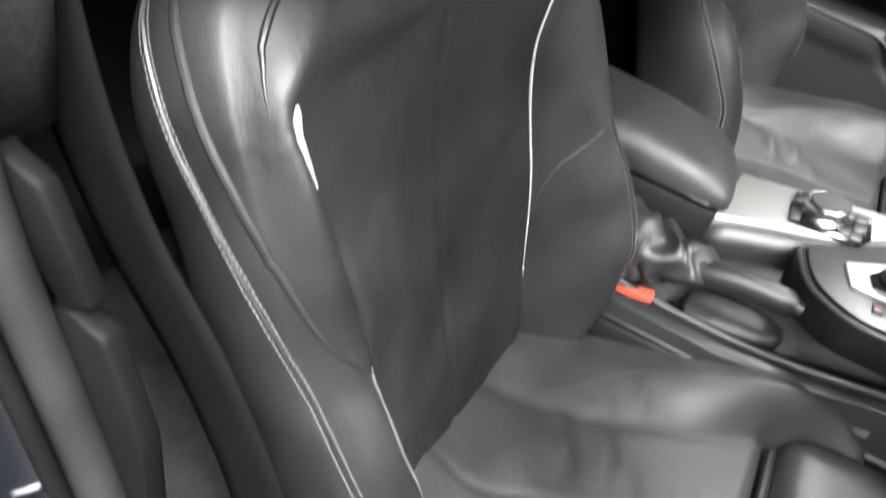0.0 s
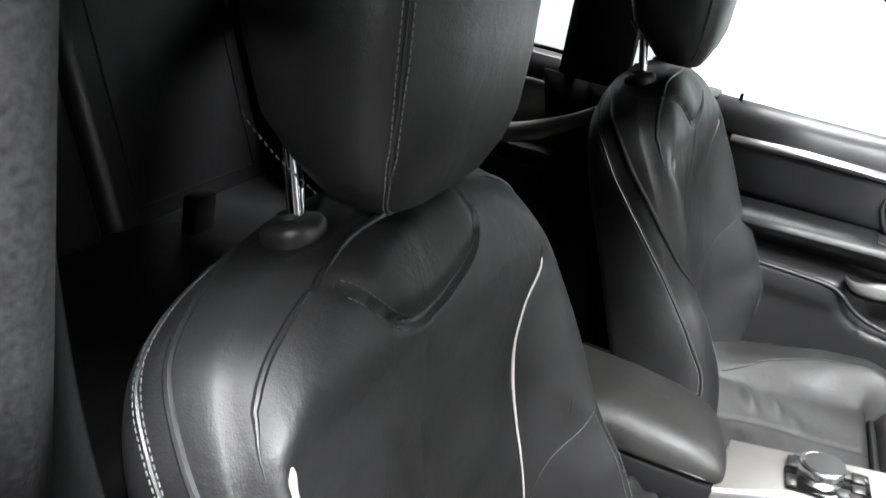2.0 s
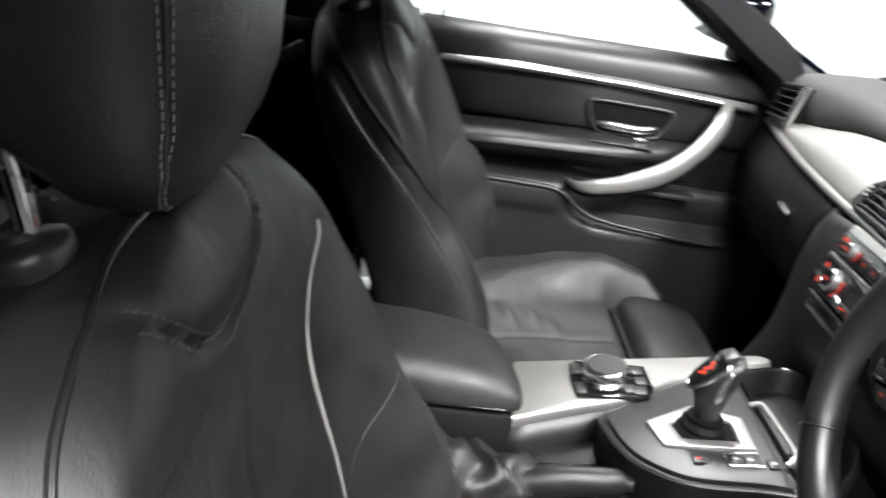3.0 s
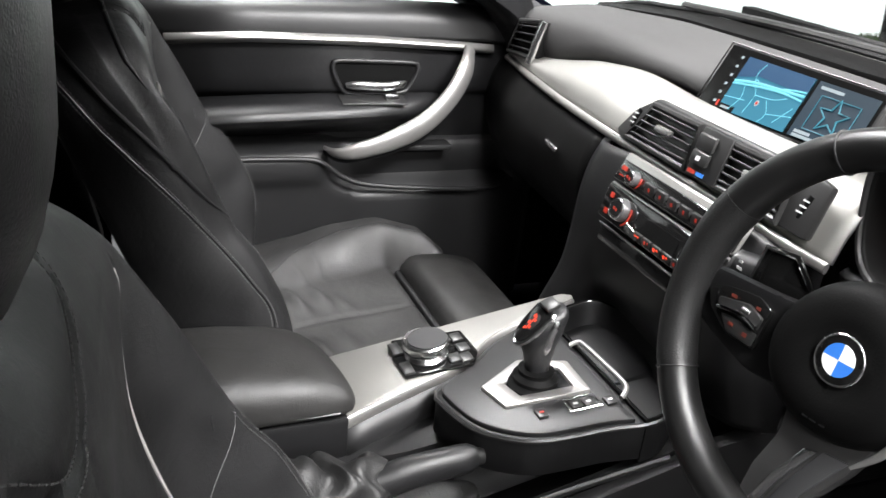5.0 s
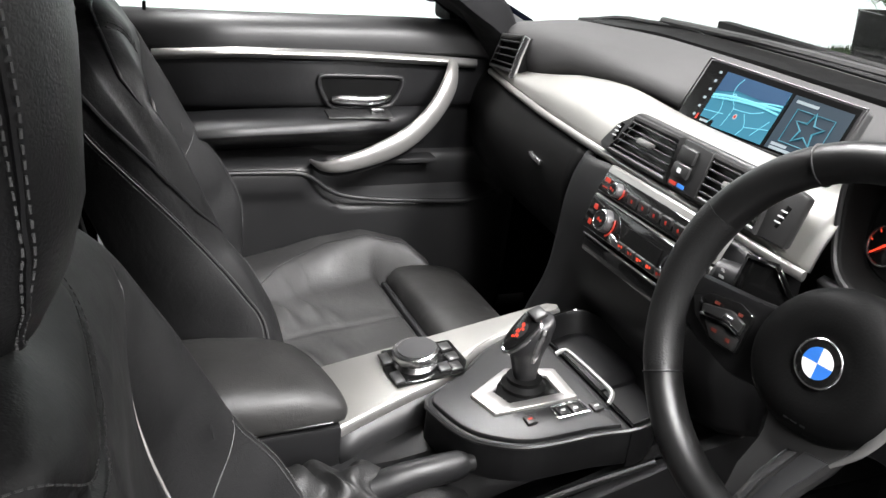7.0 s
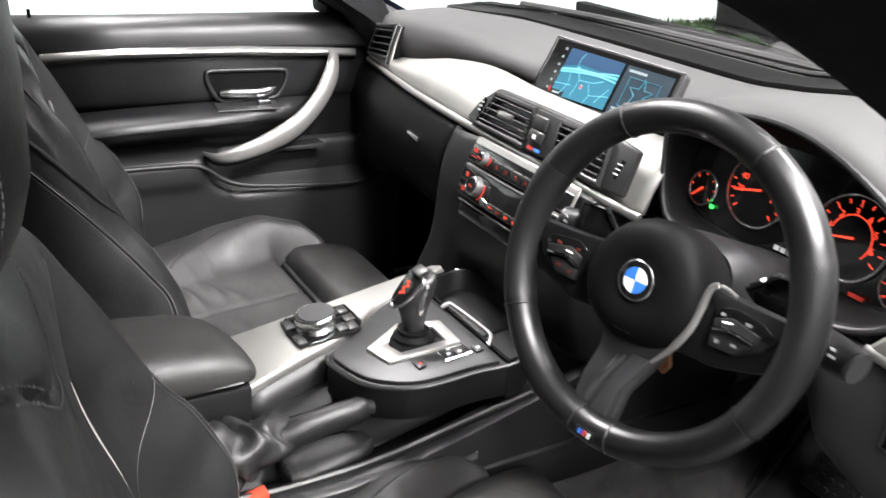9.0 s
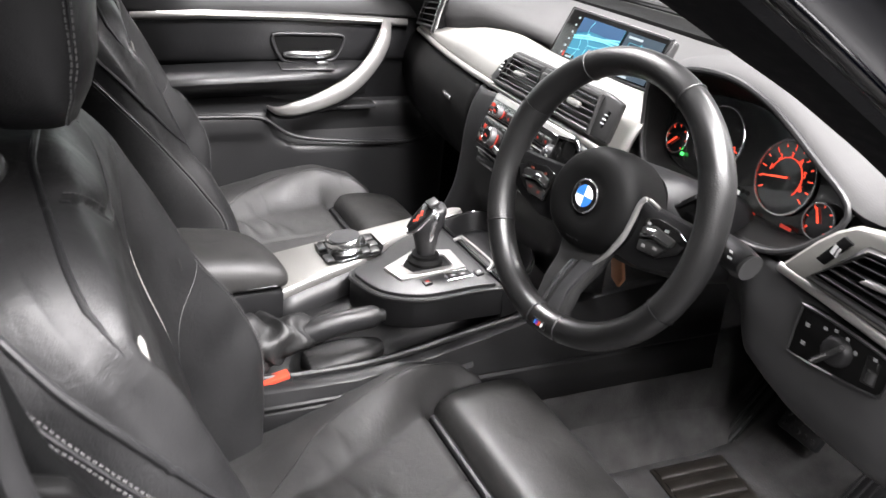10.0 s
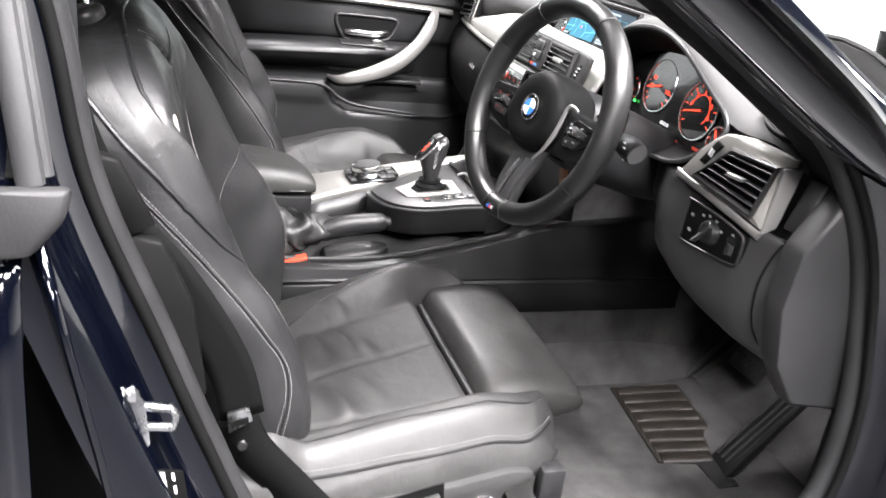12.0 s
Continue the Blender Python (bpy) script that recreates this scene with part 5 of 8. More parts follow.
# oval side-window vent at the end of the dash top
c0, la, sa = V(0.580, 0.2225, 0.848), V(0.033, -0.006, -0.007), V(0.004, 0.0105, 0.0045)
up0 = la.cross(sa).normalized()
oval = [c0 + la * math.cos(math.tau * i / 28) + sa * math.sin(math.tau * i / 28) for i in range(28)]
demist = part("demister_vent", prism([p + up0 * 0.001 for p in oval], -up0 * 0.012), VENT_BLACK, dash, "black oval side window vent", smooth=False)
part("vent_frame", tube([p + up0 * 0.002 for p in oval], 0.0016, 8, closed=True), SATIN_BLACK, demist)
for v in (-0.72, -0.36, 0.0, 0.36, 0.72):
    w = math.sqrt(1 - v * v)
    part("slat", tube([c0 + sa * v - la * w * 0.97 + up0 * 0.0022, c0 + sa * v + la * w * 0.97 + up0 * 0.0022], 0.0012, 6, flat=0.6, up=up0), SLAT_GREY, demist)
part("vent_trim", prism([(0.641, 0.195, 0.812), (0.643, 0.221, 0.813), (0.648, 0.201, 0.744), (0.640, 0.187, 0.731)], (-0.008, 0.004, 0), 0.002), SILVER, dash, "satin silver vent end")
part("bright_strip", tube(spline([(0.484, 0.167, 0.757), (0.560, 0.173, 0.747), (0.640, 0.186, 0.731)], 24), 0.0055, 10, flat=0.6, up=(0, 0, 1)), ALU, dash, "aluminium strip under the vent")
part("end_block", prism([(0.650, 0.226, 0.806), (0.650, 0.205, 0.746), (0.650, 0.30, 0.742), (0.650, 0.30, 0.815)], (0.024, 0.004, 0), 0.003), PLASTIC_SOFT, dash, "black block beside the vent")
part("thumb_wheel", prism([(0.545, 0.173, 0.816), (0.556, 0.174, 0.812), (0.536, 0.168, 0.783), (0.525, 0.168, 0.785)], (0, -0.004, 0), 0.001), PLASTIC_DARK, dash, "vent thumb wheel")
part("legend", bars([(0, 0, 0.004, 0.010), (0.005, 0, 0.002, 0.010)], (0.541, 0.1665, 0.801), (1, 0, -0.3), (0.3, 0.1, 1), (0, -1, 0)), WHITE_MARK, dash)

# light switch
sw_line = [(p.x, p.z) for p in spline([V(0.530, 0, 0.735), (0.575, 0, 0.732), (0.620, 0, 0.725), (0.626, 0, 0.716), (0.624, 0, 0.690), (0.616, 0, 0.685), (0.583, 0, 0.682), (0.527, 0, 0.680), (0.521, 0, 0.687), (0.524, 0, 0.729)], 50, True)]


def sw_at(x, z, out_=0.0):
    return V(x, lerp(0.1695, 0.1815, (x - 0.523) / 0.1) - out_, z)


ls = part("light_switch", prism([sw_at(x, z, 0.003) for x, z in sw_line], (0, 0.010, 0), 0.001), PLASTIC_DARK, dash, "black light switch panel")
part("switch_frame", tube([sw_at(x, z, 0.003) for x, z in sw_line], 0.0020, 6, closed=True), PLASTIC_SOFT, ls)
part("light_knob", lathe([(0, 0.010), (0.011, 0.010), (0.0135, 0.008), (0.016, 0.0), (0, 0)], sw_at(0.572, 0.708, 0.003), (0.1, -1, 0.12), 32), PLASTIC, ls, "round black light knob")
part("knob_grip", prism([sw_at(0.557, 0.694, 0.0125), sw_at(0.562, 0.691, 0.0125), sw_at(0.586, 0.719, 0.0125), sw_at(0.582, 0.722, 0.0125)], (0, -0.006, 0), 0.0015), SATIN_BLACK, ls, "knob grip")
part("grip_edge", tube([sw_at(0.558, 0.692, 0.0185), sw_at(0.572, 0.7075, 0.0185)], 0.0011, 6), SATIN, ls, "silver grip edge")
part("roller_well", prism([sw_at(0.601, 0.720, 0.0034), sw_at(0.616, 0.718, 0.0034), sw_at(0.616, 0.693, 0.0034), sw_at(0.601, 0.692, 0.0034)], (0, -0.001, 0), 0.0004), GLOSS_BLACK, ls)
part("roller", tube([sw_at(0.609, 0.696, 0.003), sw_at(0.610, 0.708, 0.003)], 0.005, 12), SATIN_BLACK, ls, "dimmer roller")
part("legend", bars([(-0.036, 0.010, 0.005, 0.004), (-0.036, -0.010, 0.005, 0.004), (-0.017, 0.016, 0.004, 0.003), (-0.006, 0.019, 0.004, 0.003), (0.007, 0.017, 0.004, 0.003), (0.018, 0.008, 0.004, 0.004), (0.038, 0.012, 0.004, 0.003)], sw_at(0.572, 0.708, 0.0045), (1, 0.12, 0), (0, 0, 1), (0.12, -1, 0)), LEGEND_GREY, ls)


# instrument cluster
def build_cluster():
    cl = thing("instrument_cluster", (0.34, 0.24, 0.75), "black instrument cluster with red-lit round gauges", "instrument cluster")
    bowl = []
    rim_pts = [(0.188, 0.200, 0.872), (0.25, 0.192, 0.900), (0.33, 0.188, 0.912), (0.40, 0.188, 0.900), (0.47, 0.192, 0.864), (0.522, 0.196, 0.828), (0.505, 0.180, 0.790), (0.46, 0.172, 0.762), (0.38, 0.176, 0.752), (0.28, 0.186, 0.758), (0.21, 0.196, 0.770), (0.186, 0.202, 0.81)]
    back_pts = [(0.195, 0.246, 0.850), (0.25, 0.246, 0.872), (0.33, 0.246, 0.880), (0.40, 0.244, 0.872), (0.45, 0.242, 0.848), (0.490, 0.238, 0.815), (0.488, 0.230, 0.785), (0.45, 0.226, 0.766), (0.38, 0.226, 0.762), (0.28, 0.228, 0.766), (0.21, 0.230, 0.776), (0.190, 0.238, 0.812)]
    for t in (0, 0.15, 0.5, 0.85, 1.0):
        bowl.append(spline([Vector(a).lerp(Vector(b), t) for a, b in zip(rim_pts, back_pts)], 72, True))
    part("surround", loft(bowl, ring=True), PLASTIC_DARK, cl, "black cluster surround", solid=0.004)
    part("surround_lip", tube(bowl[0], 0.0035, 8, closed=True), PLASTIC_SOFT, cl)
    part("face", prism(spline(back_pts, 60, True), (0, 0.006, 0)), GLOSS_BLACK, cl, "gloss black cluster face")
    R_, U_ = V(1, 0, 0), V(0, 0.22, 1).normalized()
    N_ = U_.cross(R_) * -1
    N_ = V(0, -1, 0.22).normalized()

    def gauge(cx, y, z, r, a0, a1, n, needle, nums, label):
        c = V(cx, y, z)
        g = part("gauge", lathe([(0, 0.001), (r, 0.001), (r, -0.004), (0, -0.004)], c, N_, 48), GLOSS_BLACK, cl, label)
        part("gauge_ring", tube([c + R_ * r * math.cos(a) + U_ * r * math.sin(a) + N_ * 0.002 for a in [2 * math.pi * k / 56 for k in range(56)]], 0.0014, 6, closed=True), SATIN, g, "thin chrome ring")
        bm = bmesh.new()
        for i in range(n):
            a = radians(lerp(a0, a1, i / (n - 1)))
            d = R_ * math.cos(a) + U_ * math.sin(a)
            w = d.cross(N_) * 0.0006
            r0, r1 = r * (0.80 if i % 2 else 0.74), r * 0.9
            bm.faces.new([bm.verts.new(c + d * p + w * q + N_ * 0.0014) for p, q in ((r0, -1), (r1, -1), (r1, 1), (r0, 1))])
        part("scale_marks", bm, RED_GLOW, g, "red lit scale marks", smooth=False)
        a = radians(needle)
        d = R_ * math.cos(a) + U_ * math.sin(a)
        w = d.cross(N_)
        part("needle", prism([c + N_ * 0.003 - d * r * 0.1 + w * 0.0012, c + N_ * 0.003 + d * r * 0.78 + w * 0.0006, c + N_ * 0.003 + d * r * 0.78 - w * 0.0006, c + N_ * 0.003 - d * r * 0.1 - w * 0.0012], N_ * 0.0008), RED_GLOW, g, "red needle", smooth=False)
        for s_, ang in nums:
            a = radians(ang)
            p = c + (R_ * math.cos(a) + U_ * math.sin(a)) * r * 0.60 + N_ * 0.0014
            part("numeral", lettering(s_, r * 0.24, p, R_, U_), RED_GLOW, g, smooth=False)
        return g

    gauge(0.216, 0.236, 0.803, 0.019, 220, -40, 7, 225, [], "small fuel gauge with red marks")
    gauge(0.287, 0.239, 0.824, 0.039, 225, -45, 17, 195, [(str(v), 225 - 270 * v / 160) for v in (20, 40, 60, 80, 100, 120, 140)], "round speedometer with red numerals")
    tc = gauge(0.402, 0.235, 0.817, 0.041, 215, -30, 13, 193, [(str(v), 205 - 36 * v) for v in (1, 2, 3, 4, 5, 6)], "round rev counter with red numerals")
    part("red_arc", tube([V(0.402, 0.235, 0.817) + R_ * 0.022 * math.cos(a) + U_ * 0.022 * math.sin(a) + N_ * 0.0016 for a in [radians(lerp(170, -40, k / 24)) for k in range(25)]], 0.0006, 4), RED_GLOW, tc)
    gauge(0.467, 0.226, 0.793, 0.019, 220, -40, 7, 120, [], "small oil temperature gauge with red marks")
    part("green_lamp", bars([(0, 0, 0.005, 0.004)], (0.238, 0.229, 0.790), R_, U_, N_, 0.001), GREEN_GLOW, cl, "small green lamp")
    part("cluster_text", bars([(-0.010, 0, 0.006, 0.005), (-0.002, 0, 0.006, 0.005), (0.006, 0, 0.006, 0.005)], (0.345, 0.222, 0.782), R_, U_, N_), WHITE_MARK, cl)
    part("cluster_text", bars([(0, 0, 0.016, 0.004)], (0.43, 0.222, 0.771), R_, U_, N_), RED_DIM, cl)
    part("cluster_text", bars([(0, 0, 0.02, 0.002), (0.01, -0.004, 0.03, 0.002)], (0.36, 0.222, 0.772), R_, U_, N_), RED_DIM, cl)


build_cluster()


# screen
def build_screen():
    sc = thing("infotainment_screen", (0, 0.27, 0.85), "wide navigation screen standing on the dash, showing a blue map", "screen")
    A, B, C, D = V(-0.120, 0.272, 0.906), V(0.108, 0.290, 0.903), V(0.106, 0.262, 0.834), V(-0.134, 0.244, 0.830)
    R_, U_ = (B - A).normalized(), (A - D).normalized()
    N_ = U_.cross(R_) * -1
    N_ = R_.cross(U_)
    if N_.y > 0:
        N_ = -N_
    part("housing", prism([A, B, C, D], -N_ * 0.018, 0.006, 3), SATIN_BLACK, sc, "black screen housing")
    part("housing_edge", tube([A, B, C, D], 0.0014, 6, closed=True), PLASTIC_SOFT, sc)
    q = [p + N_ * 0.0012 for p in (A, B, C, D)]

    def P(u, v, n=0.0):
        return quad_at(q, u, v) + N_ * n

    def patch(name, uv, mat, n=0.0006, label=""):
        return part(name, prism([P(u, v, n) for u, v in uv], N_ * 0.0003), mat, sc, label, smooth=False)

    SEA = glow("map_deep_blue", (0.004, 0.055, 0.14), 1.0)
    MAP = glow("map_blue", (0.012, 0.16, 0.25), 1.0)
    ROAD = glow("map_road", (0.14, 0.55, 0.68), 1.0)
    PANELB = glow("screen_dark_blue", (0.004, 0.022, 0.04), 1.0)
    STARLINE = glow("star_line_blue", (0.035, 0.20, 0.27), 1.0)
    TXT = glow("screen_white", (0.30, 0.36, 0.39), 1.0)
    patch("screen_glass", [(0.02, 0.03), (0.98, 0.03), (0.98, 0.97), (0.02, 0.97)], GLOSS_BLACK, 0.0, "black screen glass")
    patch("map", [(0.17, 0.12), (0.60, 0.12), (0.60, 0.95), (0.17, 0.95)], MAP, 0.0013, "blue map")
    patch("map_sea", [(0.17, 0.12), (0.60, 0.12), (0.60, 0.34), (0.45, 0.36), (0.30, 0.34), (0.17, 0.44)], SEA, 0.0019)
    patch("side_panel", [(0.625, 0.12), (0.965, 0.12), (0.965, 0.95), (0.625, 0.95)], PANELB, 0.0012, "dark blue media panel")

    def road(pts, w, mat=ROAD):
        line = spline([P(u, v, 0.0024) for u, v in pts], 24)
        part("road", tube(line, w, 4, flat=0.3, up=tuple(U_)), mat, sc)

    road([(0.17, 0.50), (0.30, 0.44), (0.45, 0.42), (0.60, 0.40)], 0.0016)
    road([(0.17, 0.54), (0.32, 0.48), (0.47, 0.45), (0.60, 0.47)], 0.0012)
    road([(0.40, 0.46), (0.50, 0.38), (0.60, 0.34)], 0.0010)
    for pts in ([(0.30, 0.15), (0.28, 0.3), (0.30, 0.46), (0.34, 0.6), (0.33, 0.9)], [(0.25, 0.52), (0.27, 0.7), (0.24, 0.92)], [(0.34, 0.6), (0.45, 0.58), (0.52, 0.5)],
                [(0.42, 0.62), (0.46, 0.8), (0.44, 0.95)], [(0.46, 0.8), (0.6, 0.72)], [(0.52, 0.88), (0.58, 0.6)], [(0.17, 0.75), (0.3, 0.72)]):
        road(pts, 0.0005)
    part("roundabout", tube([P(0.30 + 0.012 * math.cos(a), 0.44 + 0.05 * math.sin(a), 0.0016) for a in [2 * math.pi * k / 16 for k in range(16)]], 0.0006, 4, closed=True), ROAD, sc)
    patch("road_sign", [(0.325, 0.42), (0.35, 0.42), (0.35, 0.47), (0.325, 0.47)], glow("sign_green", (0.2, 0.5, 0.05), 1.0), 0.0018)
    patch("position_ring", [(0.375 + 0.012 * math.cos(a), 0.70 + 0.045 * math.sin(a)) for a in [2 * math.pi * k / 12 for k in range(12)]], TXT, 0.0016)
    patch("position_dot", [(0.375 + 0.007 * math.cos(a), 0.70 + 0.026 * math.sin(a)) for a in [2 * math.pi * k / 12 for k in range(12)]], RED_DIM, 0.002)
    for v in (0.16, 0.30, 0.44, 0.58, 0.72, 0.86):
        patch("icon", [(0.118, v - 0.02), (0.134, v - 0.02), (0.134, v + 0.02), (0.118, v + 0.02)], TXT, 0.0008)
    patch("icon", [(0.145, 0.83), (0.158, 0.83), (0.158, 0.92), (0.145, 0.92)], RED_DIM, 0.0012)
    patch("scale_box", [(0.17, 0.86), (0.27, 0.86), (0.27, 0.95), (0.17, 0.95)], GLOSS_BLACK, 0.0016)
    patch("scale_text", [(0.185, 0.89), (0.24, 0.89), (0.24, 0.925), (0.185, 0.925)], TXT, 0.002)
    for u0, u1, v in ((0.48, 0.50, 0.17), (0.515, 0.56, 0.17), (0.565, 0.60, 0.17), (0.65, 0.78, 0.20), (0.65, 0.74, 0.86), (0.65, 0.80, 0.92)):
        patch("screen_text", [(u0, v - 0.022), (u1, v - 0.022), (u1, v + 0.022), (u0, v + 0.022)], TXT, 0.0018)
    star = []
    for k in range(10):
        r = 1.0 if k % 2 == 0 else 0.42
        a = math.pi / 2 + k * math.pi / 5
        star.append(P(0.79 + 0.085 * r * math.cos(a), 0.54 - 0.26 * r * math.sin(a), 0.0020))
    part("star", tube(star, 0.0011, 5, closed=True), STARLINE, sc, "pale blue star outline")
    part("star_frame", tube([P(0.68, 0.30, 0.0020), P(0.90, 0.30, 0.0020), P(0.90, 0.80, 0.0020), P(0.68, 0.80, 0.0020)], 0.0006, 4, closed=True), STARLINE, sc)


build_screen()

# ---- centre console ----
def deck(x, y, dz=0.0):
    return V(x, y, 0.565 + 0.14 * y + dz)


def build_console():
    co = thing("centre_console", (0, -0.2, 0.25), "black centre console with aluminium plate, gear lever base and tray", "console")
    # low trough body with raised tunnel under the plate
    rows = []
    for y, zl, zr, w in ((-0.80, 0.50, 0.49, 0.125), (-0.45, 0.50, 0.48, 0.125), (-0.28, 0.495, 0.470, 0.125), (-0.15, 0.50, 0.470, 0.125), (-0.08, 0.51, 0.478, 0.124), (0.02, 0.53, 0.50, 0.122), (0.10, 0.55, 0.52, 0.120), (0.15, 0.56, 0.54, 0.118)):
        sec = [(-w - 0.015, 0.24), (-w - 0.01, 0.38), (-w, zl - 0.02), (-w + 0.012, zl), (-0.05, zl), (0.0, zl), (0.018, zl - 0.006), (0.030, zr - 0.03), (0.045, zr - 0.045), (0.085, zr - 0.045), (w - 0.020, zr - 0.035), (w - 0.012, zr), (w, zr - 0.004), (w + 0.008, zr - 0.04), (w + 0.012, 0.38), (w + 0.02, 0.24)]
        rows.append([V(a, y, b) for a, b in sec])
    part("console_body", loft(rows, cap=False), PLASTIC, co, "black console body with brake trough", solid=0.006, angle=35)
    rim = spline([(0.022, -0.33, 0.492), (0.10, -0.31, 0.476), (0.114, -0.25, 0.472), (0.116, -0.15, 0.472), (0.118, -0.08, 0.480), (0.122, 0.02, 0.502), (0.130, 0.10, 0.522)], 50)
    part("console_edge", tube(rim, 0.0045, 8), PLASTIC_SOFT, co, "satin console edge")
    side = []
    for y, z1 in ((-0.42, 0.470), (-0.15, 0.466), (-0.08, 0.474), (0.02, 0.496), (0.10, 0.516), (0.16, 0.534), (0.24, 0.545), (0.34, 0.553), (0.46, 0.56)):
        side.append([V(0.128, y, z1 + 0.004), V(0.137, y, z1 - 0.004), V(0.141, y, z1 - 0.03), V(0.143, y, lerp(z1, 0.44, 0.7)), V(0.145, y, 0.445), V(0.141, y, 0.440), V(0.144, y, 0.436), V(0.146, y, 0.38)])
    part("console_side", loft(side), PLASTIC_SOFT, co, "black console side panel", solid=0.005, angle=30)
    # aluminium plate
    edge_r = [(0.001, -0.216), (-0.022, -0.144), (-0.045, -0.067), (-0.080, -0.016), (-0.098, 0.04), (-0.115, 0.109)]
    er = [(p.x, p.y) for p in spline([V(a, b, 0) for a, b in edge_r], 16)]
    poly = [(-0.116, -0.205)] + er + [(-0.124, 0.112), (-0.133, 0.100)]
    part("plate", prism([deck(a, b, 0.003) for a, b in poly], (0, 0, -0.016), 0.002), ALU_TRIM, co, "pale aluminium console plate")
    part("bright_edge", tube([deck(a + 0.002, b, -0.006) for a, b in er], 0.009, 10, flat=0.35, up=(0, 0, 1)), ALU, co, "brushed aluminium edge")
    wall = [[deck(a + 0.001, b, -0.010) for a, b in er], [deck(a + 0.008, b, -0.06) for a, b in er]]
    part("plate_wall", loft(wall), PLASTIC_SOFT, co, solid=0.004)
    # lever base
    base = [(-0.010, -0.112), (0.02, -0.114), (0.066, -0.100), (0.096, -0.072), (0.112, -0.040), (0.120, 0.02), (0.126, 0.088), (0.05, 0.145), (-0.09, 0.140), (-0.100, 0.075), (-0.088, 0.03), (-0.070, -0.016), (-0.036, -0.062)]
    bp = [(p.x, p.y) for p in spline([V(a, b, 0) for a, b in base], 60, True)]
    part("lever_base", prism([deck(a, min(b, 0.062), -0.002) for a, b in bp if b < 0.075], (0, 0, -0.045), 0.003), PLASTIC, co, "black lever base")
    inner = [(0.018 + (a - 0.018) * 0.95, min(0.01 + (b - 0.01) * 0.95, 0.052)) for a, b in bp if b < 0.068]
    part("lever_deck", prism([deck(a, b, 0.0025) for a, b in inner], (0, 0, -0.006), 0.0015), PLASTIC_SOFT, co, "satin black lever deck")
    part("base_edge", tube([deck(a, b, -0.004) for a, b in bp], 0.0028, 6, closed=True), SATIN_BLACK, co)
    # silver five-sided frame round the lever
    dia = [(0.014, -0.072), (-0.016, -0.016), (0.008, 0.034), (0.066, 0.032), (0.056, -0.062)]
    cxm, cym = 0.026, -0.014
    o_ = [deck(a, b, 0.007) for a, b in dia]
    i_ = [deck(cxm + (a - cxm) * 0.62, cym + (b - cym) * 0.62 + 0.004, 0.006) for a, b in dia]
    fr = bmesh.new()
    lo = [fr.verts.new(p - V(0, 0, 0.006)) for p in o_]
    ou = [fr.verts.new(p) for p in o_]
    inn = [fr.verts.new(p) for p in i_]
    ib = [fr.verts.new(p - V(0, 0, 0.012)) for p in i_]
    for k in range(5):
        j = (k + 1) % 5
        for a, b in ((lo, ou), (ou, inn), (inn, ib)):
            fr.faces.new((a[k], a[j], b[j], b[k]))
    bmesh.ops.bevel(fr, geom=[e for e in fr.edges if len(e.link_faces) == 2], offset=0.0015, segments=2, profile=0.5, affect="EDGES")
    part("lever_frame", fr, ALU, co, "satin silver frame round the lever")
    part("lever_well", prism([p - V(0, 0, 0.0035) for p in i_], (0, 0, -0.004)), PLASTIC_DARK, co, smooth=False)
    # tray with bright bar
    bowl = [(a, b) for a, b in bp if b > 0.062]
    bowl = [(p.x, p.y) for p in spline([V(a, b, 0) for a, b in bowl], 40)]
    bowl += [(lerp(bowl[-1][0], bowl[0][0], k / 12), 0.061) for k in range(13)]
    rows = []
    for f, dz in ((1.0, -0.050), (1.0, -0.004), (0.99, 0.002), (0.965, 0.003), (0.945, 0.0), (0.92, -0.034), (0.89, -0.038), (0.5, -0.038)):
        rows.append([deck(0.012 + (a - 0.012) * f, 0.102 + (b - 0.102) * f, dz) for a, b in bowl])
    tr = part("tray", loft(rows, ring=True, cap=True), PLASTIC, co, "deep black tray", angle=40)
    part("tray_rim", tube(rows[2], 0.0016, 6, closed=True), GLOSS_BLACK, tr, "gloss black tray rim")
    part("tray_bar", tube(spline([deck(-0.022, 0.054, 0.003), deck(-0.020, 0.062, 0.006), deck(-0.010, 0.066, 0.007), deck(0.064, 0.069, 0.007), deck(0.080, 0.066, 0.006), deck(0.088, 0.056, 0.003)], 30), 0.0028, 10), SILVER, tr, "silver bar along the tray")
    # buttons beside the lever
    for a, b, s in ((0.079, -0.032, 0.007), (0.080, 0.006, 0.007), (0.082, 0.020, 0.007), (0.088, 0.042, 0.007)):
        part("button", prism([deck(a + dx * s, b + dy * s, 0.003) for dx, dy in ((-1, -0.8), (1, -0.8), (1, 0.8), (-1, 0.8))], (0, 0, 0.003), 0.001), SATIN_BLACK, co, "satin black console button")
        part("legend", bars([(0, 0, 0.005, 0.003)], deck(a, b, 0.0061), (0, 1, 0.1), (-1, 0, 0), (0, 0, 1)), RED_DIM if b < 0 else WHITE_MARK, co)
    part("button_ring", tube([deck(a, b, 0.0055) for a, b in ((0.070, -0.004), (0.072, 0.030), (0.092, 0.030), (0.090, -0.004))], 0.0013, 6, closed=True), SATIN, co, "chrome ring round the mode buttons")
    # rotary controller
    kx, ky = -0.069, -0.104
    part("controller_plate", prism([deck(a, b, 0.003) for a, b in ((-0.112, -0.132), (-0.100, -0.050), (-0.050, -0.048), (-0.030, -0.060), (-0.034, -0.138), (-0.075, -0.142))], (0, 0, 0.004), 0.0015), GLOSS_BLACK, co, "gloss black controller plate")
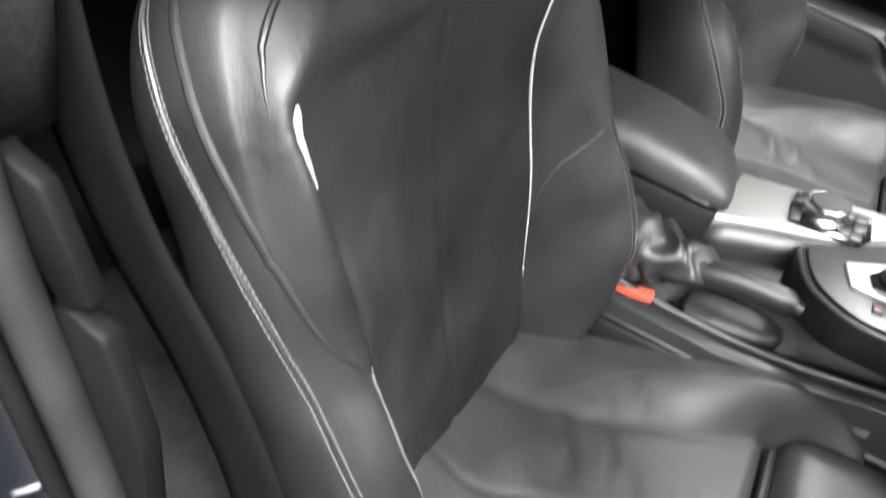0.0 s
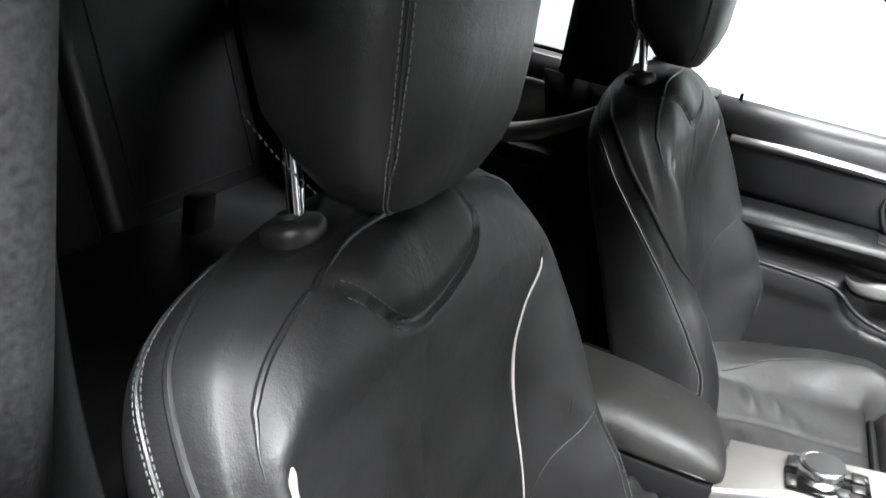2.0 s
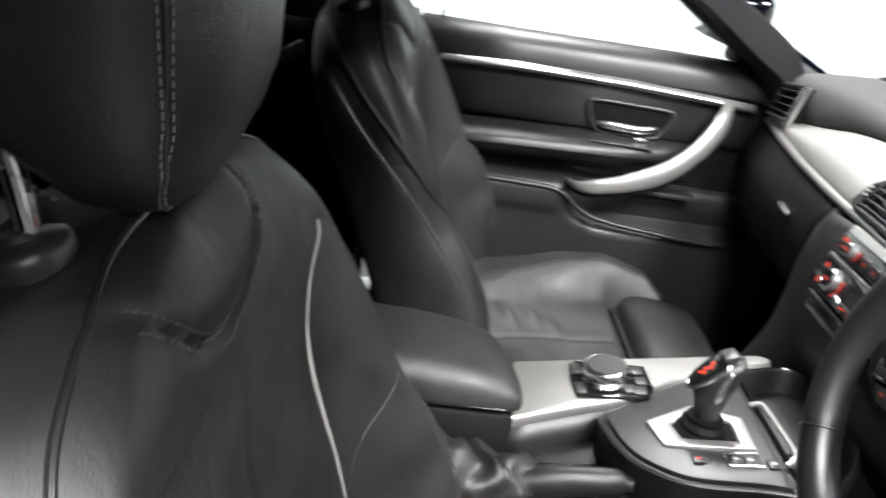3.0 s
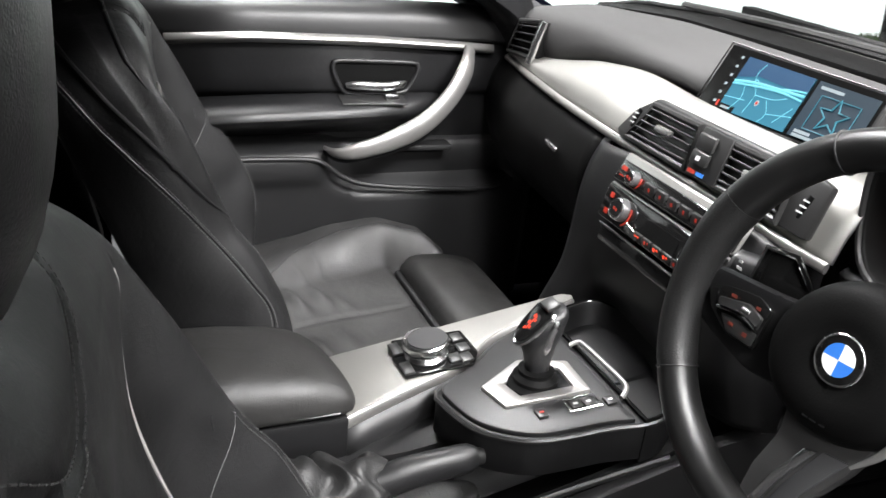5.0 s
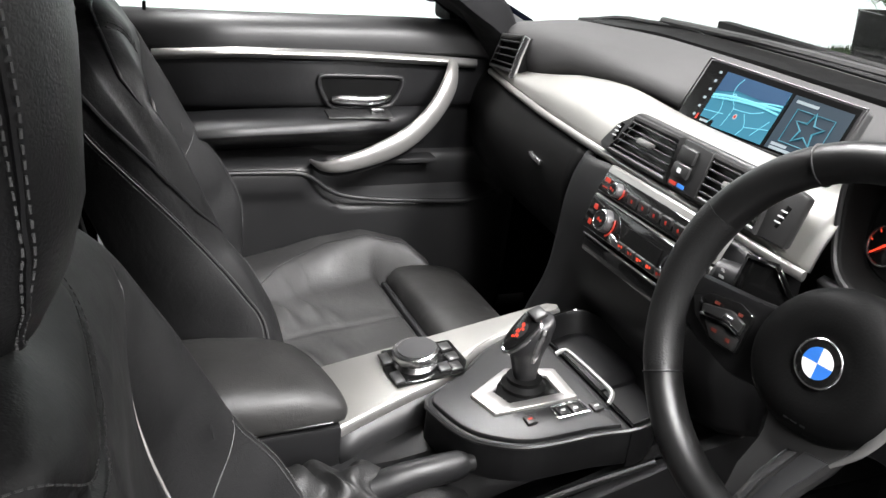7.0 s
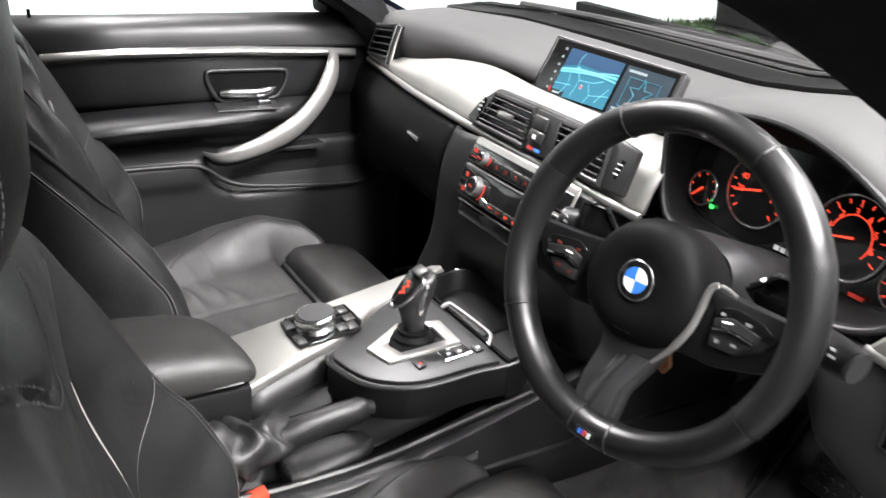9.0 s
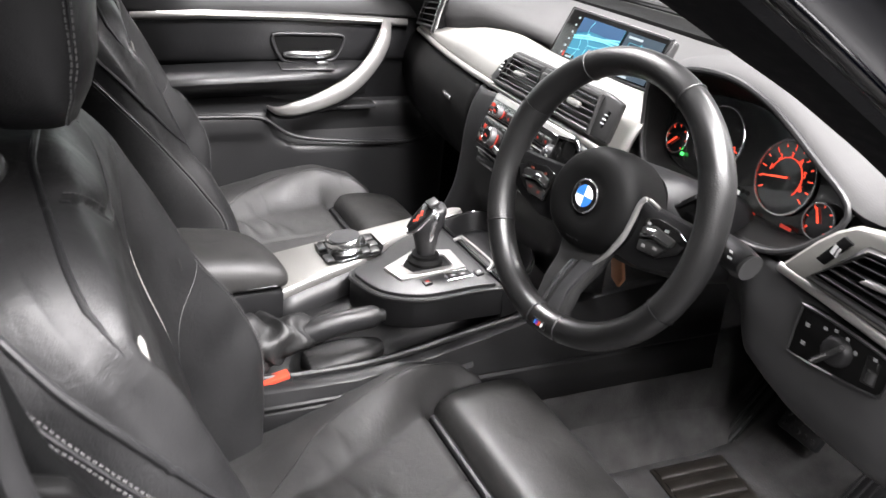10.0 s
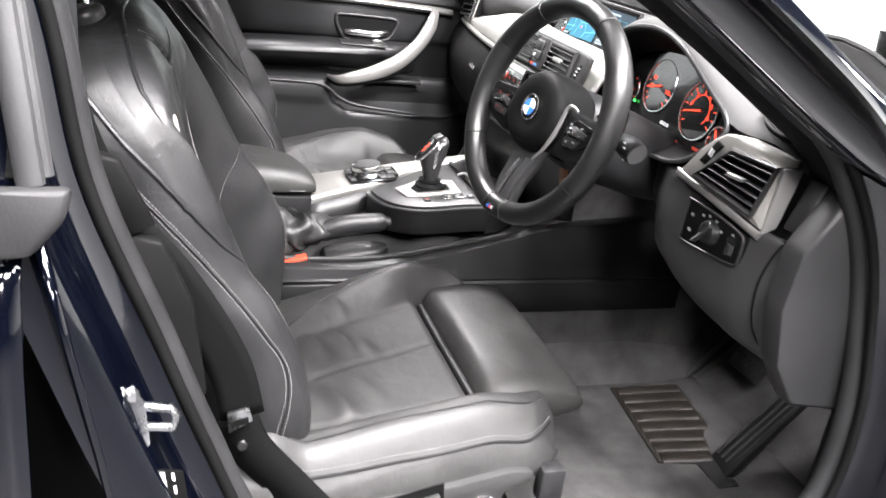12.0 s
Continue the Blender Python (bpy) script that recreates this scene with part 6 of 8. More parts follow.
    for a, b in ((-0.085, -0.062), (-0.062, -0.062), (-0.042, -0.066), (-0.088, -0.076), (-0.046, -0.078)):
        part("menu_button", prism([deck(a + dx * 0.0085, b + dy * 0.0065, 0.007) for dx, dy in ((-1, -1), (1, -1), (1, 1), (-1, 1))], (0, 0, 0.003), 0.001), SATIN_BLACK, co, "satin black menu button")
        part("button_edge", tube([deck(a - 0.008, b - 0.0068, 0.0095), deck(a + 0.008, b - 0.0068, 0.0095)], 0.0009, 6), SATIN, co, "thin silver button edge")
    for a in (-0.090, -0.048):
        part("menu_button", prism([deck(a + dx * 0.012, -0.134 + dy * 0.006, 0.007) for dx, dy in ((-1, -1), (1, -1), (1, 1), (-1, 1))], (0, 0, 0.003), 0.001), SATIN_BLACK, co)
    kb = part("controller_knob", lathe([(0, 0.0), (0.024, 0.0), (0.0255, 0.002), (0.0235, 0.0046), (0.022, 0.0066), (0.025, 0.0092), (0.0265, 0.0132), (0.0262, 0.0195), (0.0245, 0.0212), (0.0235, 0.0205), (0, 0.0205)], deck(kx, ky, 0.006), (0, -0.14, 1), 44), SATIN, co, "satin silver rotary controller")
    part("knob_top", lathe([(0, 0.0012), (0.0225, 0.0012), (0.0228, 0.0), (0, 0.0)], deck(kx, ky, 0.0270), (0, -0.14, 1), 40), SLAT_GREY, kb, "satin black touch pad")
    # armrest
    rows = []
    for y, h, w in ((-0.206, 0.005, 0.050), (-0.2065, 0.012, 0.060), (-0.211, 0.021, 0.067), (-0.220, 0.030, 0.071), (-0.235, 0.038, 0.073), (-0.26, 0.046, 0.074), (-0.32, 0.054, 0.075), (-0.42, 0.058, 0.075), (-0.52, 0.056, 0.074), (-0.54, 0.040, 0.066)):
        row = []
        for i in range(36):
            a = 2 * math.pi * i / 36
            x = -0.060 + w * math.copysign(abs(math.cos(a)) ** 0.55, math.cos(a))
            back = 0.030 * ((0.016 - x) / 0.15) ** 2 * sstep(-0.42, -0.22, y) if x < 0.016 else 0.0
            row.append(V(x, y - back, 0.554 + (h * 0.85 if math.sin(a) > 0 else 0.014) * math.copysign(abs(math.sin(a)) ** 0.72, math.sin(a))))
        rows.append(row)
    arm = part("armrest", loft(rows, ring=True, cap=True), LEATHER_THIGH, co, "padded black armrest lid", angle=65)
    part("armrest_seam", tube([V(0.0125, y, 0.551) for y in (-0.226, -0.25, -0.3, -0.4, -0.5)], 0.0014, 5), LEATHER, arm)
    part("armrest_base", box(-0.122, 0.010, -0.53, -0.214, 0.48, 0.542, 0.006), PLASTIC, co, "black armrest box")


build_console()


def build_lever():
    lv = thing("gear_lever", (0.022, -0.010, 0.565), "black and chrome automatic gear lever", "gear lever")
    spine_pts = spline([(0.025, -0.012, 0.560), (0.023, -0.012, 0.588), (0.021, -0.012, 0.612), (0.021, -0.010, 0.634), (0.022, -0.004, 0.650), (0.022, -0.001, 0.655)], 24)
    rows = []
    for i, p in enumerate(spine_pts):
        t = i / 23
        w = table(t, [(0, 0.013), (0.22, 0.0105), (0.45, 0.0135), (0.65, 0.0180), (0.82, 0.0190), (0.93, 0.0165), (1, 0.008)])
        d = table(t, [(0, 0.014), (0.22, 0.012), (0.45, 0.0165), (0.65, 0.0225), (0.82, 0.0225), (0.93, 0.0170), (1, 0.010)])
        rows.append([p + V(w * math.copysign(abs(math.cos(a)) ** 0.75, math.cos(a)), d * math.copysign(abs(math.sin(a)) ** 0.85, math.sin(a)), d * math.sin(a) * 0.30) for a in [2 * math.pi * k / 28 for k in range(28)]])
    g = part("grip", loft(rows, ring=True, cap=True), LEATHER, lv, "black leather lever grip", angle=70)
    for k in (0, 14):
        part("chrome_edge", tube([r[k] for r in rows[11:22]], [0.002, 0.003] + [0.004] * 8 + [0.003], 8), SATIN, g, "satin chrome lever edge")
    # gloss face towards the driver's seat with a chrome surround
    tilt = Matrix.Translation((0.0215, -0.0215, 0.6355)) @ Matrix.Rotation(radians(48), 4, "X")
    face = [(0.0, -0.026), (0.009, -0.020), (0.0135, -0.006), (0.0145, 0.010), (0.0125, 0.020), (-0.0125, 0.020), (-0.0145, 0.010), (-0.0135, -0.006), (-0.009, -0.020)]
    fl = [(p.x, p.y) for p in spline([V(a, b, 0) for a, b in face], 40, True)]
    fc = part("face", moved(prism([(a, b, 0.0) for a, b in fl], (0, 0, 0.005), 0.0012), tilt), GLOSS_BLACK, g, "gloss black lever face")
    part("chrome_edge", tube([tilt @ V(a * 1.06, b * 1.05, 0.002) for a, b in fl], 0.0026, 8, closed=True), SATIN, g, "satin chrome surround")
    part("top_button", moved(box(-0.0105, 0.0105, -0.008, 0.008, -0.002, 0.003, 0.002), Matrix.Translation((0.022, -0.007, 0.6585)) @ Matrix.Rotation(radians(24), 4, "X")), SATIN_BLACK, g, "grey lock button")
    part("gear_legend", bars([(-0.004, 0.008, 0.0018, 0.004), (0.002, 0.004, 0.0018, 0.003), (-0.004, -0.001, 0.0018, 0.004), (0.002, -0.005, 0.0018, 0.003), (-0.004, -0.009, 0.0018, 0.003), (-0.001, 0.0, 0.0009, 0.018)], tilt @ V(0, 0, 0.0052), tilt.to_3x3() @ V(1, 0, 0), tilt.to_3x3() @ V(0, 1, 0), tilt.to_3x3() @ V(0, 0, 1), 0.0006), RED_GLOW, fc, "red lit gear pattern")
    rows = []
    for k in range(6):
        r = 0.030 - 0.0026 * k + (0.003 if k % 2 else 0)
        rows.append([V(0.024 + r * math.cos(a), -0.013 + r * math.sin(a), 0.560 + 0.0045 * k) for a in [2 * math.pi * j / 24 for j in range(24)]])
    part("gaiter", loft(rows, ring=True, cap=True), PLASTIC_DARK, lv, "ribbed black gaiter")


build_lever()


def build_handbrake():
    hb = thing("handbrake", (0.070, -0.2, 0.43), "black leather handbrake lever with a creased gaiter", "handbrake")
    line = spline([(0.074, -0.205, 0.505), (0.076, -0.17, 0.515), (0.077, -0.13, 0.520), (0.077, -0.100, 0.522)], 14)
    grip = part("grip", tube(line, [0.017, 0.0175, 0.018, 0.018, 0.0178, 0.0176, 0.0174, 0.0172, 0.017, 0.017, 0.0168, 0.0165, 0.016, 0.012], 18, flat=0.85, up=(0, 0, 1)), LEATHER, hb, "black leather grip")
    part("release_button", tube([(0.077, -0.101, 0.522), (0.077, -0.092, 0.522)], [0.0095, 0.0085], 16), SATIN_BLACK, hb, "black release button")
    part("collar", tube([(0.0735, -0.206, 0.505), (0.0745, -0.196, 0.508)], 0.0195, 16, flat=0.85, up=(0, 0, 1)), LEATHER, grip)
    rows = []
    n = 34
    for i in range(22):
        t = i / 21
        c = V(0.070, lerp(-0.310, -0.196, t), lerp(0.484, 0.506, t ** 0.8))
        r = lerp(0.050, 0.021, t ** 0.9) * (1 + 0.12 * math.sin(t * 24 + 0.6))
        row = []
        for k in range(n):
            a = 2 * math.pi * k / n
            f = noise.noise(V(t * 5.0, math.cos(a) * 1.4, math.sin(a) * 1.4)) * 0.34
            row.append(c + V(math.cos(a) * r * (1 + f) * 1.05, 0.010 * math.sin(3 * a + t * 9), math.sin(a) * r * (1 + f) * (1.15 if math.sin(a) > 0 else 0.8)))
        rows.append(row)
    part("gaiter", loft(rows, ring=True, cap=True), BOOT_LEATHER, hb, "creased black leather gaiter", sub=1, angle=80)
    pad = [(-0.21, 0.458), (-0.16, 0.466), (-0.11, 0.470), (-0.088, 0.470)]
    rows = []
    for (y, z), w in zip(pad, (0.030, 0.030, 0.026, 0.010)):
        rows.append([V(0.074 + w * math.copysign(abs(math.cos(a)) ** 0.6, math.cos(a)), y, z + 0.012 * math.sin(a)) for a in [2 * math.pi * k / 20 for k in range(20)]])
    part("gaiter_lip", loft(rows, ring=True, cap=True), BOOT_LEATHER, hb, "stitched gaiter lip", sub=1, angle=80)


build_handbrake()


def build_buckle(x, y, z, sg):
    b = thing("belt_buckle", (x, y, z - 0.08), "black seat belt buckle with a red button between seat and console", "belt buckle", "seat belt buckles")
    part("body", moved(box(-0.011, 0.011, -0.024, 0.024, -0.085, 0.0, 0.004), Matrix.Translation((x, y, z)) @ Matrix.Rotation(radians(14), 4, "X")), PLASTIC, b, "black buckle body")
    part("release_button", moved(box(-0.0085, 0.0085, -0.021, 0.021, -0.004, 0.004, 0.002), Matrix.Translation((x, y, z + 0.001)) @ Matrix.Rotation(radians(14), 4, "X")), RED, b, "red release button")


build_buckle(0.116, -0.256, 0.470, 1)
build_buckle(-0.135, -0.235, 0.462, -1)

# ---- passenger door ----
def build_door():
    d = thing("passenger_door", (-0.72, 0, 0.25), "closed black passenger door with aluminium strip and pull handle", "car door")

    def strip(prof, y0, y1, n=2):
        return [[V(x, lerp(y0, y1, i / (n - 1)), z) for x, z in prof] for i in range(n)]

    # upper roll
    up_prof = [(-0.735, 0.842), (-0.715, 0.845), (-0.695, 0.840), (-0.680, 0.826), (-0.674, 0.806), (-0.674, 0.790), (-0.690, 0.788)]
    upr = [[V(x, y, z - 0.010 * sstep(0.15, 0.32, y) + (0.002 if y < -0.2 else 0)) for x, z in [(p.x, p.y) for p in spline([V(a, b, 0) for a, b in up_prof], 18)]] for y in (-0.37, -0.2, 0.0, 0.1, 0.2, 0.25, 0.30, 0.34)]
    part("door_top", loft(upr), PLASTIC_SOFT, d, "grained black door top", solid=0.008)
    trim = [[V(-0.671 + (0.004 if k == 1 else 0), y, z + (0.0085 if k == 0 else -0.0085 if k == 2 else 0)) for k in range(3)] for y, z in ((-0.330, 0.784), (-0.2, 0.789), (0.0, 0.786), (0.15, 0.779), (0.222, 0.774))]
    part("aluminium_strip", loft(trim), ALU, d, "bright aluminium door strip", solid=0.006)
    # main panel
    pan = [(-0.690, 0.786), (-0.684, 0.772), (-0.681, 0.74), (-0.680, 0.727), (-0.6825, 0.7245), (-0.680, 0.722), (-0.684, 0.70), (-0.700, 0.680), (-0.715, 0.62), (-0.720, 0.56)]
    part("door_panel", loft(strip([(p.x, p.y) for p in spline([V(a, b, 0) for a, b in pan], 40)], -0.37, 0.33)), LEATHER, d, "black door panel with a seam", solid=0.008)
    # armrest ledge
    arm = [(-0.690, 0.694), (-0.650, 0.691), (-0.628, 0.684), (-0.619, 0.675), (-0.621, 0.666), (-0.642, 0.652), (-0.678, 0.636), (-0.712, 0.618)]
    rows = []
    for y, k in ((-0.37, 1.0), (-0.2, 1.0), (-0.08, 1.0), (0.0, 0.9), (0.06, 0.7), (0.12, 0.4), (0.15, 0.1)):
        rows.append([V(-0.705 + (p.x + 0.705) * k, y, p.y - 0.010 * sstep(-0.1, -0.37, y)) for p in spline([V(a, b, 0) for a, b in arm], 24)])
    part("armrest", loft(rows), LEATHER, d, "padded door armrest", solid=0.006)
    sw = part("switch_plate", prism([(-0.668, -0.055, 0.6935), (-0.668, 0.06, 0.692), (-0.636, 0.06, 0.685), (-0.634, -0.055, 0.687)], (0, 0, 0.003), 0.001), SATIN_BLACK, d, "window switch plate")
    part("window_switch", box(-0.660, -0.645, 0.022, 0.046, 0.690, 0.701, 0.002), SATIN, sw, "chrome-tipped window switch")
    # lower panel with pocket
    low = [(-0.712, 0.615), (-0.690, 0.606), (-0.664, 0.598), (-0.655, 0.585), (-0.655, 0.555), (-0.664, 0.53), (-0.668, 0.45), (-0.672, 0.35), (-0.68, 0.25)]
    rows = []
    for y in [lerp(-0.37, 0.33, i / 70) for i in range(71)]:
        k = sstep(-0.09, -0.03, y) * sstep(0.31, 0.27, y)
        row = []
        for p in spline([V(a, b, 0) for a, b in low], 40):
            lim = 0.523 + 0.025 * sstep(0.0, -0.09, y)
            inn = 0.045 * k * sstep(lim - 0.012, lim + 0.022, p.y) * sstep(0.630, 0.590, p.y)
            row.append(V(p.x - inn, y, p.y))
        rows.append(row)
    part("lower_panel", loft(rows), PLASTIC_SOFT, d, "grey-black lower door panel with map pocket", solid=0.008)
    lip = spline([(-0.657, -0.37, 0.592), (-0.655, -0.15, 0.590), (-0.654, -0.085, 0.584), (-0.652, -0.045, 0.556), (-0.652, 0.0, 0.540), (-0.652, 0.1, 0.529), (-0.654, 0.22, 0.522), (-0.66, 0.285, 0.535)], 50)
    part("pocket_lip", tube(lip, 0.0045, 10), PLASTIC_SOFT, d, "rounded pocket lip")
    part("pocket_step", box(-0.70, -0.664, 0.02, 0.16, 0.594, 0.604, 0.003), PLASTIC_SOFT, d)
    # pull handle
    ctr = spline([(-0.668, 0.176, 0.775), (-0.640, 0.160, 0.745), (-0.626, 0.130, 0.700), (-0.620, 0.085, 0.658), (-0.620, 0.03, 0.630), (-0.624, -0.03, 0.611), (-0.636, -0.062, 0.604), (-0.660, -0.075, 0.606)], 34)
    wid = [table(i / 33, [(0, 0.013), (0.12, 0.017), (0.3, 0.017), (0.55, 0.019), (0.8, 0.015), (0.93, 0.010), (1, 0.006)]) for i in range(34)]
    part("pull_handle", tube(ctr, wid, 18, flat=0.5, up=(0, -0.6, 0.8)), ALU, d, "curved satin aluminium pull handle")
    under = [p + V(-0.010, 0.003, -0.010) for p in ctr]
    part("pull_backing", tube(under, [w * 0.95 for w in wid], 14, flat=0.6, up=(0, -0.6, 0.8)), PLASTIC, d, "black handle backing")
    # release lever in its bezel
    bz = [(-0.054, 0.751), (0.012, 0.7505), (0.078, 0.748), (0.087, 0.740), (0.082, 0.722), (0.070, 0.703), (0.058, 0.697), (0.010, 0.695), (-0.034, 0.696), (-0.048, 0.706), (-0.060, 0.728), (-0.063, 0.744)]
    bez = part("handle_bezel", tube([(-0.676, a, b) for a, b in [(p.x, p.y) for p in spline([V(a, b, 0) for a, b in bz], 48, True)]], 0.0042, 10, closed=True), PLASTIC_SOFT, d, "rounded handle bezel")
    part("handle_well", prism([(-0.677, a, b) for a, b in bz], (-0.004, 0, 0)), PLASTIC_DARK, bez, smooth=False)
    hl = spline([(-0.668, -0.042, 0.712), (-0.660, -0.01, 0.713), (-0.658, 0.02, 0.712), (-0.660, 0.045, 0.7135), (-0.668, 0.062, 0.716)], 24)
    part("release_lever", tube(hl, [0.005, 0.006, 0.007, 0.0075] + [0.008] * 16 + [0.0075, 0.007, 0.006, 0.005], 12, flat=0.7, up=(0, 0, 1)), SATIN, d, "chrome door release")
    part("lock_pin", tube([(-0.705, -0.335, 0.84), (-0.705, -0.335, 0.858)], 0.003, 8), PLASTIC_DARK, d, "lock pin")
    # frame, glass and outer skin
    part("outer_skin", box(-0.80, -0.78, -0.40, 0.34, 0.25, 0.83, 0.004), PAINT, d, "dark blue painted outer skin")
    part("end_cap", box(-0.78, -0.690, -0.40, -0.372, 0.25, 0.845, 0.004), PLASTIC, d)
    glass = part("window", prism([(-0.732, -0.365, 0.838), (-0.735, 0.33, 0.826), (-0.60, -0.06, 1.10), (-0.585, -0.40, 1.12)], (-0.004, 0, 0.001)), GLASS, d, "clear side window", smooth=False)
    glass.visible_shadow = False


build_door()

# rear passenger-side door and rear bench
def build_rear():
    d = thing("rear_door", (-0.72, -0.8, 0.25), "closed black rear door with grey armrest", "car door", "rear doors")
    prof = [(-0.735, 0.838), (-0.705, 0.845), (-0.685, 0.825), (-0.682, 0.79), (-0.69, 0.74), (-0.695, 0.66), (-0.69, 0.6), (-0.685, 0.45), (-0.69, 0.25)]
    part("door_panel", loft([[V(p.x, y, p.y + 0.02 * sstep(-0.9, -1.3, y)) for p in spline([V(a, b, 0) for a, b in prof], 30)] for y in (-0.47, -0.8, -1.1, -1.35)]), LEATHER, d, "black rear door panel", solid=0.008)
    part("aluminium_strip", loft([[V(-0.680, y, 0.79 + dz) for dz in (0.005, 0, -0.005)] for y in (-0.50, -0.9, -1.2)]), GREY_METAL, d, "grey metal strip", solid=0.005)
    part("pull_handle", tube(spline([(-0.66, -0.56, 0.77), (-0.63, -0.62, 0.735), (-0.63, -0.70, 0.70), (-0.66, -0.80, 0.68)], 20), 0.018, 12, flat=0.5, up=(0, 0.6, 0.8)), ALU, d, "curved aluminium pull handle")
    part("armrest", box(-0.69, -0.63, -1.1, -0.62, 0.64, 0.68, 0.012), LEATHER, d)
    g = part("window", prism([(-0.732, -0.47, 0.84), (-0.735, -1.30, 0.862), (-0.60, -1.05, 1.10), (-0.585, -0.50, 1.12)], (-0.004, 0, 0.001)), GLASS_TINT, d, "lightly tinted rear side window", smooth=False)
    g.visible_shadow = False
    part("outer_skin", box(-0.80, -0.78, -1.35, -0.42, 0.25, 0.84, 0.004), PAINT, d)
    # bench
    b = thing("rear_bench", (0, -1.2, 0.25), "black leather rear bench in deep shade", "rear seat")
    part("cushion", box(-0.66, 0.66, -1.25, -0.80, 0.30, 0.46, 0.03, 4), LEATHER, b, "black leather bench cushion")
    for x0, x1 in ((-0.66, -0.18), (-0.17, 0.17), (0.18, 0.66)):
        part("backrest", moved(box(x0, x1, -0.06, 0.06, 0.0, 0.50, 0.03, 4), Matrix.Translation((0, -1.26, 0.42)) @ Matrix.Rotation(radians(22), 4, "X")), LEATHER, b, "black leather bench back")
    for x in (-0.40, 0.40):
        part("headrest", moved(box(-0.11, 0.11, -0.045, 0.045, 0.0, 0.13, 0.025, 4), Matrix.Translation((x, -1.47, 0.92)) @ Matrix.Rotation(radians(15), 4, "X")), LEATHER, b, "black leather headrest")
    for x0, x1, y0, y1 in ((0.25, 0.60, 0.05, 0.4), (-0.6, -0.25, 0.05, 0.4)):
        mt = Matrix.Translation((0, -1.26, 0.42)) @ Matrix.Rotation(radians(22), 4, "X")
        loop_ = [mt @ V(a, 0.061, c) for a, c in ((x0, y0), (x1, y0), (x1, y1), (x0, y1))]
        part("seam", tube(loop_, 0.002, 5, closed=True), LEATHER, b)
    part("parcel_shelf", box(-0.62, 0.62, -1.95, -1.45, 0.90, 0.92, 0.008), CARPET, b, "dark parcel shelf")
    for x in (0.30, -0.30):
        bk = thing("rear_belt_buckle", (x, -1.12, 0.46), "grey-black rear belt buckle on the bench", "belt buckle", "rear belt buckles")
        part("body", box(x - 0.03, x + 0.03, -1.15, -1.12, 0.46, 0.53, 0.006), PLASTIC_SOFT, bk)


build_rear()

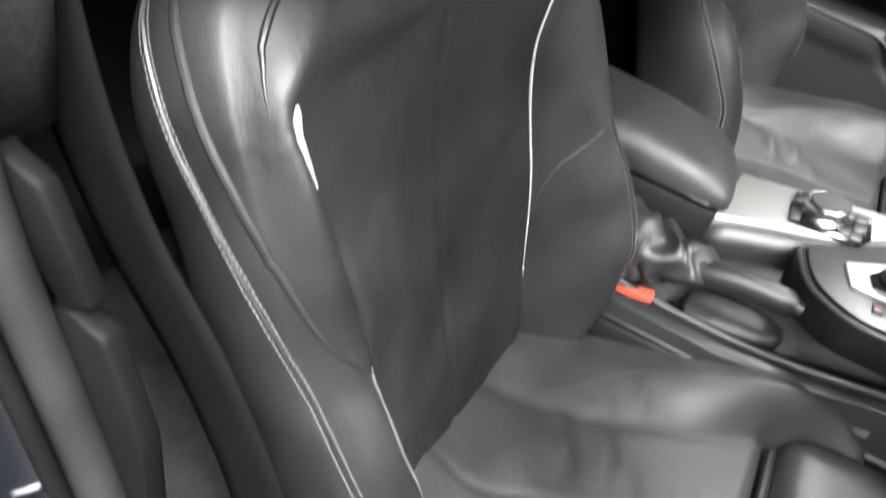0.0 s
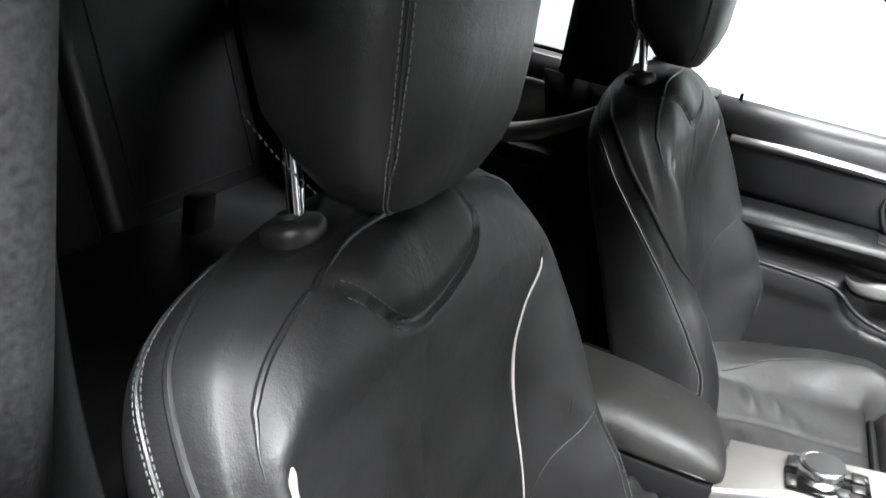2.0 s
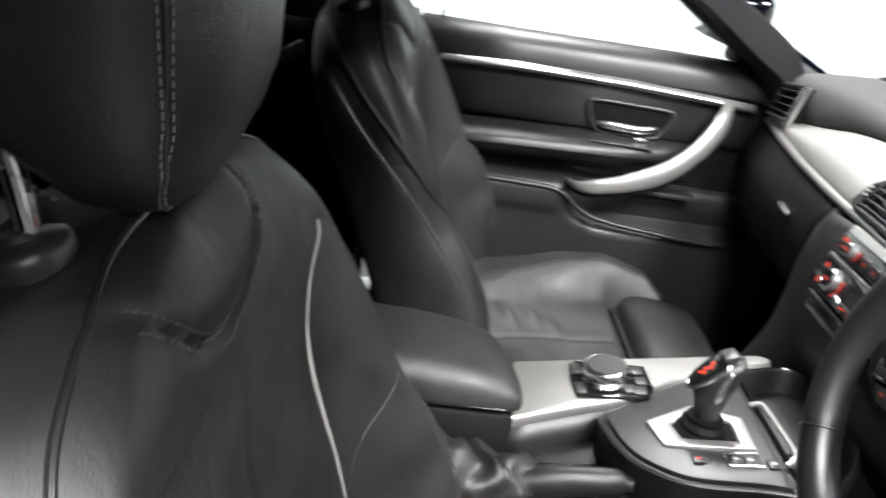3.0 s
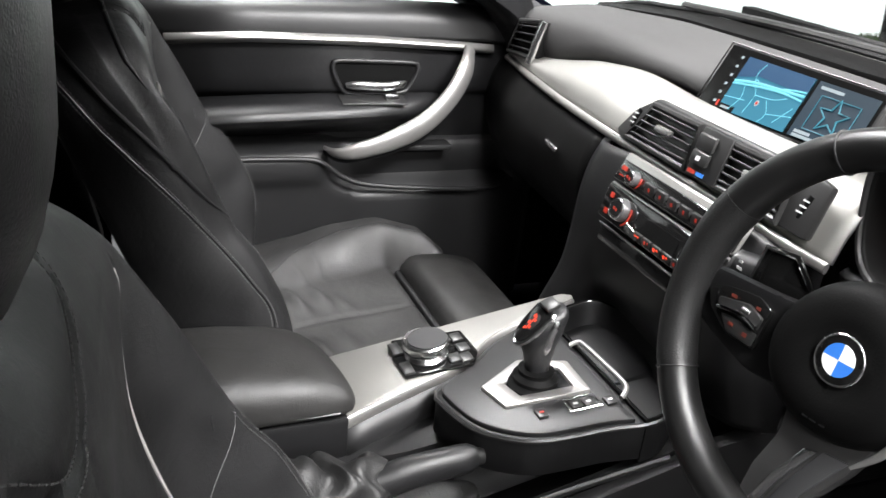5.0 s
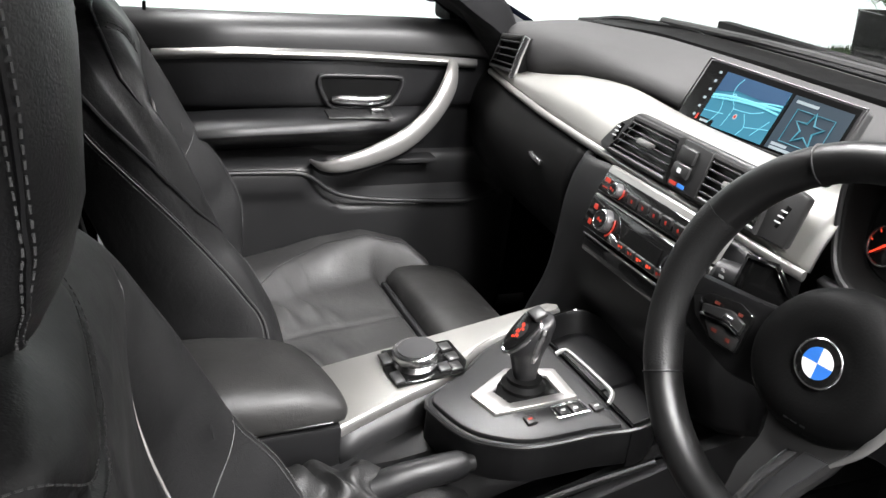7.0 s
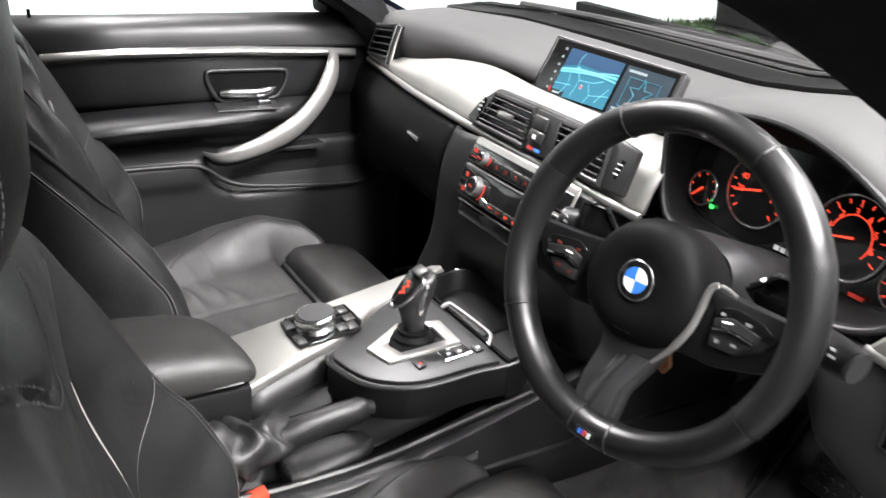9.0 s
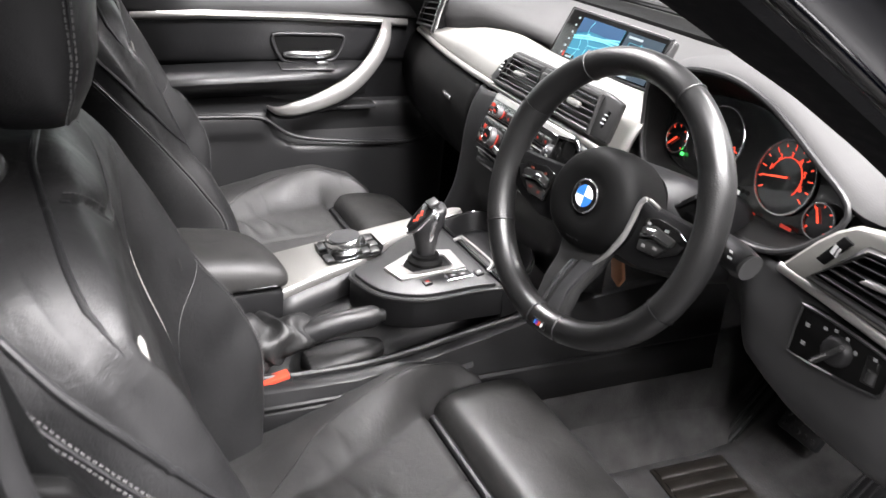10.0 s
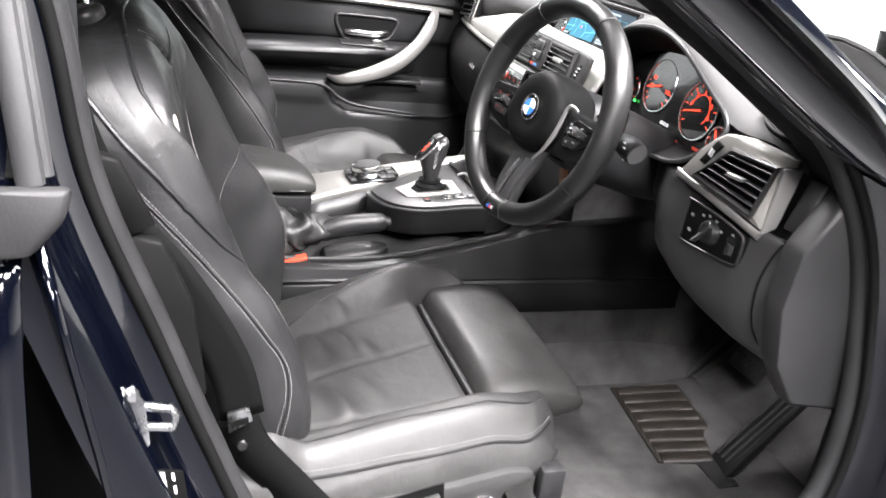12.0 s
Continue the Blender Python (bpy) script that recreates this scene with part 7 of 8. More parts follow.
# ---- floor and pedals ----
def build_floor():
    rows = []
    for x in (-0.70, -0.5, -0.30, -0.17, -0.135, 0.135, 0.155, 0.20, 0.35, 0.5, 0.62, 0.70):
        hump = 0.10 * (1 if abs(x) < 0.14 else sstep(0.20, 0.14, abs(x)))
        rows.append([V(x, y, z + hump * (1 if y < 0.5 else 0.6)) for y, z in [(-1.6, 0.225), (-0.9, 0.225), (-0.5, 0.225), (0.1, 0.228), (0.36, 0.23), (0.50, 0.25), (0.60, 0.32), (0.70, 0.44), (0.74, 0.60), (0.74, 0.82)]])
    piece("carpet", loft(rows), CARPET, "dark grey car floor carpet", "carpet", kind="structure", solid=0.01)
    wall = []
    for y, t in ((-0.5, 0.47), (0.0, 0.48), (0.2, 0.50), (0.4, 0.52), (0.75, 0.55)):
        wall.append([V(0.140 + 0.03 * (1 - k) ** 2, y, lerp(0.235, 0.425 + 0.02 * (y > 0.3), k)) for k in (0, 0.1, 0.3, 0.6, 1.0)])
    piece("tunnel_carpet", loft(wall), CARPET, "grey carpet on the centre tunnel", "carpet", kind="structure", solid=0.008)
    mat = thing("floor_mat", (0.36, 0.2, 0.232), "dark grey carpet mat with a ribbed heel pad", "floor mat")
    rows = []
    for x in [lerp(0.165, 0.62, i / 10) for i in range(11)]:
        rows.append([V(x, y, 0.240 + z) for y, z in ((-0.10, 0), (0.1, 0), (0.3, 0), (0.42, 0.002), (0.50, 0.012))])
    part("mat", loft(rows), CARPET, mat, "dark grey tufted mat", solid=0.008)
    # heel pad with ribs
    q = [(0.205, 0.322), (0.212, 0.458), (0.345, 0.440), (0.362, 0.420), (0.445, 0.392), (0.425, 0.296)]
    pad = part("heel_pad", prism([(a, b, 0.252 + max(0, b - 0.42) * 0.1) for a, b in q], (0, 0, -0.008), 0.001), RUBBER_MAT, mat, "worn ribbed heel pad")
    for i in range(8):
        t = (i + 0.5) / 8
        x = lerp(0.209, 0.436, t)
        y1 = table(x, [(0.21, 0.456), (0.345, 0.438), (0.362, 0.418), (0.445, 0.390)]) - 0.006
        part("rib", tube([(x - 0.004, lerp(0.322, 0.296, t) + 0.006, 0.2515), (x + 0.003, y1, 0.2515 + max(0, y1 - 0.42) * 0.1)], 0.0125, 12, flat=0.30, up=(1, 0, 0)), RUBBER_MAT, pad)
    part("mat_fixing", lathe([(0, 0.004), (0.014, 0.004), (0.02, 0.002), (0.022, 0.0), (0, 0)], (0.50, 0.17, 0.241), (0, 0, 1), 24), PLASTIC, mat, "round mat fixing")
    # foot rest
    fr = thing("foot_rest", (0.16, 0.58, 0.25), "black ribbed foot rest beside the tunnel", "foot rest")
    part("plate", prism([(0.148, 0.474, 0.240), (0.194, 0.482, 0.240), (0.186, 0.600, 0.380), (0.140, 0.592, 0.380)], (0, 0.02, -0.012), 0.004), PLASTIC, fr, "black plastic foot rest")
    for k in range(4):
        x = 0.154 + k * 0.012
        part("rib", tube([(x, 0.482, 0.252), (x - 0.008, 0.590, 0.378)], 0.003, 6), PLASTIC_SOFT, fr)
    part("edge_strip", tube([(0.194, 0.480, 0.246), (0.186, 0.597, 0.383)], 0.004, 8), SLAT_GREY, fr, "scuffed edge")
    # pedals
    br = thing("brake_pedal", (0.29, 0.58, 0.30), "black brake pedal with rubber studs", "pedal", "pedals")
    part("pad", moved(box(-0.04, 0.04, -0.008, 0.008, -0.028, 0.028, 0.005), Matrix.Translation((0.275, 0.555, 0.335)) @ Matrix.Rotation(radians(-32), 4, "X")), RUBBER, br, "studded rubber pad")
    part("arm", tube([(0.285, 0.565, 0.34), (0.29, 0.63, 0.45), (0.30, 0.66, 0.6)], 0.009, 8), PLASTIC_DARK, br)
    for i in range(5):
        for j in range(3):
            part("stud", moved(lathe([(0, 0.003), (0.004, 0.003), (0.005, 0), (0, 0)], (0, 0, 0), (0, -1, 0), 8), Matrix.Translation((0.275, 0.555, 0.335)) @ Matrix.Rotation(radians(-32), 4, "X") @ Matrix.Translation(((i - 2) * 0.015, -0.008, (j - 1) * 0.016))), RUBBER, br)
    ac = thing("accelerator_pedal", (0.46, 0.42, 0.245), "long black ribbed accelerator pedal", "pedal", "pedals")
    ap = part("plate", prism([(0.420, 0.395, 0.250), (0.480, 0.385, 0.252), (0.470, 0.52, 0.40), (0.422, 0.53, 0.40)], (0, 0.012, -0.010), 0.004), PLASTIC, ac, "black floor-hinged pedal")
    for k in range(4):
        x = 0.430 + k * 0.012
        part("rib", tube([(x, 0.400, 0.263), (x, 0.518, 0.395)], 0.0028, 6), RUBBER, ap)
    part("hinge", box(0.405, 0.50, 0.36, 0.40, 0.236, 0.252, 0.003), PLASTIC_SOFT, ac, "scuffed hinge block")


build_floor()

# ---- body shell ----
def build_body():
    car = thing("saloon_car", (0, 0, 0.15), "dark blue-black painted saloon with open driver door aperture", "car")
    # driver's door aperture, seen from outside: seal along the pillar, sill and roof
    apt = [(0.725, -0.60, 1.165), (0.728, -0.545, 0.950), (0.732, -0.520, 0.812), (0.732, -0.470, 0.679), (0.732, -0.425, 0.561), (0.735, -0.38, 0.46), (0.745, -0.30, 0.36), (0.755, -0.15, 0.315),
           (0.756, 0.04, 0.310), (0.752, 0.17, 0.325), (0.748, 0.262, 0.37), (0.746, 0.303, 0.44), (0.744, 0.306, 0.553), (0.734, 0.289, 0.662), (0.732, 0.261, 0.746), (0.730, 0.229, 0.805), (0.724, 0.193, 0.855), (0.721, 0.128, 0.908), (0.719, 0.049, 0.956), (0.716, -0.012, 0.992), (0.712, -0.134, 1.062), (0.704, -0.30, 1.146), (0.702, -0.46, 1.182), (0.71, -0.56, 1.182)]
    line = spline(apt, 160, True)
    part("door_seal", tube([p + V(-0.018, 0, 0) for p in line], 0.0125, 14, closed=True), RUBBER, car, "soft black rubber door seal")
    part("seal_lip", tube([p + V(0.002, 0, 0) for p in line], 0.0055, 10, closed=True), PLASTIC_DARK, car, "thin black seal lip")
    cen = V(0.74, -0.15, 0.72)

    def flare(dx, grow):
        out = []
        for p in line:
            d = V(0, p.y - cen.y, p.z - cen.z)
            d.normalize()
            slim = 1 - 0.72 * sstep(0.03, 0.06, grow) * sstep(-0.35, 0.0, p.y) * sstep(0.70, 0.82, p.z)
            out.append(p + V(dx, 0, 0) + d * grow * slim)
        return out

    part("aperture", loft([flare(0.004, 0.006), flare(0.012, 0.020), flare(0.030, 0.030), flare(0.050, 0.036), flare(0.060, 0.050), flare(0.066, 0.075)], ring=True), PAINT, car, "dark blue painted door aperture", angle=50)
    # darkest plastic here, in place of shade over the doorway
    part("inner_trim", loft([flare(-0.012, 0.006), flare(-0.030, 0.012), flare(-0.055, 0.030), flare(-0.075, 0.060)], ring=True), PLASTIC_DARK, car, "black plastic aperture trim", angle=50)
    # striker
    st = thing("door_striker", (0.775, -0.485, 0.60), "zinc steel door striker screwed to the painted pillar", "striker")
    part("striker_plate", prism([(0.764, -0.502, 0.640), (0.770, -0.488, 0.654), (0.774, -0.480, 0.640), (0.774, -0.476, 0.600), (0.770, -0.486, 0.588), (0.764, -0.498, 0.605)], (0.005, 0.002, 0), 0.0015), PLATE_STEEL, st, "zinc steel plate")
    part("striker_loop", tube([(0.772, -0.482, 0.634), (0.778, -0.458, 0.634), (0.779, -0.454, 0.628), (0.778, -0.456, 0.616), (0.772, -0.482, 0.614)], 0.0036, 10), PLATE_STEEL, st, "steel loop")
    for z in (0.645, 0.598):
        part("screw", lathe([(0, 0.003), (0.005, 0.003), (0.006, 0), (0, 0)], (0.773, -0.488, z), (1, 0.3, 0), 12), PLATE_STEEL, st)
    # sticker
    sk = piece("sticker", prism([(0.778, -0.474, 0.575), (0.779, -0.448, 0.572), (0.779, -0.440, 0.510), (0.778, -0.465, 0.512)], (0.0012, 0, 0)), PLASTIC_DARK, "black sticker with pale bars on the pillar", "sticker", base=(0.778, -0.46, 0.51), smooth=False)
    part("bar", bars([(-0.006, 0.02, 0.006, 0.018), (0.004, 0.024, 0.004, 0.008), (0.006, 0.010, 0.008, 0.008), (0.004, -0.006, 0.010, 0.010), (-0.004, -0.012, 0.004, 0.014)], (0.7795, -0.456, 0.543), (0, 1, 0), (0, -0.15, 1), (1, 0, 0)), WHITE_MARK, sk)
    # roof and headliner
    secs = [(-0.12, 0.56, 1.125, 1.160), (-0.20, 0.64, 1.140, 1.180), (-0.30, 0.665, 1.165, 1.205), (-0.46, 0.68, 1.190, 1.232), (-0.62, 0.695, 1.182, 1.235), (-1.0, 0.685, 1.175, 1.230), (-1.4, 0.66, 1.13, 1.18), (-1.75, 0.62, 1.05, 1.09)]

    def roof(dz, dx):
        rows = []
        for y, w, zr, zc in secs:
            rows.append([V(lerp(-1, 1, i / 24) * (w + dx), y, lerp(zr, zc, 1 - (abs(lerp(-1, 1, i / 24))) ** 2.6) + dz) for i in range(25)])
        return loft(rows)

    part("headliner", roof(0.0, -0.01), HEADLINER, car, "anthracite headliner", solid=0.01)
    part("roof", roof(0.035, 0.02), PAINT, car, "dark painted roof", solid=0.01)
    for sg in (1, -1):
        rail = spline([(sg * 0.735, 0.34, 0.815), (sg * 0.728, 0.20, 0.885), (sg * 0.716, 0.02, 0.995), (sg * 0.706, -0.13, 1.084), (sg * 0.698, -0.30, 1.176), (sg * 0.697, -0.46, 1.212), (sg * 0.70, -0.62, 1.20), (sg * 0.69, -1.0, 1.19), (sg * 0.67, -1.4, 1.14), (sg * 0.66, -1.75, 1.04), (sg * 0.68, -2.05, 0.92)], 70)
        part("roof_rail", tube(rail, 0.036, 14, flat=0.75, up=(0, 0, 1)), PAINT, car, "dark painted pillar and roof rail")
        inner_r = [p + V(-sg * 0.034, -0.006, -0.004) for p in rail]
        part("pillar_trim", tube(inner_r, 0.028, 12, flat=0.7, up=(0, 0, 1)), HEADLINER, car, "anthracite pillar lining")
        # sides in front of the doors and behind them
        part("kick_panel", box(min(sg * 0.70, sg * 0.72), max(sg * 0.70, sg * 0.72), 0.31 if sg > 0 else 0.335, 0.78, 0.22, 0.83, 0.003), PLASTIC_DARK, car, "black kick panel")
        part("front_wing", loft([[V(sg * x, y, z - 0.16 * max(0, y - 0.34) * (z > 0.7)) for x, z in ((0.70, 0.845), (0.76, 0.835), (0.80, 0.80), (0.815, 0.72), (0.815, 0.30))] for y in (0.345 if sg < 0 else 0.33, 0.6, 1.2, 1.75)]), PAINT, car, "dark painted front wing", solid=0.01)
        part("quarter_panel", loft([[V(sg * x, y, z) for x, z in ((0.68, 0.90), (0.76, 0.86), (0.80, 0.80), (0.815, 0.72), (0.815, 0.30))] for y in (-1.36, -1.7, -2.2)]), PAINT, car, solid=0.01)
        part("sill", box(min(sg * 0.68, sg * 0.80), max(sg * 0.68, sg * 0.80), -1.36, 0.40, 0.17, 0.30, 0.012), PAINT, car, "painted sill")
    for sg in (1, -1):
        part("rear_pillar", prism([(sg * 0.69, -1.02, 1.19), (sg * 0.70, -1.08, 1.085), (sg * 0.735, -1.29, 0.86), (sg * 0.70, -2.15, 0.90), (sg * 0.66, -1.78, 1.05), (sg * 0.67, -1.4, 1.15)], (sg * 0.02, 0, 0), 0.003), HEADLINER, car, "anthracite rear pillar lining")
        part("window_header", prism([(sg * 0.66, -0.48, 1.105), (sg * 0.66, -1.10, 1.085), (sg * 0.68, -1.10, 1.20), (sg * 0.68, -0.48, 1.205)], (sg * 0.02, 0, 0), 0.003), HEADLINER, car)
    part("bulkhead", box(-0.70, 0.70, 0.76, 0.79, 0.22, 0.86, 0.003), PLASTIC_DARK, car)
    part("floor_pan", box(-0.72, 0.72, -2.2, 0.78, 0.15, 0.205, 0.004), PLASTIC_DARK, car)
    part("boot_lid", box(-0.70, 0.70, -2.24, -1.955, 0.922, 0.940, 0.008), PAINT, car, "dark glossy boot lid")
    part("boot_wall", box(-0.70, 0.70, -2.22, -2.18, 0.20, 0.92, 0.004), PLASTIC_DARK, car)
    part("cowl", box(-0.66, 0.66, 0.50, 0.66, 0.80, 0.838, 0.006), PLASTIC_DARK, car, "black cowl")
    part("bonnet", loft([[V(x, y, z - 0.04 * (abs(x) / 0.72) ** 3) for x in [lerp(-0.72, 0.72, i / 16) for i in range(17)]] for y, z in ((0.64, 0.835), (0.8, 0.815), (1.1, 0.77), (1.4, 0.71), (1.7, 0.64), (1.8, 0.58), (1.83, 0.5), (1.83, 0.3))]), PAINT, car, "dark glossy bonnet", solid=0.008)
    ws = part("windscreen", loft([[V(x, 0.60 - 0.20 * (x / 0.7) ** 2 , 0.868 - 0.02 * (x / 0.7) ** 2) for x in [lerp(-0.70, 0.70, i / 12) for i in range(13)]], [V(x * 0.84, -0.10 - 0.07 * (x / 0.7) ** 2, 1.160 - 0.03 * (x / 0.7) ** 2) for x in [lerp(-0.70, 0.70, i / 12) for i in range(13)]]]), GLASS, car, "clear windscreen")
    ws.visible_shadow = False
    band = []
    for x in [lerp(-0.66, 0.66, i / 44) for i in range(45)]:
        y0 = table(x, [(-0.66, 0.33), (-0.58, 0.372), (-0.40, 0.408), (-0.15, 0.412), (0.05, 0.415), (0.30, 0.42), (0.5, 0.39), (0.66, 0.33)])
        z0 = table(x, [(-0.66, 0.853), (-0.58, 0.872), (-0.40, 0.883), (-0.15, 0.887), (0.10, 0.888), (0.18, 0.897), (0.25, 0.909), (0.33, 0.913), (0.40, 0.909), (0.47, 0.896), (0.53, 0.884), (0.66, 0.852)])
        band.append([V(x, y0 + a, z0 + b) for a, b in ((0.0, -0.012), (0.003, 0.0), (0.03, 0.001), (0.075, 0.003), (0.085, 0.001), (0.09, -0.02))])
    part("windscreen_edge", loft(band), PLASTIC_DARK, car, "black band along the windscreen foot", solid=0.003, angle=30)
    part("windscreen_seal", tube([r[3] + V(0, 0.008, 0.003) for r in band], 0.004, 8), RUBBER, car, "rubber windscreen seal")
    rw = part("rear_window", prism([(-0.60, -1.76, 1.06), (0.60, -1.76, 1.06), (0.62, -2.15, 0.93), (-0.62, -2.15, 0.93)], (0, 0, 0.004)), GLASS_DARK, car, "dark rear window", smooth=False)
    rw.visible_shadow = False
    part("wiper", tube(spline([(-0.50, 0.475, 0.888), (-0.30, 0.492, 0.896), (-0.05, 0.503, 0.900), (0.25, 0.515, 0.905)], 30), 0.006, 8), STALK_GREY, car, "black wiper blade")
    part("dash_end", prism([(0.676, 0.232, 0.806), (0.676, 0.190, 0.740), (0.676, 0.184, 0.67), (0.676, 0.200, 0.60), (0.676, 0.236, 0.545), (0.676, 0.33, 0.53), (0.676, 0.33, 0.82)], (0.036, 0, 0), 0.006), PLASTIC_SOFT, car, "dark grey dash end cap")
    # windscreen pillar covers
    fold = spline([(0.575, -0.235, 1.086), (0.590, -0.14, 1.045), (0.597, -0.056, 1.003), (0.600, 0.0, 0.975), (0.600, 0.047, 0.949), (0.599, 0.088, 0.926), (0.598, 0.131, 0.900), (0.596, 0.177, 0.872), (0.606, 0.222, 0.842), (0.630, 0.258, 0.80), (0.650, 0.285, 0.74)], 50)
    edge = spline([(0.684, -0.235, 1.118), (0.688, -0.134, 1.066), (0.692, -0.012, 0.996), (0.693, 0.049, 0.960), (0.694, 0.09, 0.936), (0.696, 0.128, 0.912), (0.698, 0.165, 0.888), (0.700, 0.197, 0.860), (0.704, 0.233, 0.81), (0.708, 0.262, 0.765), (0.710, 0.284, 0.715)], 50)
    for sg in (1, -1):
        rows = []
        for a, b in zip(fold, edge):
            n = V(0, 0.52, 0.85)
            m = a.lerp(b, 0.5) - n * 0.006
            row = [a + V(0.030, 0, 0) + n * 0.050, a + V(0.008, 0, 0) + n * 0.016, a + V(0.001, 0, 0) + n * 0.004, a + V(0.004, 0, 0) - n * 0.002, a.lerp(b, 0.22) - n * 0.005, m, a.lerp(b, 0.8) - n * 0.003, b + n * 0.002]
            rows.append([V(sg * p.x, p.y, p.z) for p in spline(row, 18)])
        part("windscreen_pillar_cover", loft(rows), PILLAR_BLACK, car, "matt black windscreen pillar cover", solid=0.004)
    # driver's centre pillar lining and passenger's
    for sg in (1, -1):
        rows = []
        for z, yf, yb, xi in ((0.82, -0.530, -0.66, 0.664), (0.90, -0.531, -0.66, 0.662), (1.0, -0.533, -0.66, 0.660), (1.10, -0.536, -0.66, 0.656), (1.18, -0.54, -0.66, 0.652)):
            rows.append([V(sg * (xi + a), yf + b, z) for b, a in ((-0.03, 0.050), (-0.012, 0.030), (-0.002, 0.010), (-0.004, 0.0), (-0.03, -0.008), (-0.09, -0.008), (-0.12, 0.01))])
        part("pillar_cover", loft(rows), FABRIC_GREY, car, "grey speckled fabric pillar cover", solid=0.006)
    for sg in (1, -1):
        rows = []
        for z, yf, xi in ((0.30, -0.43, 0.69), (0.45, -0.44, 0.69), (0.60, -0.47, 0.685), (0.72, -0.505, 0.68), (0.82, -0.530, 0.672)):
            rows.append([V(sg * (xi + a), yf + b, z) for b, a in ((0.0, 0.035), (-0.004, 0.015), (-0.02, 0.0), (-0.06, -0.006), (-0.15, 0.0))])
        # darkest plastic again, its colour carries the shade on the pillar
        part("lower_pillar_cover", loft(rows), PLASTIC_DARK, car, "black plastic lower pillar cover", solid=0.006)
    return car


def build_rear_door_near():
    d = thing("rear_door", (0.80, -0.9, 0.25), "closed dark blue rear door with black window and rubber seals", "car door", "rear doors")
    part("outer_skin", loft([[V(x, y, z) for x, z in ((0.795, 0.785), (0.815, 0.765), (0.826, 0.70), (0.826, 0.55), (0.815, 0.40), (0.80, 0.25))] for y in (-0.560, -0.575, -0.8, -1.355)]), PAINT, d, "dark blue painted door skin", solid=0.012)
    part("door_edge", loft([[V(x, y, z) for z, y in ((0.79, -0.552), (0.70, -0.535), (0.60, -0.515), (0.45, -0.49), (0.25, -0.46))] for x in (0.765, 0.80)]), PAINT, d, solid=0.006)
    part("window", prism([(0.790, -0.560, 0.835), (0.790, -1.33, 0.855), (0.70, -1.10, 1.13), (0.715, -0.610, 1.15)], (-0.004, 0, 0)), GLOSS_BLACK, d, "black reflective rear window", smooth=False)
    part("window_seal", tube([(0.793, -0.552, 0.832), (0.780, -0.566, 0.953), (0.745, -0.592, 1.08), (0.72, -0.61, 1.15)], 0.012, 10, flat=0.7), RUBBER_GREY, d, "grey rubber window seal")
    part("window_seal", tube([(0.776, -0.545, 0.832), (0.762, -0.560, 0.953), (0.733, -0.585, 1.08), (0.712, -0.60, 1.15)], 0.007, 8), RUBBER_GREY, d, "grey rubber lip")
    part("belt_seal", prism([(0.790, -0.524, 0.832), (0.802, -0.58, 0.834), (0.805, -1.33, 0.855), (0.812, -1.33, 0.795), (0.812, -0.59, 0.785), (0.806, -0.552, 0.785), (0.795, -0.530, 0.808)], (0.012, 0, 0), 0.006), RUBBER, d, "dark rubber waist seal")


build_rear_door_near()


def build_belt():
    b = thing("seat_belt", (0.64, -0.40, 0.45), "black woven seat belt hanging beside the driver seat", "seat belt")
    line = spline([(0.655, -0.575, 1.06), (0.645, -0.550, 0.870), (0.640, -0.510, 0.760), (0.640, -0.452, 0.683), (0.640, -0.403, 0.597), (0.640, -0.385, 0.53)], 40)
    rows = []
    for i, p in enumerate(line):
        t = (line[min(i + 1, 39)] - line[max(i - 1, 0)]).normalized()
        w = t.cross(V(1, 0, 0)).normalized() * 0.022
        rows.append([p - w, p - w * 0.5 + V(0.001, 0, 0), p + w * 0.5 + V(0.001, 0, 0), p + w])
    part("webbing", loft(rows), WEBBING, b, "black woven webbing", solid=0.0018)
    low = spline([(0.640, -0.392, 0.53), (0.640, -0.375, 0.49), (0.640, -0.335, 0.44), (0.645, -0.30, 0.40)], 16)
    rows = []
    for i, p in enumerate(low):
        t = (low[min(i + 1, 15)] - low[max(i - 1, 0)]).normalized()
        w = t.cross(V(1, 0, 0)).normalized() * 0.022
        rows.append([p - w, p, p + w])
    part("webbing", loft(rows), WEBBING, b, "black woven webbing", solid=0.0018)
    tg = part("tongue", prism([(0.648, -0.402, 0.541), (0.648, -0.380, 0.547), (0.648, -0.376, 0.532), (0.648, -0.400, 0.518)], (0.006, 0, 0), 0.0015), PLATE_STEEL, b, "steel belt tongue")
    part("tongue_slot", prism([(0.6545, -0.398, 0.533), (0.6545, -0.381, 0.538), (0.6545, -0.380, 0.531), (0.6545, -0.397, 0.525)], (0.0006, 0, 0)), PLASTIC_DARK, tg)
    part("tongue_button", lathe([(0, 0.003), (0.005, 0.003), (0.006, 0), (0, 0)], (0.645, -0.385, 0.497), (1, 0, 0), 14), SATIN, b)
    tr = thing("pillar_trim_lower", (0.70, -0.48, 0.70), "dark grey plastic pillar trim with stepped corner", "trim")
    part("upper_cover", prism([(0.690, -0.525, 0.830), (0.690, -0.498, 0.822), (0.690, -0.470, 0.765), (0.690, -0.488, 0.755), (0.690, -0.52, 0.79)], (0.014, 0, 0), 0.004), PLASTIC_DARK, tr)
    part("lower_cover", prism([(0.688, -0.505, 0.745), (0.688, -0.486, 0.756), (0.688, -0.464, 0.750), (0.690, -0.438, 0.69), (0.692, -0.425, 0.60), (0.692, -0.45, 0.58), (0.690, -0.485, 0.68)], (0.016, 0, 0), 0.004), PLASTIC_DARK, tr)


build_belt()

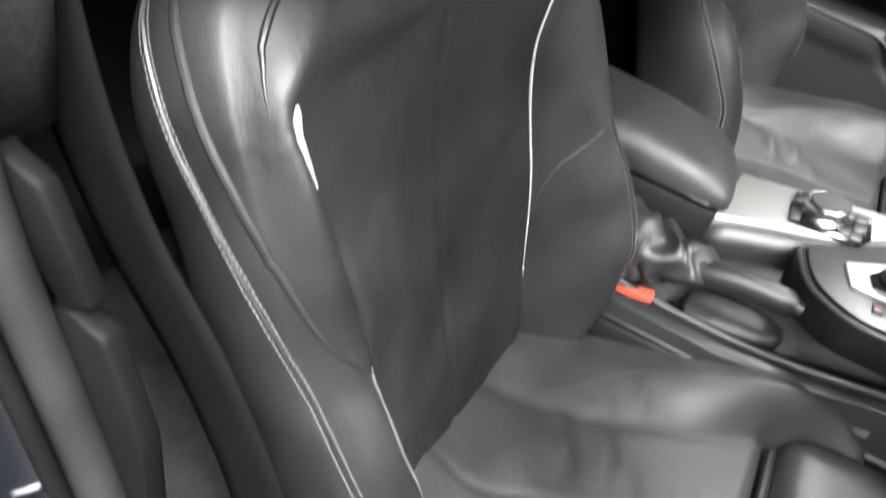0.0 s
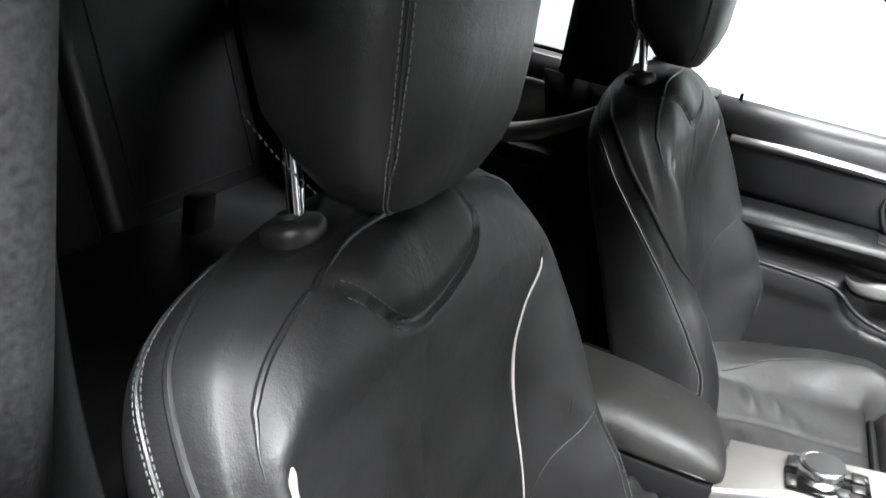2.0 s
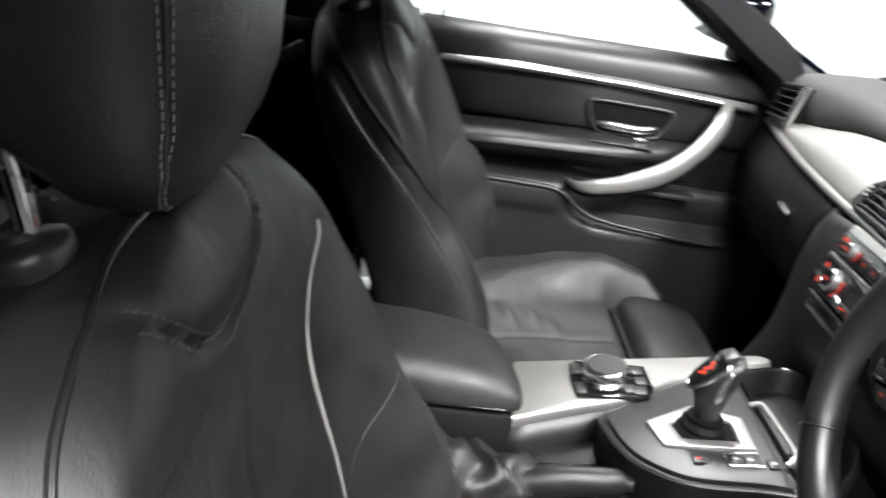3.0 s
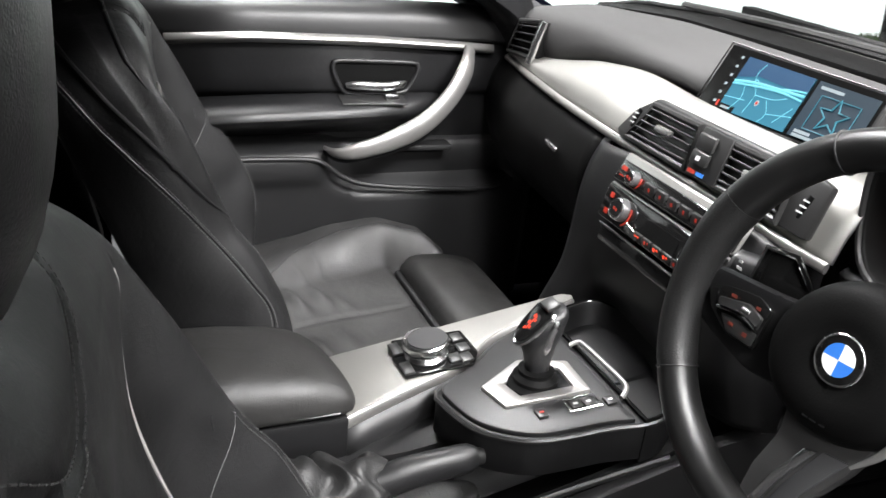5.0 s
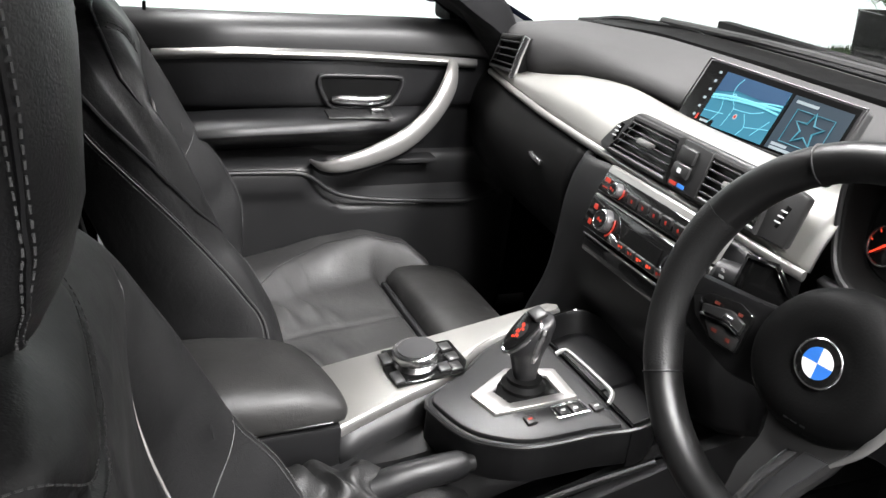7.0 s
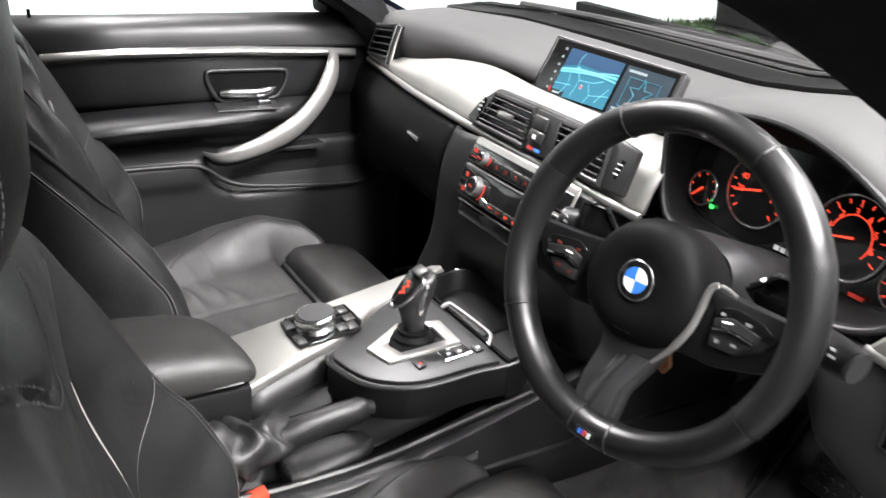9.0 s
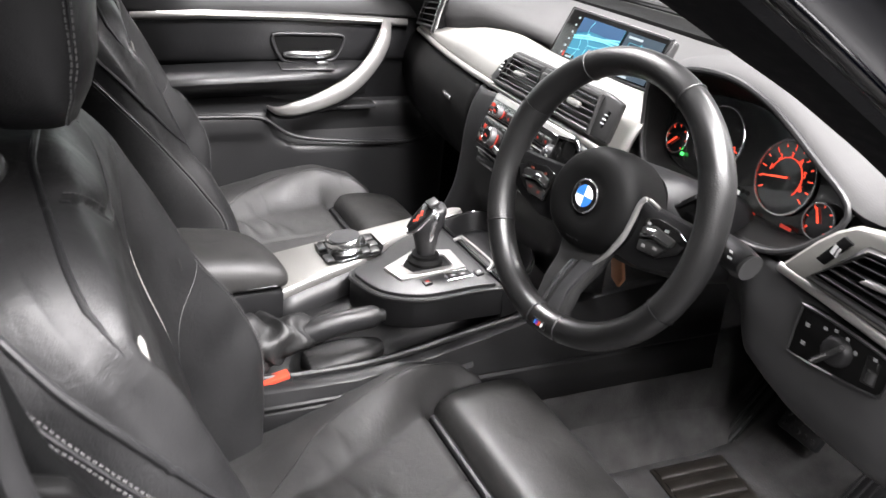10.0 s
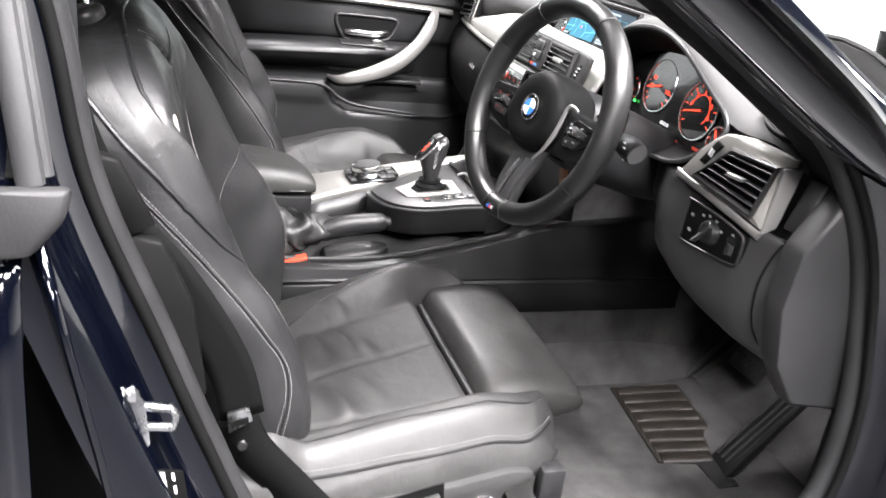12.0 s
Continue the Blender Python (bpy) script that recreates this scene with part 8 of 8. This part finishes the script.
# passenger door mirror outside
mir = thing("door_mirror", (-0.86, 0.2, 0.86), "black door mirror outside the passenger window", "door mirror")
part("housing", box(-0.98, -0.80, 0.16, 0.27, 0.855, 0.955, 0.03, 4), PAINT, mir, "dark mirror housing")
part("mirror_glass", box(-0.97, -0.81, 0.152, 0.158, 0.865, 0.945, 0.002), CHROME, mir, "mirror glass")
part("mirror_foot", box(-0.82, -0.74, 0.19, 0.25, 0.83, 0.87, 0.012), PLASTIC_DARK, mir, "black mirror foot")
part("mirror_triangle", prism([(-0.716, 0.21, 0.842), (-0.716, 0.33, 0.838), (-0.702, 0.20, 0.925)], (-0.012, 0, 0), 0.003), PLASTIC_DARK, mir, "black mirror triangle")


build_body()


# ---- planters beyond the bonnet ----
GRASS = surf("artificial_grass", (0.05, 0.10, 0.03), 0.9, grain=0.8, grain_size=0.006, vary=0.4, vary_size=0.03, spec=0.1)
LEAF = surf("green_leaf", (0.05, 0.13, 0.03), 0.5, vary=0.4, vary_size=0.05, grain=0.1, grain_size=0.004)
POT = surf("dark_glossy_pot", (0.012, 0.012, 0.013), 0.22, vary=0.2, vary_size=0.2, coat=0.3)
BED_X, BED_Y = -3.15, 4.1


def build_bed():
    bed = thing("plant_bed", (BED_X, BED_Y, 0), "low white bed with artificial grass beside the car", "plant bed")
    part("kerb", box(BED_X - 0.72, BED_X + 1.3, BED_Y - 0.95, BED_Y + 0.6, 0.0, 0.19, 0.01), WALL_WHITE, bed, "white edge")
    random.seed(4)
    turf = bmesh.new()
    for _ in range(5000):
        x, y = BED_X + random.uniform(-0.68, 0.75), BED_Y + random.uniform(-0.9, 0.55)
        a, h = random.uniform(0, 6.28), random.uniform(0.03, 0.07)
        dx, dy = 0.009 * math.cos(a), 0.009 * math.sin(a)
        lean = V(random.uniform(-0.03, 0.03), random.uniform(-0.03, 0.03), h)
        turf.faces.new([turf.verts.new(V(x - dx, y - dy, 0.19)), turf.verts.new(V(x + dx, y + dy, 0.19)), turf.verts.new(V(x, y, 0.19) + lean)])
    tagged(part("turf", turf, GRASS, bed, "artificial grass blades", smooth=False), kind="stuff")
    pot = thing("planter", (BED_X + 0.05, BED_Y + 0.2, 0.19), "tall dark glossy square planter with a green plant", "planter")
    rows = []
    for z, w in ((0.19, 0.25), (0.20, 0.255), (0.53, 0.275), (0.545, 0.28), (0.545, 0.26), (0.50, 0.255)):
        rows.append([V(BED_X + 0.05 + w * math.copysign(abs(math.cos(a)) ** 0.25, math.cos(a)), BED_Y + 0.2 + w * math.copysign(abs(math.sin(a)) ** 0.25, math.sin(a)), z) for a in [2 * math.pi * (k + 0.5) / 40 for k in range(40)]])
    part("pot", loft(rows, ring=True, cap=True), POT, pot, "dark glossy square pot")
    leaves = bmesh.new()
    for k in range(90):
        base = V(BED_X + 0.05 + random.uniform(-0.16, 0.16), BED_Y + 0.2 + random.uniform(-0.16, 0.16), 0.50)
        a, ln = random.uniform(0, 6.28), random.uniform(0.25, 0.5)
        d = V(math.cos(a), math.sin(a), 0)
        s_ = d.cross(V(0, 0, 1))
        prev = None
        for i in range(7):
            t = i / 6
            p = base + d * ln * t * 0.8 + V(0, 0, ln * (1.2 * t - 0.9 * t * t))
            w = 0.018 * math.sin(math.pi * min(1, t * 0.9 + 0.08))
            cur = (leaves.verts.new(p - s_ * w), leaves.verts.new(p + s_ * w))
            if prev:
                leaves.faces.new((prev[0], prev[1], cur[1], cur[0]))
            prev = cur
    tagged(part("foliage", leaves, LEAF, pot, "arching green leaves"), kind="stuff")
    fern = thing("fern", (BED_X + 0.25, BED_Y - 0.45, 0.19), "low green fern in the grass bed", "plant")
    fr = bmesh.new()
    for k in range(26):
        a, ln = random.uniform(0, 6.28), random.uniform(0.2, 0.34)
        d = V(math.cos(a), math.sin(a), 0)
        s_ = d.cross(V(0, 0, 1))
        for i in range(16):
            t = (i + 1) / 16
            p = V(BED_X + 0.25, BED_Y - 0.45, 0.19) + d * ln * t + V(0, 0, ln * (1.3 * t - 1.2 * t * t))
            w = 0.09 * (1 - t) ** 0.7 + 0.01
            for sg in (1, -1):
                q = p + s_ * sg * w + d * 0.02
                fr.faces.new([fr.verts.new(p), fr.verts.new(p + d * 0.012), fr.verts.new(q)])
    tagged(part("fronds", fr, LEAF, fern, "feathery fronds"), kind="stuff")
    ban = thing("banner", (BED_X + 0.6, 4.9, 0.0), "low grey display panel with a red band behind the planter", "display stand")
    part("panel", box(BED_X - 0.4, BED_X + 1.8, 4.88, 4.94, 0.0, 0.37, 0.004), surf("grey_banner", (0.25, 0.25, 0.26), 0.6), ban, "grey panel")
    part("band", box(BED_X - 0.4, BED_X + 1.8, 4.872, 4.88, 0.225, 0.28, 0.002), RED, ban, "red band")


build_bed()
